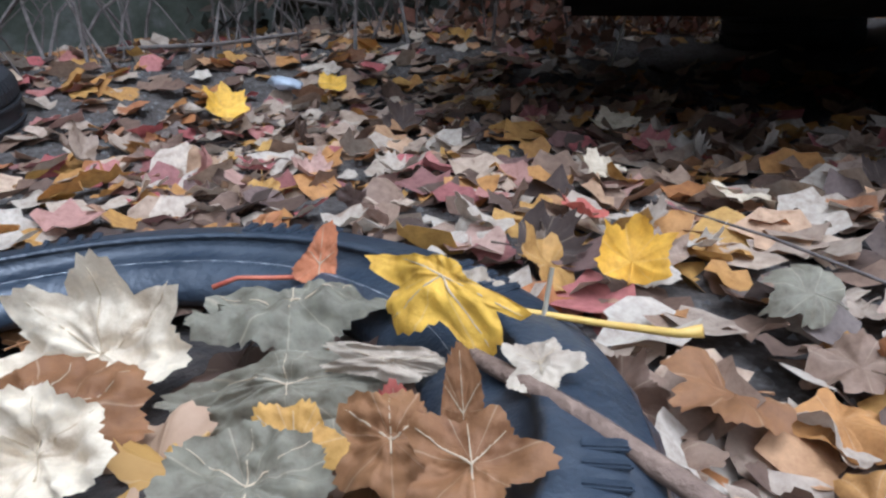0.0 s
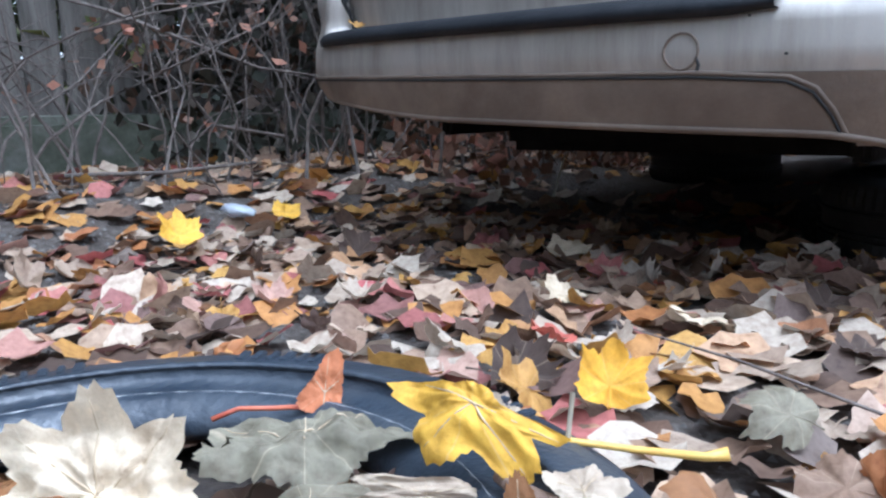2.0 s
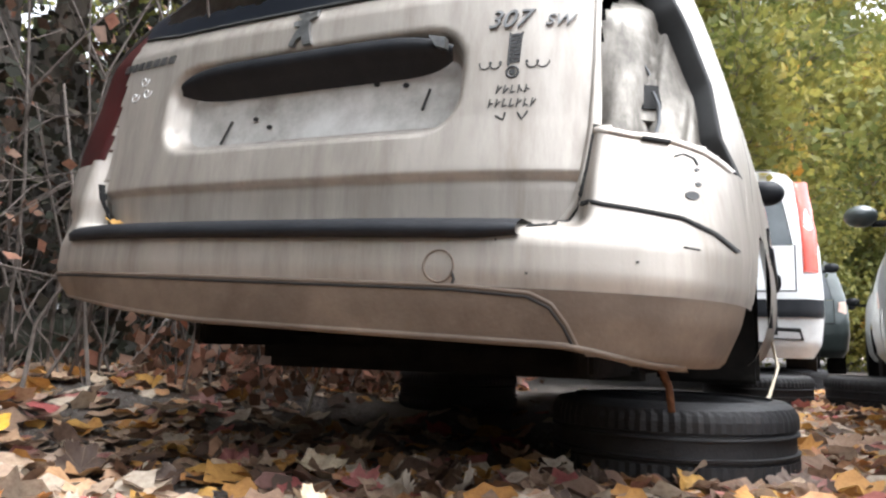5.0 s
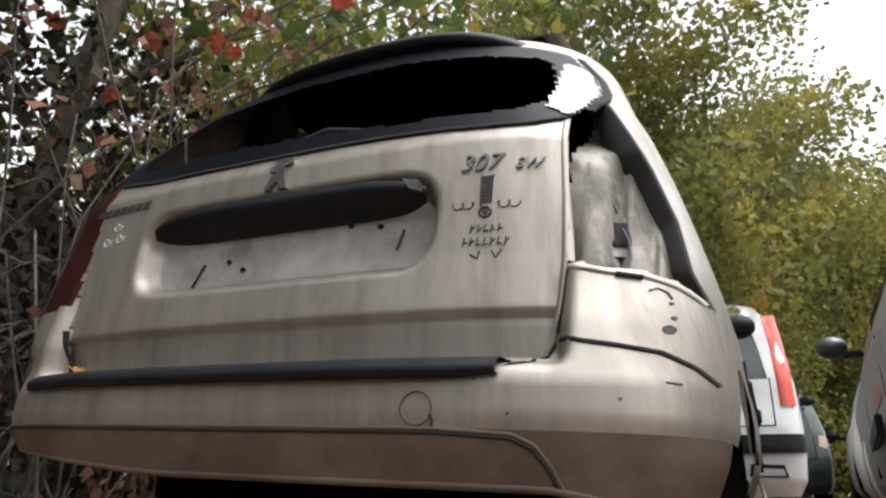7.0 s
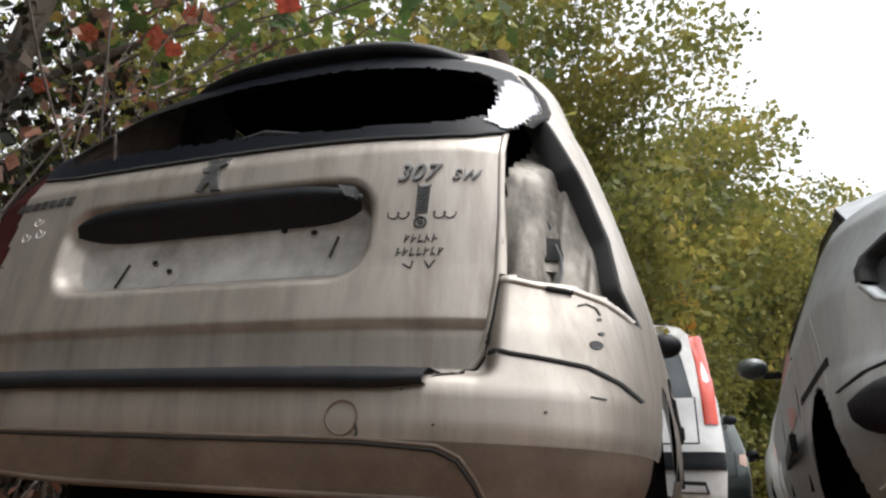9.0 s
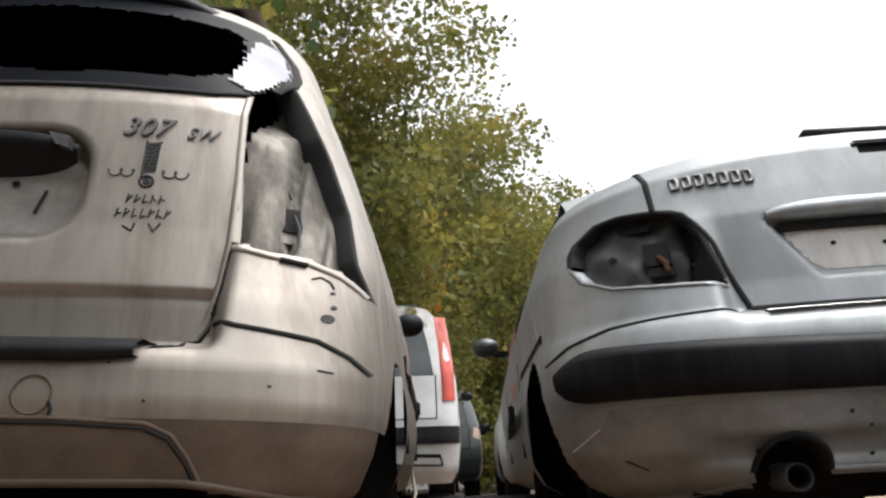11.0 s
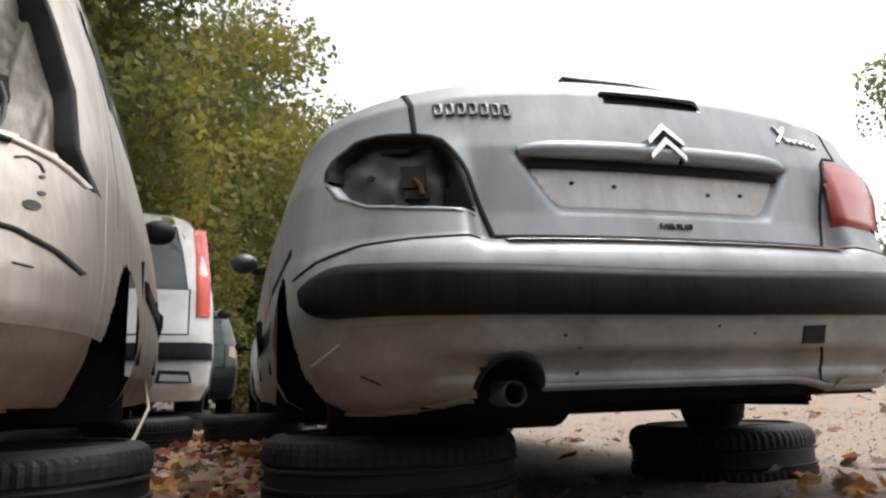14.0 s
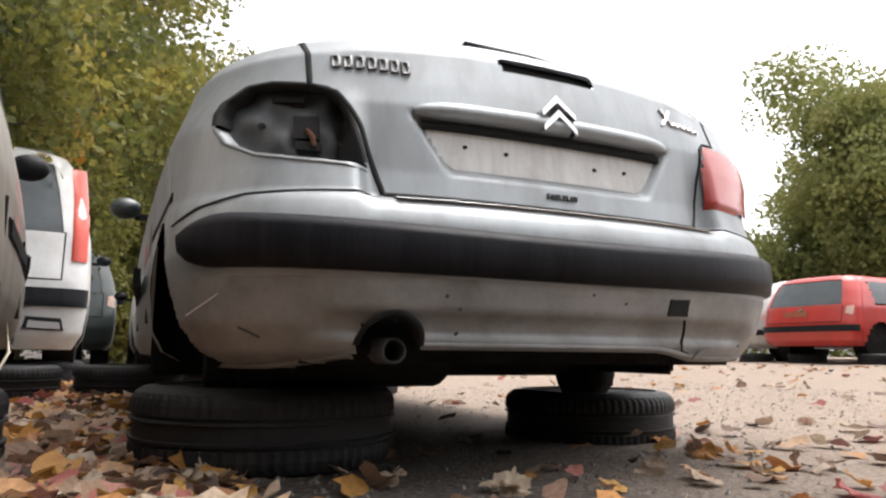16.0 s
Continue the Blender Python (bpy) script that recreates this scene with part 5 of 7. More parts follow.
def build_other_cars():
    car, s = plain_car("people_carrier", "white people carrier with tall red rear lamps and torn bumper", WHITE_PAINT, 6.0, -0.97, 0.91, 1.82, 0.0, 0.02)
    s.plate("bumper_tear", [(0.50, 0.40), (0.76, 0.39), (0.74, 0.48), (0.52, 0.49)], GAP, car, 0.02, 0.02)
    s.plate("bumper_foam", [(0.53, 0.41), (0.74, 0.40), (0.73, 0.45), (0.54, 0.46)], SCRAWL, car, 0.024, 0.02)
    plain_car("dark_car", "dark green-grey car with dull paint parked in the row", DARK_PAINT, 10.3, -0.64, 0.85, 1.52, 0.0, 0.06, guard=False, lamps="low")
    plain_car("pale_car", "pale silver wrecked car in the row of scrap cars", PALE_PAINT, 7.0, 1.15, 0.84, 1.30, 0.0, 0.06, guard=False, lamps="low")
    zg = ground_height(10, 7.6)
    red, s = plain_car("red_hatchback", "bright red hatchback with black bumper guard, standing on tyres", RED_PAINT, 7.83, 9.8, 0.82, 1.26, radians(-90), zg + 0.10, lamps="low")
    s.plate("number_plate", [(-0.30, 0.62), (0.12, 0.62), (0.12, 0.70), (-0.30, 0.70)], surface("dirty_plate", [(0.3, (0.25, 0.06, 0.03)), (0.8, (0.33, 0.12, 0.06))], 20, 0.5), red, 0.012, 0.012, "dirty number plate")
    c2, s2 = plain_car("silver_car", "pale silver car with its bonnet raised in the far row", PALE_PAINT, 9.6, 10.1, 0.82, 1.25, radians(-90), zg + 0.08, lamps="low")
    bm = bmesh.new()
    box(bm, (1.3, 1.0, 0.05), (0, 1.9, 1.42), 0.02, Matrix.Rotation(radians(12), 4, "X"))
    part("raised_bonnet", bm, WHITE_PAINT, c2, "white panel raised above the roof")
    plain_car("grey_car", "light grey car with dark bumper in the far row", PALE_PAINT, 5.45, 9.6, 0.82, 1.30, radians(-90), zg + 0.02, lamps="low")


build_other_cars()


# ---- tyres ----
def tyre(at, radius=0.30, width=0.19, turn=0.0, tip=(0, 0), material=None, label="worn black car tyre lying flat", fine=152):
    material = material or RUBBER
    ob = thing("tyre", label, "tyre", group="scrap tyres")
    ri, h = radius * 0.63, width / 2
    k = radius
    tread = [(k - 0.012, h * 0.86), (k - 0.004, h * 0.74), (k, h * 0.60), (k, h * 0.36), (k - 0.008, h * 0.34), (k - 0.008, h * 0.28), (k + 0.001, h * 0.26), (k + 0.002, 0.02), (k - 0.007, 0.018), (k - 0.007, -0.018),
             (k + 0.002, -0.02), (k + 0.001, -h * 0.26), (k - 0.008, -h * 0.28), (k - 0.008, -h * 0.34), (k, -h * 0.36), (k, -h * 0.60), (k - 0.004, -h * 0.74), (k - 0.012, -h * 0.86)]
    wall = [(k - 0.012, h * 0.86), (k - 0.028, h * 0.97), (k - 0.05, h * 1.0), (k - 0.055, h * 1.02), (k - 0.062, h * 1.0), ((k + ri) / 2, h * 0.99), (ri + 0.03, h * 0.90), (ri + 0.022, h * 0.92), (ri + 0.016, h * 0.88), (ri + 0.004, h * 0.80), (ri, h * 0.70), (ri + 0.004, h * 0.62), (ri + 0.05, h * 0.75), (k - 0.03, h * 0.6), (k - 0.02, 0)]
    bm = bmesh.new()
    lathe(bm, tread, fine, notch=lambda i, s: -0.0035 if (s % 2 == 0 and i in (1, 2, 3, 14, 15, 16)) else 0)
    part("tread", bm, material, ob, "grooved tread")
    for sg in (1, -1):
        bm = bmesh.new()
        lathe(bm, [(r, sg * z) for r, z in wall], 64)
        part("sidewall", bm, material, ob, "", True)
    ob.matrix_basis = pose(at[0], at[1], at[2] + h, tip[0], tip[1], turn)
    return ob


def sidewall_marks(ob, radius, width):
    """Raised unreadable lettering on the upper sidewall."""
    rnd = random.Random(2)
    a = 0.3
    while a < 6.4:
        for _ in range(rnd.choice((4, 5, 7))):
            bm = bmesh.new()
            r = radius - 0.035
            box(bm, (0.020, rnd.uniform(0.004, 0.008), 0.003), (0, 0, 0), 0.001)
            p = part("raised_mark", bm, RUBBER_WET, ob)
            p.matrix_basis = pose(r * math.cos(a), r * math.sin(a), width / 2 * 0.985, 0, 0, math.degrees(a))
            a += 0.045
        a += rnd.uniform(0.3, 0.6)


def bead_edge(ob, radius):
    bm = bmesh.new()
    lathe(bm, [(radius, 0.0), (radius + 0.002, 0.002), (radius + 0.0035, 0.0), (radius + 0.002, -0.002), (radius, 0.0)], 90, (0, 0, 0.0925 * 0.90))
    part("bead_edge", bm, surface("worn_pale_rubber", [(0.3, g3(0.10)), (0.6, g3(0.35)), (0.85, g3(0.55))], 25, 0.6, 0, 0.2), ob, "chafed pale bead edge")


HERO = tyre((-0.351, 0.04, 0.005), 0.302, 0.185, 20, (0.0, 0.0), RUBBER_WET, "wet worn tyre lying flat and full of fallen leaves", 120)
sidewall_marks(HERO, 0.302, 0.185)
bead_edge(HERO, 0.302 * 0.63 + 0.02)
tyre((-0.415, 1.93, 0.0), 0.30, 0.195, 10, label="worn tyre lying flat under the estate car")
tyre((-0.42, 4.55, 0.0), 0.30, 0.19, 40, label="worn tyre lying flat under the estate car's front")
tyre((-1.72, 3.3, 0.0), 0.30, 0.19, 40, label="worn tyre lying flat in the dark under the estate car")
tyre((0.46, 2.0, -0.005), 0.33, 0.195, 70, label="worn tyre lying flat under the grey hatchback")
tyre((1.59, 2.15, -0.03), 0.285, 0.185, 25, label="worn tyre lying flat under the grey hatchback")
tyre((1.62, 2.12, -0.175), 0.31, 0.18, 5, label="half-buried tyre under another tyre")
tyre((1.0, 3.6, 0.0), 0.29, 0.17, 25, label="worn tyre lying under the grey hatchback")
tyre((0.22, 4.75, 0.0), 0.30, 0.19, 0, label="worn tyre lying flat under the grey hatchback's front")
tyre((1.6, 4.75, 0.0), 0.30, 0.19, 0, label="worn tyre lying flat under the grey hatchback's front")
tyre((-0.35, 6.7, 0.0), 0.30, 0.19, 0, label="worn tyre lying flat under the white people carrier")
tyre((-2.24, 0.02, 0.01), 0.30, 0.20, 15, (4, 6), label="worn tyre lying among the leaves by the fence")
for yy in (5.4, 7.0, 8.2, 9.2, 10.2):
    tyre((10.4, yy, ground_height(10.4, yy) - 0.03), 0.29, 0.18, 10 * yy, label="tyre lying under a car in the far row", fine=48)


# ---- leaves ----
LOBES = [(90, 1.0), (84, 0.86), (78, 0.84), (72, 0.70), (66, 0.58), (58, 0.74), (50, 0.82), (42, 0.95), (35, 0.80), (27, 0.76), (18, 0.62), (8, 0.52), (-4, 0.64), (-16, 0.74), (-28, 0.58), (-52, 0.46), (-78, 0.22)]


def leaf_mesh(name, size, curl, fold, seed, material, stem=0.8, wave=0.05, lean=0.0):
    """A maple leaf in the xy plane, its stalk along -y: curl lifts the rim, fold bends along the midrib, wave ripples it."""
    rnd = random.Random(seed)
    right = [(a + rnd.uniform(-3, 3), (0.24 + 0.74 * r) * rnd.uniform(0.92, 1.08)) for a, r in LOBES]
    rough = right + [(180 - a, r * rnd.uniform(0.92, 1.08)) for a, r in reversed(right[1:])]
    out = []
    for (a0, r0), (a1, r1) in zip(rough, rough[1:] + rough[:1]):
        if a1 - a0 > 180:
            a1 -= 360
        if a1 - a0 < -180:
            a1 += 360
        out += [(a0, r0), ((a0 + a1) / 2, (r0 + r1) / 2 * rnd.uniform(0.90, 1.05))]
    p0, p1 = rnd.uniform(0, 6), rnd.uniform(0, 6)

    def lift(x, y):
        r2 = x * x + y * y
        a = math.atan2(y, x)
        crease = 0.22 * noise.noise((x * 1.8, y * 1.8, seed * 1.7)) + 0.08 * noise.noise((x * 6, y * 6, seed * 0.9))
        return crease + curl * r2 * (0.5 + 0.5 * r2) + fold * abs(x) + wave * math.sqrt(r2) * (math.sin(5 * a + p0) + 0.6 * math.sin(3 * a + p1)) + lean * y * y
    vs, fs = [(0, 0, 0)], []
    n = len(out)
    for k in (0.3, 0.6, 0.82, 1.0):
        for a, r in out:
            x, y = k * r * math.cos(radians(a)), k * r * math.sin(radians(a))
            if k < 0.5:
                x, y = x * (0.8 + 0.12 / max(r, 0.4)), y * (0.8 + 0.12 / max(r, 0.4))
            vs.append((x, y, lift(x, y)))
    for i in range(n):
        j = (i + 1) % n
        fs.append((0, 1 + i, 1 + j))
        fs += [(1 + q * n + i, 1 + q * n + n + i, 1 + q * n + n + j, 1 + q * n + j) for q in range(3)]
    if stem:
        pts = [(0.02 * math.sin(3 * t), -stem * t, 0.10 * math.sin(2 * t) * stem) for t in np.linspace(0, 1, 6)]
        sv, sf = tube_data(pts, [0.018, 0.016, 0.015, 0.015, 0.018, 0.026], 5)
        b = len(vs)
        vs += [tuple(v) for v in sv]
        fs += [tuple(b + i for i in f) for f in sf]
    me = bpy.data.meshes.new(name)
    me.from_pydata([(x * size, y * size, z * size) for x, y, z in vs], [], fs)
    me.materials.append(material)
    me.shade_smooth()
    return me


def density(x, y):
    """How thickly leaves lie."""
    left = float(smooth01(0.45, -0.15, x))
    d = 0.10 + 0.90 * left
    if -1.95 < x < -0.25 and 1.75 < y < 5.3:
        d *= 0.06 + 0.5 * float(smooth01(2.6, 1.75, y))
    if 0.3 < x < 1.8 and y > 1.6 and y < 5.6:
        d *= 0.25
    if -0.3 < x < 0.3 and y > 1.6:
        d = 1.0
    return d


def scatter_leaves():
    rnd = random.Random(11)
    kinds = [leaf_mesh("fallen_leaf", 1.0, rnd.uniform(-0.35, 0.55), rnd.uniform(-0.3, 0.5), i, LEAF, rnd.choice((0, 0.7, 0.9)), rnd.uniform(0.04, 0.12)) for i in range(12)]
    count = 0
    spots = []
    while count < 225:
        x, y = rnd.uniform(-1.9, 0.5), rnd.uniform(0.30, 1.75)
        if rnd.random() > density(x, y) or math.hypot(x + 0.351, y - 0.04) < 0.31 or math.hypot(x, y - 0.05) < 0.2:
            continue
        sz = rnd.uniform(0.036, 0.068)
        ob = new("fallen_leaf", rnd.choice(kinds))
        tagged(ob, "fallen autumn maple leaf lying on the litter", "leaf", "fallen leaves")
        flat = rnd.random() < 0.75
        ob.matrix_basis = pose(x, y, ground_height(x, y) + rnd.uniform(0.008, 0.035), rnd.gauss(0, 14 if flat else 38), rnd.gauss(0, 14 if flat else 38), rnd.uniform(0, 360)) @ Matrix.Scale(sz, 4)
        count += 1
    for i in range(22):
        x, y = rnd.uniform(0.2, 2.3), rnd.uniform(1.0, 1.9)
        ob = new("fallen_leaf", rnd.choice(kinds))
        tagged(ob, "fallen autumn maple leaf lying on bare dirt", "leaf", "fallen leaves")
        ob.matrix_basis = pose(x, y, ground_height(x, y) + 0.014, rnd.gauss(0, 25), rnd.gauss(0, 25), rnd.uniform(0, 360)) @ Matrix.Scale(rnd.uniform(0.03, 0.055), 4)
    # the uncounted rest in one mesh
    ang = [90, 62, 40, 8, -22, -55, -90, -125, -158, 172, 140, 118]
    rad = [1.0, 0.80, 0.92, 0.72, 0.80, 0.66, 0.50, 0.66, 0.80, 0.72, 0.92, 0.80]
    base = np.array([(r * math.cos(radians(a)), r * math.sin(radians(a))) for a, r in zip(ang, rad)])
    vs, fs = [], []
    target = [(2550, (-4.2, 0.6), (-0.6, 2.4)), (900, (-4.5, 0.0), (2.0, 5.0)), (1500, (-0.34, 0.5), (1.4, 7.5)), (120, (-0.35, 0.2), (1.3, 2.3)), (420, (0.3, 9.0), (0.7, 8.0)), (430, (-2.0, 0.6), (0.25, 1.7)), (260, (-0.65, 0.2), (0.9, 2.2)), (90, (0.0, 1.0), (0.9, 1.8)), (60, (0.9, 2.6), (0.8, 2.2))]
    for n, (x0, x1), (y0, y1) in target:
        done = 0
        while done < n:
            x, y = rnd.uniform(x0, x1), rnd.uniform(y0, y1)
            if rnd.random() > density(x, y) or math.hypot(x + 0.351, y - 0.04) < 0.30:
                continue
            done += 1
            s = rnd.uniform(0.034, 0.068) * (0.8 if x > 0.6 else 1)
            m = pose(x, y, ground_height(x, y) + rnd.uniform(0.003, 0.022), rnd.gauss(0, 16), rnd.gauss(0, 16), rnd.uniform(0, 360)).to_3x3()
            c, f = rnd.uniform(-0.2, 0.4), rnd.uniform(-0.3, 0.3)
            z = ground_height(x, y) + rnd.uniform(0.004, 0.024)
            b = len(vs)
            vs.append((x, y, z))
            jig = [rnd.uniform(0.85, 1.15) for _ in base]
            for (px, py), j in zip(base, jig):
                p = m @ Vector((px * s * j, py * s * j, s * (c * (px * px + py * py) + f * abs(px) + rnd.uniform(-0.16, 0.16))))
                vs.append((x + p.x, y + p.y, z + p.z))
            fs += [(b, b + 1 + i, b + 1 + (i + 1) % 12) for i in range(12)]
    ob = mesh_object("leaf_litter", vs, fs, LEAF_MANY, smooth=True)
    tagged(ob, "thick litter of brown, tan, orange and red autumn leaves", "leaves", kind="stuff")


scatter_leaves()


def crumbs():
    """Bits of gravel and broken leaf between the leaves."""
    rnd = random.Random(5)
    vs, fs = [], []
    for k in range(8200):
        x, y = (rnd.uniform(-2.6, 0.6), rnd.uniform(0.25, 2.6)) if k < 5200 else (rnd.uniform(0.1, 4.5), rnd.uniform(0.8, 5.0))
        if math.hypot(x + 0.351, y - 0.04) < 0.30:
            continue
        s = rnd.uniform(0.003, 0.011)
        z = ground_height(x, y)
        b = len(vs)
        for dx, dy, dz in ((1, 0, 0), (-0.6, 0.8, 0), (-0.6, -0.8, 0), (0, 0, 0.9)):
            vs.append((x + s * dx * rnd.uniform(0.6, 1.3), y + s * dy * rnd.uniform(0.6, 1.3), z - 0.001 + s * dz))
        fs += [(b, b + 1, b + 3), (b + 1, b + 2, b + 3), (b + 2, b, b + 3)]
    tagged(mesh_object("gravel", vs, fs, surface("gravel_bits", [(0.3, (0.05, 0.045, 0.04)), (0.6, (0.18, 0.17, 0.16)), (0.85, (0.36, 0.35, 0.33))], 40, 0.9, 0, 0.2)), "loose gravel and crumbled leaf bits", "gravel", kind="stuff")


crumbs()


def hero_leaf(label, size, m, material, curl, fold, seed, stem=0.8, wave=0.06, lean=0.0):
    ob = new("fallen_leaf", leaf_mesh("fallen_leaf", size, curl, fold, seed, material, stem, wave, lean))
    ob.matrix_basis = m
    return tagged(ob, label, "leaf", "leaves on the tyre")


def blade(label, centre, U, V, outline, height, material, seed, crumple=0.006, n=88, rings=10, ribs=(90, 42, 138)):
    """A crumpled leaf: half-axes U and V, outline(degrees) gives the rim, height(a, b) the bend; the rim is toothed."""
    rnd = random.Random(seed)
    x = U.normalized()
    z = U.cross(V).normalized()
    if z.z < 0:
        z = -z
    y = z.cross(x)
    lx, ly = U.length, V.dot(y)
    vs, fs = [], []
    surf = lambda a, b: height(a, b) + crumple * (0.9 * noise.noise((a * 1.9, b * 1.9, seed * 1.3)) + 0.5 * noise.noise((a * 5, b * 5, seed * 0.7)) + 0.22 * noise.noise((a * 13, b * 13, seed)))
    teeth = [1 + 0.045 * (k % 2) + rnd.uniform(-0.05, 0.03) for k in range(n)]
    for q in range(rings + 1):
        for k in range(n):
            t = 360 * k / n
            r = outline(t) * (1 + 0.10 * noise.noise((math.cos(radians(t)) * 2.5, math.sin(radians(t)) * 2.5, seed * 3.1))) * (teeth[k] if q == rings else 1) * q / rings
            a, b = r * math.cos(radians(t)), r * math.sin(radians(t))
            h = surf(a, b)
            vs.append((a * lx, b * ly, h))
    for q in range(rings):
        for k in range(n):
            j = (k + 1) % n
            fs.append((q * n + k, q * n + j, (q + 1) * n + j, (q + 1) * n + k))
    me = bpy.data.meshes.new("fallen_leaf")
    me.from_pydata(vs, [], fs)
    me.materials.append(material)
    me.shade_smooth()
    ob = new("fallen_leaf", me)
    ob.matrix_basis = Matrix.Translation(centre) @ Matrix((x, y, z)).transposed().to_4x4()
    for t in ribs:
        d = (math.cos(radians(t)), math.sin(radians(t)))
        far = outline(t) * 0.9
        line = [(d[0] * k * lx, d[1] * k * ly, surf(d[0] * k, d[1] * k)) for k in np.linspace(-0.35 * far if t == ribs[0] else 0, far, 12)]
        w = 0.013 * min(lx, abs(ly)) + 0.0002
        tube("midrib" if t == ribs[0] else "vein", line, [w * (1 - 0.06 * k) for k in range(12)], LEAF_RIB, ob, 5)
    return tagged(ob, label, "leaf", "leaves on the tyre")


def leaves_on_tyre():
    # filling of soil and dead leaves inside the tyre
    vs, fs = [(-0.351, 0.04, 0.135)], []
    rnd = random.Random(3)
    for k in range(1, 6):
        for i in range(28):
            a = 2 * math.pi * i / 28
            r = 0.255 * k / 5
            vs.append((-0.351 + r * math.cos(a), 0.04 + r * math.sin(a), 0.14 - 0.02 * (k / 5) ** 2 + 0.012 * noise.noise((r * math.cos(a) * 18, r * math.sin(a) * 18, 0))))
    fs += [(0, 1 + i, 1 + (i + 1) % 28) for i in range(28)]
    for k in range(4):
        fs += [(1 + k * 28 + i, 1 + (k + 1) * 28 + i, 1 + (k + 1) * 28 + (i + 1) % 28, 1 + k * 28 + (i + 1) % 28) for i in range(28)]
    tagged(mesh_object("leaf_mould", vs, fs, surface("dark_leaf_mould", [(0.3, (0.015, 0.011, 0.009)), (0.6, (0.05, 0.038, 0.03)), (0.85, (0.12, 0.095, 0.075))], 50, 0.95, 0, 0.9, 90), smooth=True), "dark rotting leaf mould filling the tyre", "leaf mould", kind="stuff")
    rgt, away, up = Vector((0.565, 0.825, 0)), Vector((-0.825, 0.565, 0)), Vector((0, 0, 1))
    maple = lambda t, depth=0.42, width=30: 1 - depth + depth * max(math.exp(-((abs((t - k + 180) % 360 - 180)) / width) ** 2) for k in (90, 40, 140, -15, 195))
    half = lambda t: 0.28 + 0.74 * max(math.exp(-((abs((t - k + 180) % 360 - 180)) / w) ** 2) for k, w in ((-40, 34), (-108, 40), (-165, 26), (2, 12)))
    oak = lambda t: 0.80 + 0.14 * math.cos(radians(5 * t + 40)) + 0.10 * math.cos(radians(3 * t))
    point = lambda t: 0.62 + 0.42 * math.exp(-((abs((t - 90 + 180) % 360 - 180)) / 40) ** 2)
    blade("large curled grey-green leaf", (-0.376, 0.200, 0.182), rgt * 0.074, away * 0.036 + up * 0.012, oak, lambda a, b: 0.010 * math.cos(2.6 * b + 0.5) - 0.006 * a * a, LEAF_GREY, 13, 0.016)
    blade("grey-green leaf with a lifted ragged edge", (-0.318, 0.168, 0.166), Vector((0.054, 0.070, 0.006)), away * 0.020 + up * 0.015, lambda t: 0.86 + 0.12 * math.cos(radians(3 * t - 70)) + 0.06 * math.cos(radians(7 * t)), lambda a, b: 0.016 * math.cos(2.8 * a - 0.5) - 0.012 * b * b, LEAF_GREY, 14, 0.016)
    blade("tan curled leaf rim over the hollow of the tyre", (-0.282, 0.208, 0.183), Vector((0.026, 0.036, -0.007)), away * 0.006 + up * 0.009, oak, lambda a, b: 0.008 * math.cos(3 * a), LEAF_TAN, 15, 0.008)
    blade("cream-white dry maple leaf, upturned", (-0.437, 0.100, 0.168), rgt * 0.060, away * 0.034 + up * 0.036, lambda t: maple(t, 0.36, 27), lambda a, b: 0.024 * (a * a + b * b) - 0.014 * abs(a), LEAF_CREAM, 9, 0.020)
    blade("bright yellow maple leaf folded along its brown rib", (-0.277, 0.240, 0.222), Vector((0.050, 0.008, -0.007)), away * 0.032 + up * 0.030, half, lambda a, b: -0.010 * b * b + 0.006 * math.cos(4 * a), LEAF_YELLOW, 21, 0.008, ribs=(0, -40, -108, 180))
    new_stalk("leaf_stalk", [(-0.290, 0.272, 0.191), (-0.268, 0.292, 0.188), (-0.232, 0.314, 0.186), (-0.200, 0.330, 0.187), (-0.190, 0.336, 0.190)], [0.0022, 0.0020, 0.0020, 0.0024, 0.0036], surface("yellow_stalk", [(0.3, (0.50, 0.28, 0.05)), (0.8, (0.62, 0.46, 0.12))], 40, 0.5), "long yellow leaf stalk lying across the tyre")
    blade("orange-red leaf standing on edge on the tyre", (-0.420, 0.242, 0.188), rgt * 0.022 - up * 0.004, away * 0.008 + up * 0.024 + rgt * 0.012, lambda t: 0.5 + 0.6 * math.exp(-((abs((t - 80 + 180) % 360 - 180)) / 30) ** 2) + 0.3 * math.exp(-((abs((t - 200 + 180) % 360 - 180)) / 30) ** 2), lambda a, b: 0.004 * a * a + 0.003 * abs(a), LEAF_RED, 5, 0.003)
    new_stalk("leaf_stalk", [(-0.425, 0.232, 0.180), (-0.436, 0.212, 0.182), (-0.452, 0.196, 0.182), (-0.458, 0.180, 0.178)], 0.0018, surface("red_stalk", [(0.3, (0.30, 0.05, 0.03)), (0.8, (0.50, 0.18, 0.08))], 40, 0.5), "red leaf stalk on the tyre")
    blade("rich orange-brown leaf inside the tyre", (-0.392, 0.062, 0.160), rgt * 0.058, away * 0.036 + up * 0.024, lambda t: maple(t, 0.30, 30), lambda a, b: -0.014 * (a * a + b * b) + 0.010 * abs(a), LEAF_BROWN, 16, 0.016)
    blade("pale cream leaf inside the tyre", (-0.345, 0.052, 0.168), rgt * 0.040, away * 0.022 + up * 0.024, lambda t: maple(t, 0.25, 30), lambda a, b: 0.012 * (a * a + b * b), LEAF_CREAM, 19, 0.014)
    blade("dark brown leaf hanging in the hollow of the tyre", (-0.285, 0.198, 0.160), rgt * 0.042 - up * 0.008, away * 0.020 + up * 0.016, oak, lambda a, b: 0.010 * math.sin(3 * a), LEAF_BROWN, 24, 0.014)
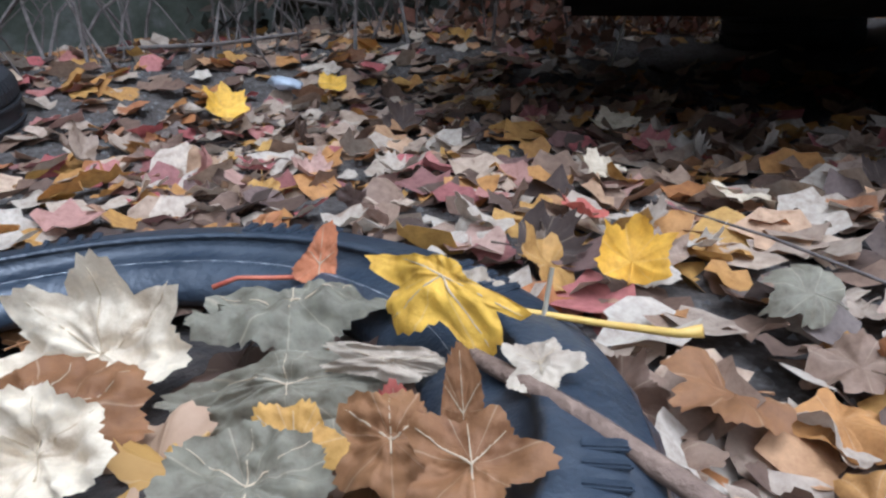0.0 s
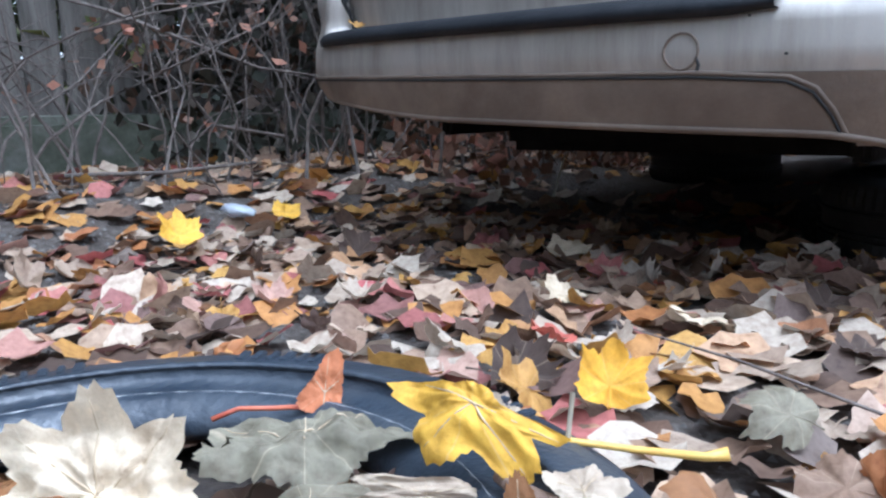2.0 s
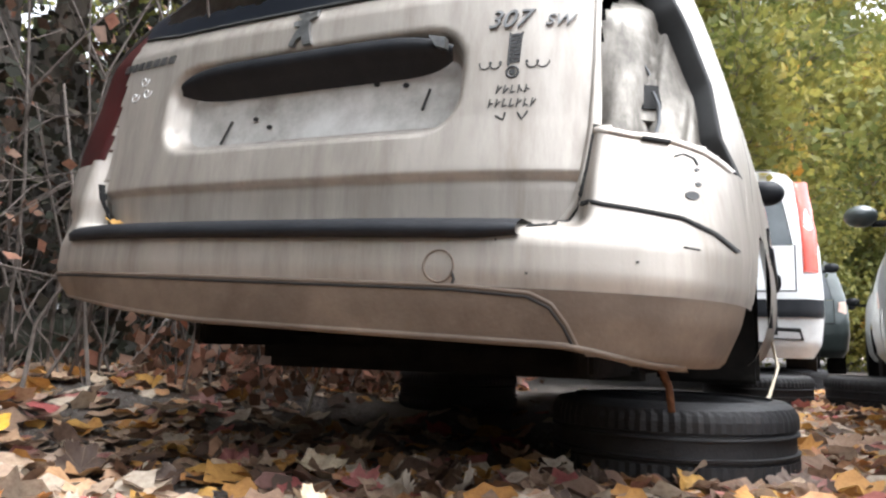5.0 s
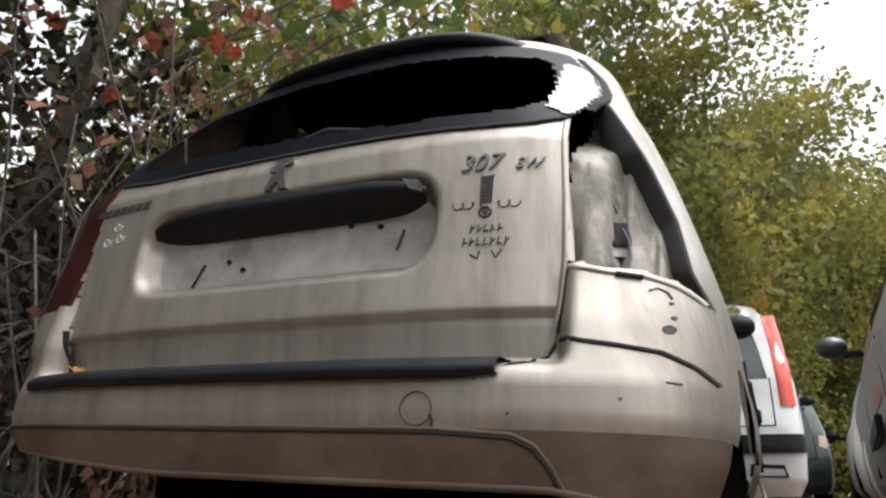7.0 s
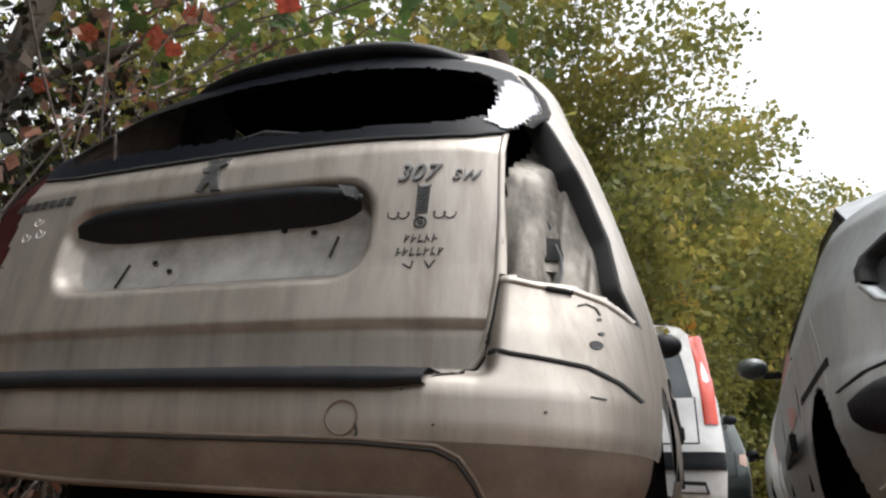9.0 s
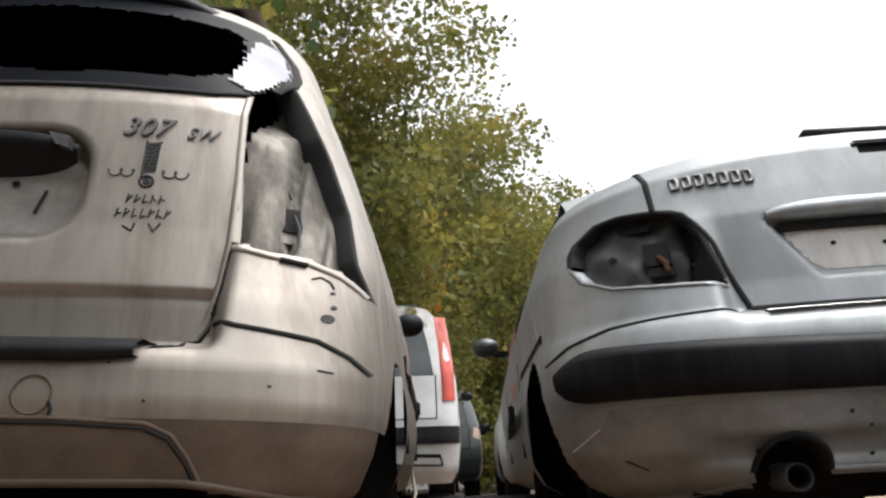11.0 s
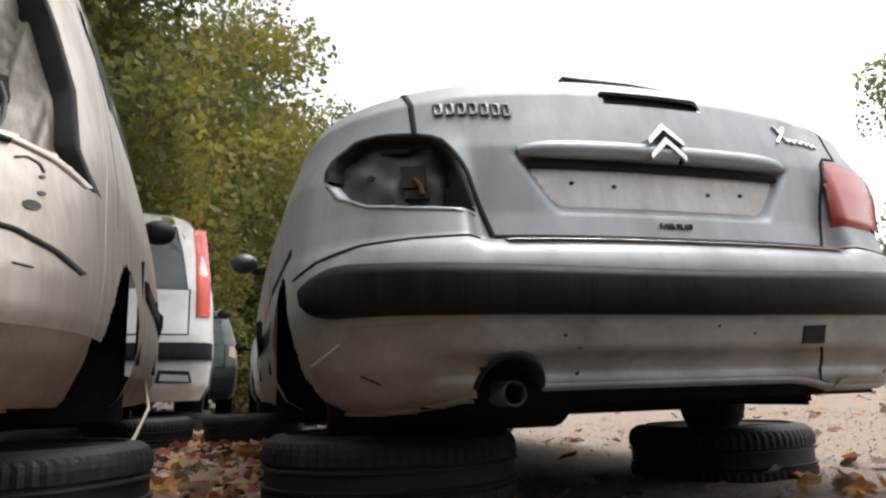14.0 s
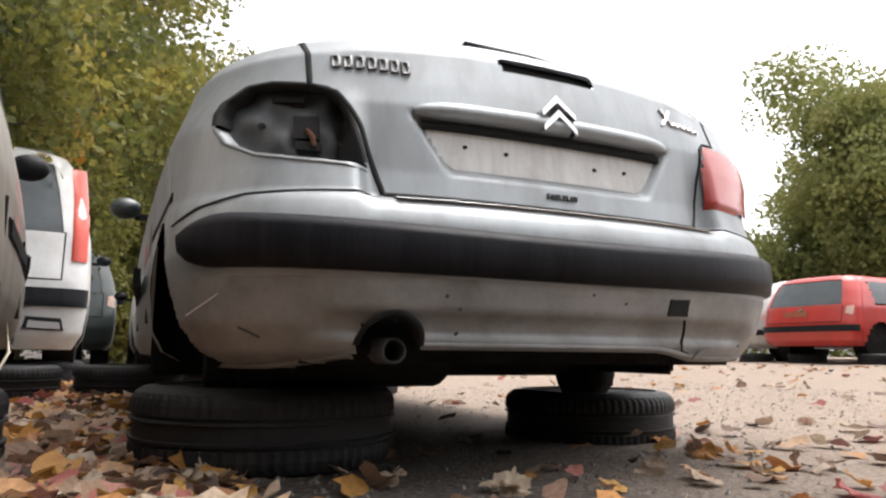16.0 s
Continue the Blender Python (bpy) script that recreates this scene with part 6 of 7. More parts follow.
    blade("small ochre leaf inside the tyre", (-0.278, 0.148, 0.162), rgt * 0.026, away * 0.014 + up * 0.024, oak, lambda a, b: -0.006 * b, LEAF_OCHRE, 17, 0.004)
    blade("small crimson leaf inside the tyre", (-0.248, 0.186, 0.163), rgt * 0.018, away * 0.010 + up * 0.026, point, lambda a, b: 0.008 * abs(a), LEAF_PINK, 18, 0.005)
    blade("rusty brown leaf standing upright", (-0.203, 0.191, 0.200), rgt * 0.014, up * 0.027 + away * 0.006 - rgt * 0.004, point, lambda a, b: 0.006 * a * a, LEAF_BROWN, 26, 0.003)
    blade("rust-brown leaf lying inside the tyre", (-0.180, 0.176, 0.196), rgt * 0.030, away * 0.020 + up * 0.016, oak, lambda a, b: 0.006 * a, LEAF_BROWN, 72, 0.006)
    blade("pale tan leaf on the tyre", (-0.212, 0.243, 0.198), rgt * 0.020, away * 0.016 + up * 0.008, oak, lambda a, b: 0.004 * a, LEAF_TAN, 23, 0.004)
    blade("pale tan leaf lying behind the yellow leaf", (-0.318, 0.292, 0.186), rgt * 0.018, away * 0.014 + up * 0.012, oak, lambda a, b: 0.004 * a, LEAF_TAN, 27, 0.004)
    for i in range(36):
        a, r = rnd.uniform(0, 6.28), 0.23 * math.sqrt(rnd.random())
        if i > 16:
            a = rnd.uniform(0.2, 1.9)
        hero_leaf("dead leaf inside the tyre", rnd.uniform(0.03, 0.055), pose(-0.351 + r * math.cos(a), 0.04 + r * math.sin(a), rnd.uniform(0.136, 0.150), rnd.gauss(0, 17), rnd.gauss(0, 17), rnd.uniform(0, 360)), rnd.choice((LEAF_BROWN, LEAF, LEAF_GREY, LEAF)), rnd.uniform(-0.5, 0.5), rnd.uniform(-0.4, 0.4), 40 + i, 0.6, 0.14)
    blade("dark leaf folded over the inner edge of the tyre", (-0.222, 0.168, 0.186), rgt * 0.030, away * 0.020 + up * 0.018, oak, lambda a, b: 0.008 * math.cos(3 * a), LEAF_BROWN, 74, 0.010)
    blade("grey-brown leaf lying in the tyre", (-0.262, 0.118, 0.168), rgt * 0.040, away * 0.026 + up * 0.014, lambda t: maple(t, 0.3, 30), lambda a, b: 0.008 * a * a, LEAF_GREY, 75, 0.012)
    # twig and straw
    new_stalk("twig", [(-0.262, 0.240, 0.188), (-0.244, 0.235, 0.190), (-0.215, 0.236, 0.190), (-0.175, 0.238, 0.187), (-0.10, 0.236, 0.182)], [0.0030, 0.0044, 0.0050, 0.0050, 0.0050], surface("brown_twig_bark", [(0.3, (0.10, 0.06, 0.04)), (0.7, (0.20, 0.13, 0.09))], 60, 0.8, 0, 0.5, 120), "dry brown twig lying across the tyre", 8)
    new_stalk("straw", [(-0.268, 0.308, 0.210), (-0.258, 0.288, 0.176)], 0.0016, STRAW, "short pale straw on the tyre")


def new_stalk(name, pts, radii, material, label, sides=6):
    return tagged(tube(name, pts, radii, material, None, sides), label, name.replace("_", " "))


leaves_on_tyre()


def ground_clutter():
    p = ESTATE_SHAPE.at(-0.60, 0.575, 0.03)
    hero_leaf("orange leaf caught on the bumper strip", 0.03, Matrix.Translation(p + Vector((0, 0.015, 0.012))) @ pose(0, 0, 0, 15, 8, 70), LEAF_OCHRE, 0.2, 0.2, 61, 0.5)
    hero_leaf("bright yellow leaf upright on the ground", 0.055, pose(-0.475, 0.645, 0.06, 55, 10, 40), LEAF_YELLOW, 0.2, 0.3, 31, 0.5)
    hero_leaf("crimson pink leaf on the ground", 0.05, pose(-0.64, 0.76, 0.05, 20, 15, 120), LEAF_PINK, 0.1, 0.2, 32, 0)
    hero_leaf("bright yellow leaf on the ground", 0.06, pose(-1.90, 1.07, 0.09, 30, 10, 60), LEAF_YELLOW, 0.1, 0.2, 33, 0)
    hero_leaf("ochre yellow leaf on the ground", 0.075, pose(-1.78, 0.70, 0.09, 40, 10, 80), LEAF_YELLOW, 0.2, 0.3, 34, 0)
    hero_leaf("cream leaf on the ground", 0.06, pose(-0.80, 0.98, 0.04, 15, 10, 80), LEAF_CREAM, 0.2, 0.1, 35, 0.6)
    hero_leaf("cream leaf on the ground", 0.07, pose(-1.05, 1.30, 0.04, 10, 10, 20), LEAF_CREAM, 0.1, 0.1, 36, 0.6)
    hero_leaf("cream leaf on the ground", 0.07, pose(-0.55, 0.99, 0.04, 15, -10, 200), LEAF_CREAM, 0.1, 0.1, 37, 0.6)
    hero_leaf("orange brown leaf on the ground", 0.065, pose(-0.26, 0.50, 0.05, 18, -10, 160), LEAF_BROWN, -0.1, 0.1, 38, 0.6)
    hero_leaf("dark curled leaf on the ground", 0.052, pose(-0.30, 0.70, 0.06, 25, -20, 100), LEAF_GREY, -0.5, 0.1, 39, 0.6)
    new_stalk("fallen_twig", [(-0.62, 0.86, 0.055), (-0.42, 0.84, 0.05), (-0.25, 0.82, 0.035), (-0.05, 0.86, 0.03)], [0.001, 0.002, 0.002, 0.0015], TWIG, "thin dark twig on the leaves")
    new_stalk("grass_stalk", [(-1.78, 2.15, 0.0), (-1.72, 2.13, 0.14), (-1.62, 2.08, 0.30), (-1.66, 2.05, 0.36)], [0.004, 0.0035, 0.003, 0.002], STRAW, "dry stalk leaning under the car")
    bm = bmesh.new()
    bmesh.ops.create_icosphere(bm, subdivisions=3, radius=1)
    for v in bm.verts:
        k = 1 + 0.35 * noise.noise(v.co * 2.3) + 0.2 * noise.noise(v.co * 6)
        v.co = Vector((v.co.x * 0.055 * k, v.co.y * 0.03 * k, v.co.z * 0.018 * k))
    ob = part("plastic_scrap", bm, FOIL, None, "crumpled grey plastic scrap among the leaves", True)
    ob.matrix_basis = pose(-2.02, 0.98, 0.10, 0, 10, 30)
    tagged(ob, "", "scrap")
    rnd = random.Random(17)
    bm = bmesh.new()
    for i in range(60):
        x, y = rnd.uniform(-1.35, -0.75), rnd.uniform(2.35, 2.7)
        box(bm, (rnd.uniform(0.02, 0.07), 0.03, rnd.uniform(0.01, 0.03)), (x, y, rnd.uniform(0.22, 0.30)), 0, Matrix.Rotation(rnd.uniform(-0.5, 0.5), 4, "Y"))
    part("torn_lining", bm, RUST, ESTATE, "torn rusty lining hanging under the floor")


ground_clutter()


# ---- fence, wall and thicket ----
def build_fence():
    rnd = random.Random(6)
    fence = thing("board_fence", "old dark weathered board fence behind the brambles", "fence")
    for i in range(30):
        y = -1.6 + i * 0.165
        bm = bmesh.new()
        h = rnd.uniform(1.5, 1.75)
        box(bm, (0.03, rnd.uniform(0.14, 0.17), h), (-3.45 + rnd.uniform(-0.02, 0.02), y, 0.15 + h / 2), 0.006, Matrix.Rotation(rnd.uniform(-0.03, 0.03), 4, "X"))
        part("board", bm, OLDWOOD, fence)
    for zr in (0.6, 1.4):
        bm = bmesh.new()
        box(bm, (0.05, 5.0, 0.09), (-3.50, 0.8, zr), 0.008)
        part("rail", bm, OLDWOOD, fence)
    for y in (-1.4, 0.2, 1.8, 3.2):
        bm = bmesh.new()
        box(bm, (0.11, 0.11, 1.9), (-3.36, y, 0.95), 0.015)
        part("post", bm, OLDWOOD, fence)
    bm = bmesh.new()
    box(bm, (0.22, 6.0, 0.28), (-3.2, 1.2, 0.26), 0.03)
    bmesh.ops.subdivide_edges(bm, edges=bm.edges, cuts=6, use_grid_fill=True)
    for v in bm.verts:
        v.co += Vector((1, 1, 1)) * 0.02 * noise.noise(v.co * 4)
    ob = part("low_wall", bm, MOSSWALL, None, "low crumbling concrete edge grown over with moss")
    tagged(ob, "", "wall", kind="structure")


build_fence()


def leaf_cloud(centres, spread, per, size, rnd, droop=0.3, flat=0.7):
    """Vertices and faces of many folded leaves in clumps."""
    N = len(centres) * per
    g = np.random.RandomState(rnd.randrange(10 ** 6))
    c = np.repeat(np.array(centres, float), per, 0)
    sp = np.repeat(np.array(spread if hasattr(spread, "__len__") else [spread] * len(centres), float), per)
    off = g.normal(0, 1, (N, 3))
    off /= np.maximum(1, np.linalg.norm(off, axis=1, keepdims=True) / 1.6)
    p = c + off * sp[:, None] * np.array([1, 1, flat])
    d = g.normal(0, 1, (N, 3))
    d[:, 2] -= droop
    d /= np.linalg.norm(d, axis=1, keepdims=True)
    u = np.cross(d, g.normal(0, 1, (N, 3)))
    u /= np.linalg.norm(u, axis=1, keepdims=True)
    w = np.cross(d, u)
    s = (size * g.uniform(0.6, 1.3, N))[:, None]
    base, tip = p, p + d * s
    mid = p + d * s * 0.5 + w * s * 0.08
    l, r = mid + u * s * 0.36, mid - u * s * 0.36
    V = np.stack([base, l, tip, r], 1).reshape(-1, 3)
    F = np.arange(N * 4).reshape(N, 4)
    return V, F


def cloud_object(name, V, F, material, parent, label=""):
    me = bpy.data.meshes.new(name)
    me.vertices.add(len(V))
    me.vertices.foreach_set("co", np.asarray(V, np.float32).ravel())
    me.loops.add(F.size)
    me.loops.foreach_set("vertex_index", F.astype(np.int32).ravel())
    me.polygons.add(len(F))
    me.polygons.foreach_set("loop_start", np.arange(0, F.size, 4, dtype=np.int32))
    me.update(calc_edges=True)
    me.materials.append(material)
    ob = new(name, me)
    if parent:
        ob.parent = parent
    return tagged(ob, label) if label else ob


def grow(start, direction, length, radius, rnd, levels, out, tips, bend=0.25):
    """Branches as tubes; tips collects where leaves go."""
    k = 6
    pts, rad = [Vector(start)], [radius]
    d = Vector(direction).normalized()
    for i in range(k):
        d = (d + Vector((rnd.gauss(0, bend), rnd.gauss(0, bend), rnd.gauss(0.03, bend * 0.7))) * 0.5).normalized()
        pts.append(pts[-1] + d * length / k)
        rad.append(radius * (1 - 0.75 * (i + 1) / k))
    out.append((pts, rad))
    if levels == 0:
        tips.extend(pts[2:])
        return
    for i in range(2, k + 1):
        for _ in range(2):
            dd = (d + Vector((rnd.gauss(0, 0.8), rnd.gauss(0, 0.8), rnd.gauss(0.15, 0.5)))).normalized()
            grow(pts[i], dd, length * rnd.uniform(0.40, 0.62), rad[i] * 0.6, rnd, levels - 1, out, tips, bend)
    tips.extend(pts[4:])


def tree(name, label, at, height, crown_r, seed, material, leaf=0.10, per=40, trunk_h=0.35, levels=2, spread=0.35, group="", lean=(0, 0), low=0.0, category="tree"):
    rnd = random.Random(seed)
    ob = thing(name, label, category, group=group)
    out, tips = [], []
    base = Vector(at)
    th = height * trunk_h
    r0 = 0.035 * height * 0.55
    top = base + Vector((lean[0] * th, lean[1] * th, th))
    pts = [base - Vector((0, 0, 0.1)), base + Vector((0.03, 0.02, th * 0.4)), top]
    out.append((pts, [r0 * 1.3, r0, r0 * 0.75]))
    limbs = 9
    for i in range(limbs):
        a = 2 * math.pi * i / limbs + rnd.uniform(-0.3, 0.3)
        e = rnd.uniform(0.15, 1.3)
        v = Vector((math.cos(a) * math.cos(e), math.sin(a) * math.cos(e), math.sin(e)))
        L = crown_r * (1 - e / 1.57) + (height - th) * (e / 1.57)
        s0 = base.lerp(top, rnd.uniform(max(0.25, low), 1.0)) if low else top.lerp(base, rnd.uniform(0, 0.25))
        grow(s0, v, L * 0.72, r0 * 0.45, rnd, levels, out, tips)
    vs, fs = [], []
    for p, r in out:
        if r[0] < 0.006:
            r = [max(x, 0.004) for x in r]
        a, f = tube_data(p, r, 5)
        b = len(vs)
        vs += a
        fs += [tuple(b + i for i in q) for q in f]
    mesh_object("trunk", vs, fs, BARK, ob, "", True)
    rnd.shuffle(tips)
    tips = tips[:780]
    V, F = leaf_cloud([tuple(t) for t in tips], spread, int(per * 1.9), leaf * 0.70, rnd)
    cloud_object("crown", V, F, material, ob)
    return ob


def build_trees():
    zg = ground_height
    tree("hedge_tree", "green maple tree turning yellow and orange behind the cars", (-3.1, 7.4, 0), 7.2, 3.0, 1, CROWN, 0.13, 46, 0.30, group="trees along the yard", low=0.5, spread=0.30)
    tree("hedge_tree", "tall green maple turning yellow along the fence line", (-2.6, 11.5, 0), 8.6, 3.4, 2, CROWN, 0.15, 46, 0.22, group="trees along the yard", low=0.3, spread=0.36)
    tree("hedge_tree", "tall leafy tree turning yellow along the fence line", (-1.6, 16.5, 0), 9.8, 3.6, 3, CROWN, 0.18, 46, 0.22, group="trees along the yard", low=0.3, spread=0.42)
    tree("hedge_tree", "leafy tree turning yellow at the end of the row", (0.2, 22.5, 0), 11.0, 3.6, 4, CROWN, 0.2, 46, 0.22, group="trees along the yard", low=0.3, spread=0.46)
    tree("hedge_tree", "leafy maple behind the estate car", (-4.9, 5.6, 0), 6.0, 2.6, 5, CROWN, 0.13, 20, 0.25, group="trees along the yard", low=0.3, spread=0.4)
    tree("shrub", "dense green bush under the trees", (-1.4, 13.5, 0), 3.4, 2.2, 6, CROWN, 0.12, 40, 0.15, group="bushes along the yard", low=0.2, spread=0.35, category="bush")
    tree("shrub", "dense green bush under the trees", (0.4, 17.5, 0), 3.8, 2.4, 7, CROWN, 0.14, 40, 0.15, group="bushes along the yard", low=0.2, spread=0.4, category="bush")
    tree("conifer", "dark evergreen tree beyond the row of cars", (3.1, 25.0, 0), 9.0, 2.2, 8, CROWN_DARK, 0.2, 46, 0.12, low=0.1, spread=0.55)
    tree("plane_tree", "broad plane tree turning yellow-green across the yard", (23.8, 15.8, 0.3), 10.4, 4.9, 9, CROWN_FAR, 0.26, 88, 0.22, low=0.3, spread=0.62)
    tree("plane_tree", "broad plane tree turning yellow-green across the yard", (28.5, 13.0, 0.3), 10.5, 5.0, 10, CROWN_FAR, 0.24, 80, 0.22, low=0.3, spread=0.55)
    # Only hanging foliage shows; the unseen crown above is added to shade the estate.
    tree("hedge_tree", "leafy maple reaching over the fence and the car", (-4.0, 1.5, 0.2), 7.2, 3.1, 12, CROWN, 0.14, 13, 0.44, group="trees along the yard", low=0.55, spread=0.34)
    rnd = random.Random(33)
    c = [(rnd.uniform(14, 34), rnd.uniform(11, 27), 0) for _ in range(260)]
    c = [(x, 27 - 0.45 * (x - 14) + rnd.uniform(-1, 1) - 4, rnd.uniform(0.2, 4.4)) for x, y, _ in c]
    V, F = leaf_cloud(c, 0.8, 45, 0.3, rnd)
    tagged(cloud_object("far_bushes", V, F, CROWN_FAR, None), "long belt of bushes closing the yard", "bushes", kind="stuff")
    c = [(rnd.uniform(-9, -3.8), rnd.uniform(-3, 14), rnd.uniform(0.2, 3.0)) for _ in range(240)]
    # Taller clumps added to the west and south-west, mostly unseen, to block sky light.
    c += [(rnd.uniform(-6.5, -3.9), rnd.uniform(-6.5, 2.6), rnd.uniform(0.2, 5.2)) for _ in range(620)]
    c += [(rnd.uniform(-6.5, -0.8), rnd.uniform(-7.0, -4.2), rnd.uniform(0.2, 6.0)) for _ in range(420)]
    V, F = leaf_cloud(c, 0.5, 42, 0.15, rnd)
    tagged(cloud_object("hedge", V, F, CROWN_SHADE, None), "dense hedge behind the fence, extended unseen to block sky light", "hedge", kind="stuff")


build_trees()


def build_thicket():
    """Brambles and dry stems by the fence, the leaning trunk, and the vine with red leaves over the estate car."""
    rnd = random.Random(23)
    bush = thing("bramble_thicket", "tangle of bare brown bramble stems with a few dry leaves", "bramble")
    tips = []
    for i in range(120):
        x, y = rnd.uniform(-3.3, -2.25), rnd.uniform(-0.9, 2.3)
        if x > -2.75 and y > 1.9:
            continue
        p = Vector((x, y, ground_height(x, y) - 0.02))
        d = Vector((rnd.gauss(0.05, 0.25), rnd.gauss(0, 0.3), 1)).normalized()
        pts = [p.copy()]
        L = rnd.uniform(0.5, 2.2)
        for k in range(9):
            d = (d + Vector((rnd.gauss(0, 0.26), rnd.gauss(0, 0.26), rnd.gauss(0, 0.14)))).normalized()
            pts.append(pts[-1] + d * L / 9)
        r = rnd.uniform(0.002, 0.007)
        tube("stem", pts, [r * (1 - 0.07 * k) for k in range(10)], TWIG, bush, 5)
        tips += [tuple(q) for q in pts[3:]]
        for k in range(3, 8, 2):
            dd = Vector((rnd.gauss(0, 1), rnd.gauss(0, 1), rnd.gauss(0.3, 0.6))).normalized()
            q = [pts[k], pts[k] + dd * 0.14, pts[k] + dd * 0.26 + Vector((0, 0, rnd.gauss(0, 0.05)))]
            tube("shoot", q, [r * 0.5, r * 0.4, r * 0.25], TWIG, bush, 4)
    sel = rnd.sample(tips, 110)
    V, F = leaf_cloud(sel, 0.06, 4, 0.05, rnd)
    tagged(cloud_object("dry_leaf", V, F, VINE_DRY, bush, "shrivelled brown and pink leaves"), kind="stuff")
    # long arching shoots near the camera side
    for pts in ([(-2.35, 1.42, 0.10), (-2.33, 1.44, 0.35), (-2.25, 1.55, 0.62), (-2.23, 1.58, 0.95)], [(-2.28, 1.62, 0.10), (-2.32, 1.60, 0.42), (-2.36, 1.55, 0.8), (-2.4, 1.5, 1.2)], [(-2.6, 0.9, 0.15), (-2.5, 1.15, 0.35), (-2.35, 1.35, 0.30)], [(-2.7, 0.7, 0.2), (-2.45, 0.95, 0.20), (-2.3, 1.2, 0.22)], [(-2.9, 0.4, 0.9), (-2.7, 0.9, 0.75), (-2.5, 1.35, 0.55), (-2.4, 1.7, 0.50)]):
        tube("shoot", pts, [0.008, 0.007, 0.006, 0.004][:len(pts)], TWIG, bush, 6)
    # dark dense stems beside the estate car's flank
    ivy = thing("climbing_vine", "vine with green and red autumn leaves hanging over the car", "vine")
    tips = []
    for i in range(110):
        x, y = rnd.uniform(-3.1, -2.05), rnd.uniform(1.6, 4.2)
        if x > -2.35 and rnd.random() < 0.5:
            x -= 0.4
        pts = [Vector((x, y, 0))]
        d = Vector((rnd.gauss(0, 0.15), rnd.gauss(0, 0.2), 1)).normalized()
        L = rnd.uniform(1.2, 3.2)
        for k in range(9):
            d = (d + Vector((rnd.gauss(0.01, 0.13), rnd.gauss(0, 0.13), 0))).normalized()
            pts.append(pts[-1] + d * L / 9)
        r = rnd.uniform(0.003, 0.009)
        tube("stem", pts, [r * (1 - 0.06 * k) for k in range(10)], TWIG, ivy, 4)
        tips += [tuple(q) for q in pts[5:] if q.z > 1.3]
    V, F = leaf_cloud(rnd.sample(tips, min(220, len(tips))), 0.12, 5, 0.07, rnd)
    cloud_object("dry_foliage", V, F, VINE_DRY, ivy, "dark red-brown dry leaves")
    c = []
    for i in range(84):
        x = rnd.uniform(-3.2, -0.6)
        c.append((x, 2.3 + rnd.uniform(-0.3, 1.4), 2.25 + 0.20 * (-1.0 - x) + rnd.uniform(-0.12, 0.8)))
    V, F = leaf_cloud(c, 0.15, 7, 0.11, rnd, droop=0.8)
    cloud_object("foliage", V, F, VINE_GREEN, ivy, "hanging green and yellowing leaves")
    green = [leaf_mesh("leaf", 1.0, rnd.uniform(-0.2, 0.4), rnd.uniform(0.0, 0.4), 90 + k, VINE_LEAF, 0.6, 0.08) for k in range(3)]
    red = [leaf_mesh("leaf", 1.0, rnd.uniform(-0.2, 0.4), rnd.uniform(0.0, 0.4), 95 + k, VINE_RED, 0.6, 0.08) for k in range(3)]
    spots = [(-3.2, 2.9), (-2.78, 2.5), (-2.66, 2.46), (-2.36, 2.38), (-2.28, 2.33), (-2.16, 2.22), (-2.15, 2.45), (-1.51, 2.23), (-1.45, 2.35), (-3.45, 2.78), (-3.12, 2.30), (-2.83, 2.14), (-3.4, 2.2), (-1.2, 2.40)]
    for x, q in spots + [(rnd.uniform(-3.4, -0.7), 0) for _ in range(80)]:
        y = 2.1 + rnd.uniform(-0.08, 0.08) if q else 2.15 + rnd.uniform(-0.15, 0.8)
        lf = new("leaf", rnd.choice(red if q else green))
        lf.parent = ivy
        q = q or 2.08 + 0.17 * (-0.8 - x) + rnd.uniform(0.0, 0.75)
        lf.matrix_basis = pose(x, y, q, rnd.gauss(75, 25), rnd.gauss(0, 22), rnd.gauss(180, 50)) @ Matrix.Scale(rnd.uniform(0.055, 0.085), 4)
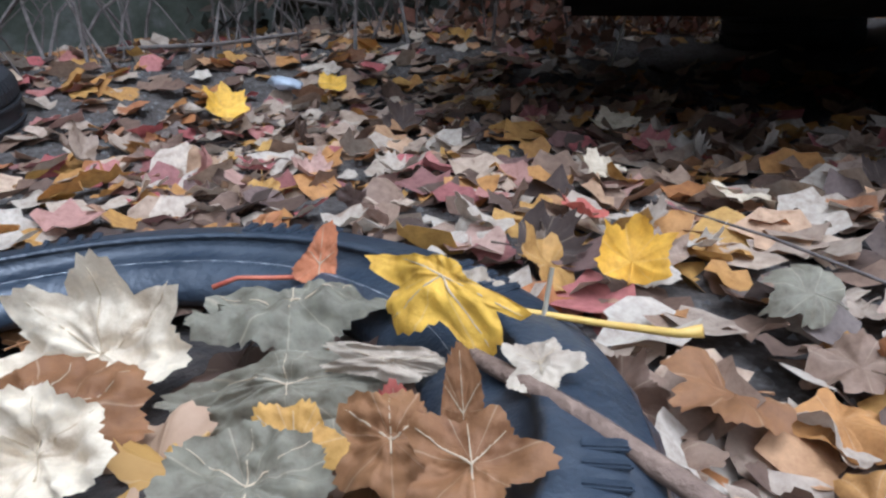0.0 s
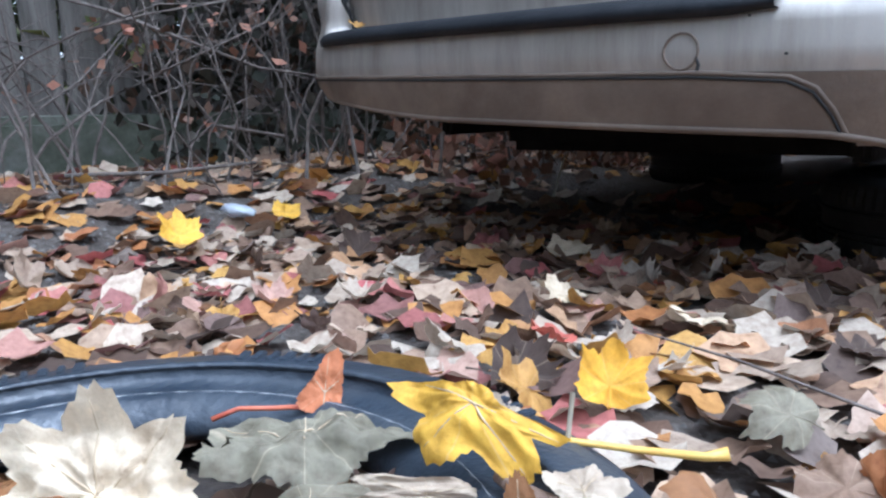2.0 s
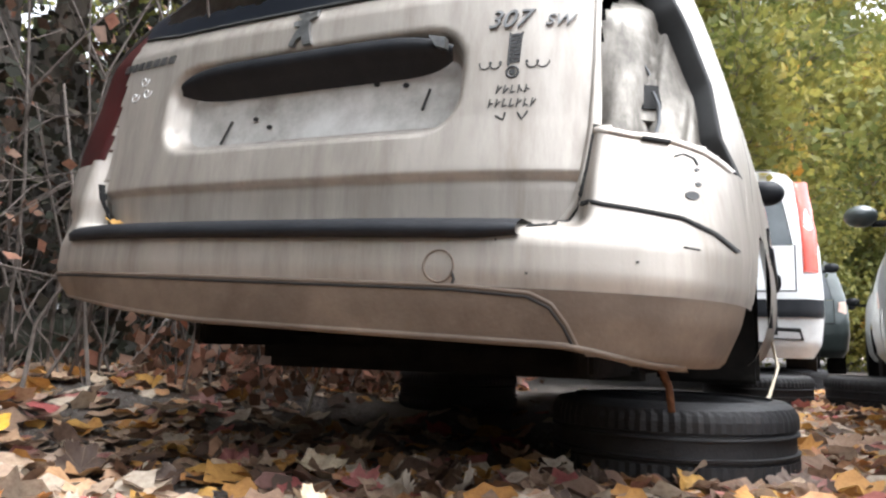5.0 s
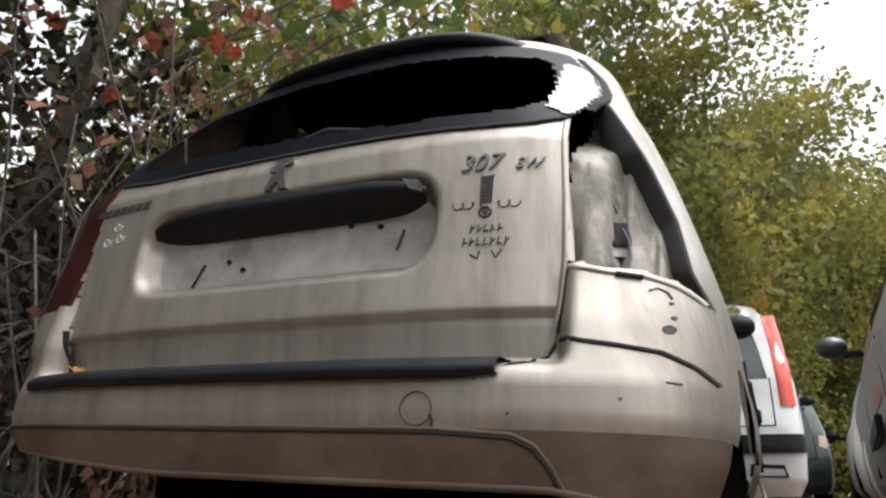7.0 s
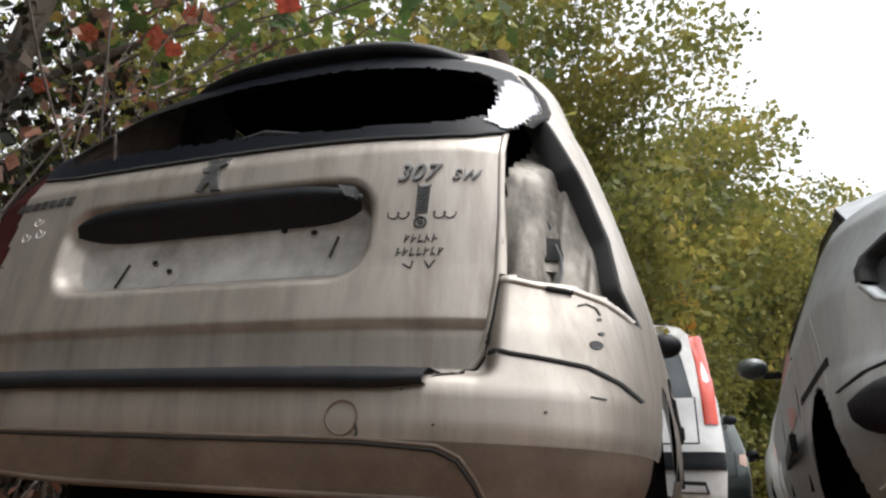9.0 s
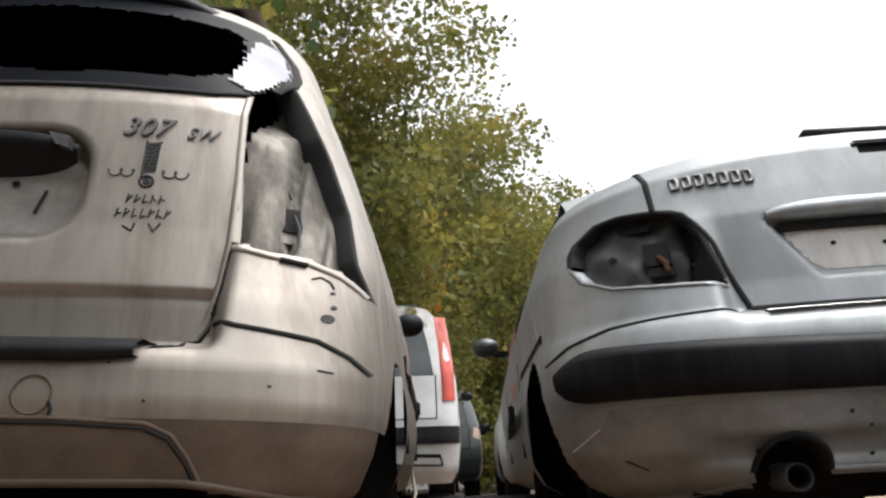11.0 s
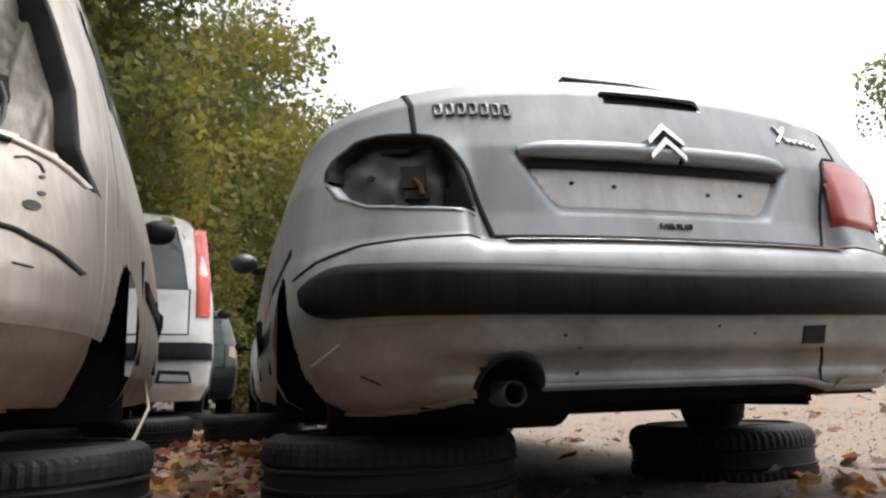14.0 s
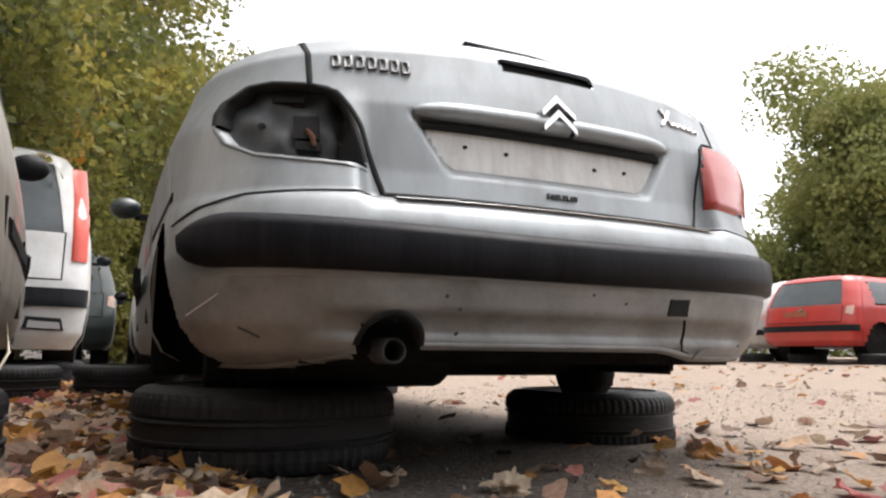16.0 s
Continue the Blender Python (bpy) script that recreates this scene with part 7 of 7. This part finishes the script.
    # dense ivy and dead growth closing the car's flank, coloured dark to deepen its shade
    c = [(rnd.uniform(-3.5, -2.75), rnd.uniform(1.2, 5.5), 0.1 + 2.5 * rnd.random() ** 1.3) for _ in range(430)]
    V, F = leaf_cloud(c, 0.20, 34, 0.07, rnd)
    tagged(cloud_object("ivy_growth", V, F, IVY_DARK, None), "dense ivy and dead leaves behind the stems, coloured dark for shade", "ivy", kind="stuff")
    for k in range(16):
        x = rnd.uniform(-3.2, -1.6)
        a = Vector((x, rnd.uniform(2.2, 3.4), rnd.uniform(2.0, 2.8)))
        pts = [a, a + Vector((0.4, -0.05, 0.1)), a + Vector((0.8, -0.1, 0.05)), a + Vector((1.15, -0.12, -0.15))]
        tube("tendril", [p + Vector((0, 0, rnd.gauss(0, 0.05))) for p in pts], [0.008, 0.006, 0.004, 0.003], TWIG, ivy, 5)
    # Low leaf mass added here to keep side light from under the estate.
    c = [(rnd.uniform(-2.75, -2.05), rnd.uniform(2.0, 5.4), rnd.uniform(0.05, 0.6)) for _ in range(150)]
    V, F = leaf_cloud(c, 0.16, 26, 0.07, rnd)
    tagged(cloud_object("undergrowth", V, F, VINE_DRY, None), "dry undergrowth added beside the car to block light beneath", "undergrowth", kind="stuff")
    trunk = thing("leaning_trunk", "grey leaning tree trunk beside the car", "tree")
    pts = [(-3.75, 2.1, 0.0), (-3.62, 2.1, 0.9), (-3.42, 2.1, 1.7), (-3.22, 2.1, 2.15), (-3.12, 2.1, 2.5), (-3.0, 2.1, 3.0), (-2.85, 2.15, 4.0)]
    tube("trunk", pts, [0.085, 0.08, 0.075, 0.07, 0.066, 0.062, 0.05], BARK, trunk, 12)
    tube("limb", [(-3.3, 2.1, 2.0), (-2.95, 2.15, 2.3), (-2.5, 2.3, 2.5), (-2.0, 2.4, 2.7)], [0.03, 0.025, 0.018, 0.01], BARK, trunk, 8)


build_thicket()


def light_blocking_wall():
    # Added wall behind the camera, out of view; it cuts fill and reflections.
    bm = bmesh.new()
    box(bm, (24, 0.3, 3.2), (2, -5.5, 1.6), 0.02)
    tagged(part("unseen_south_wall", bm, MOSSWALL, None, "plain unseen wall added to dim light on the car rears"), "", "wall", kind="structure")


light_blocking_wall()
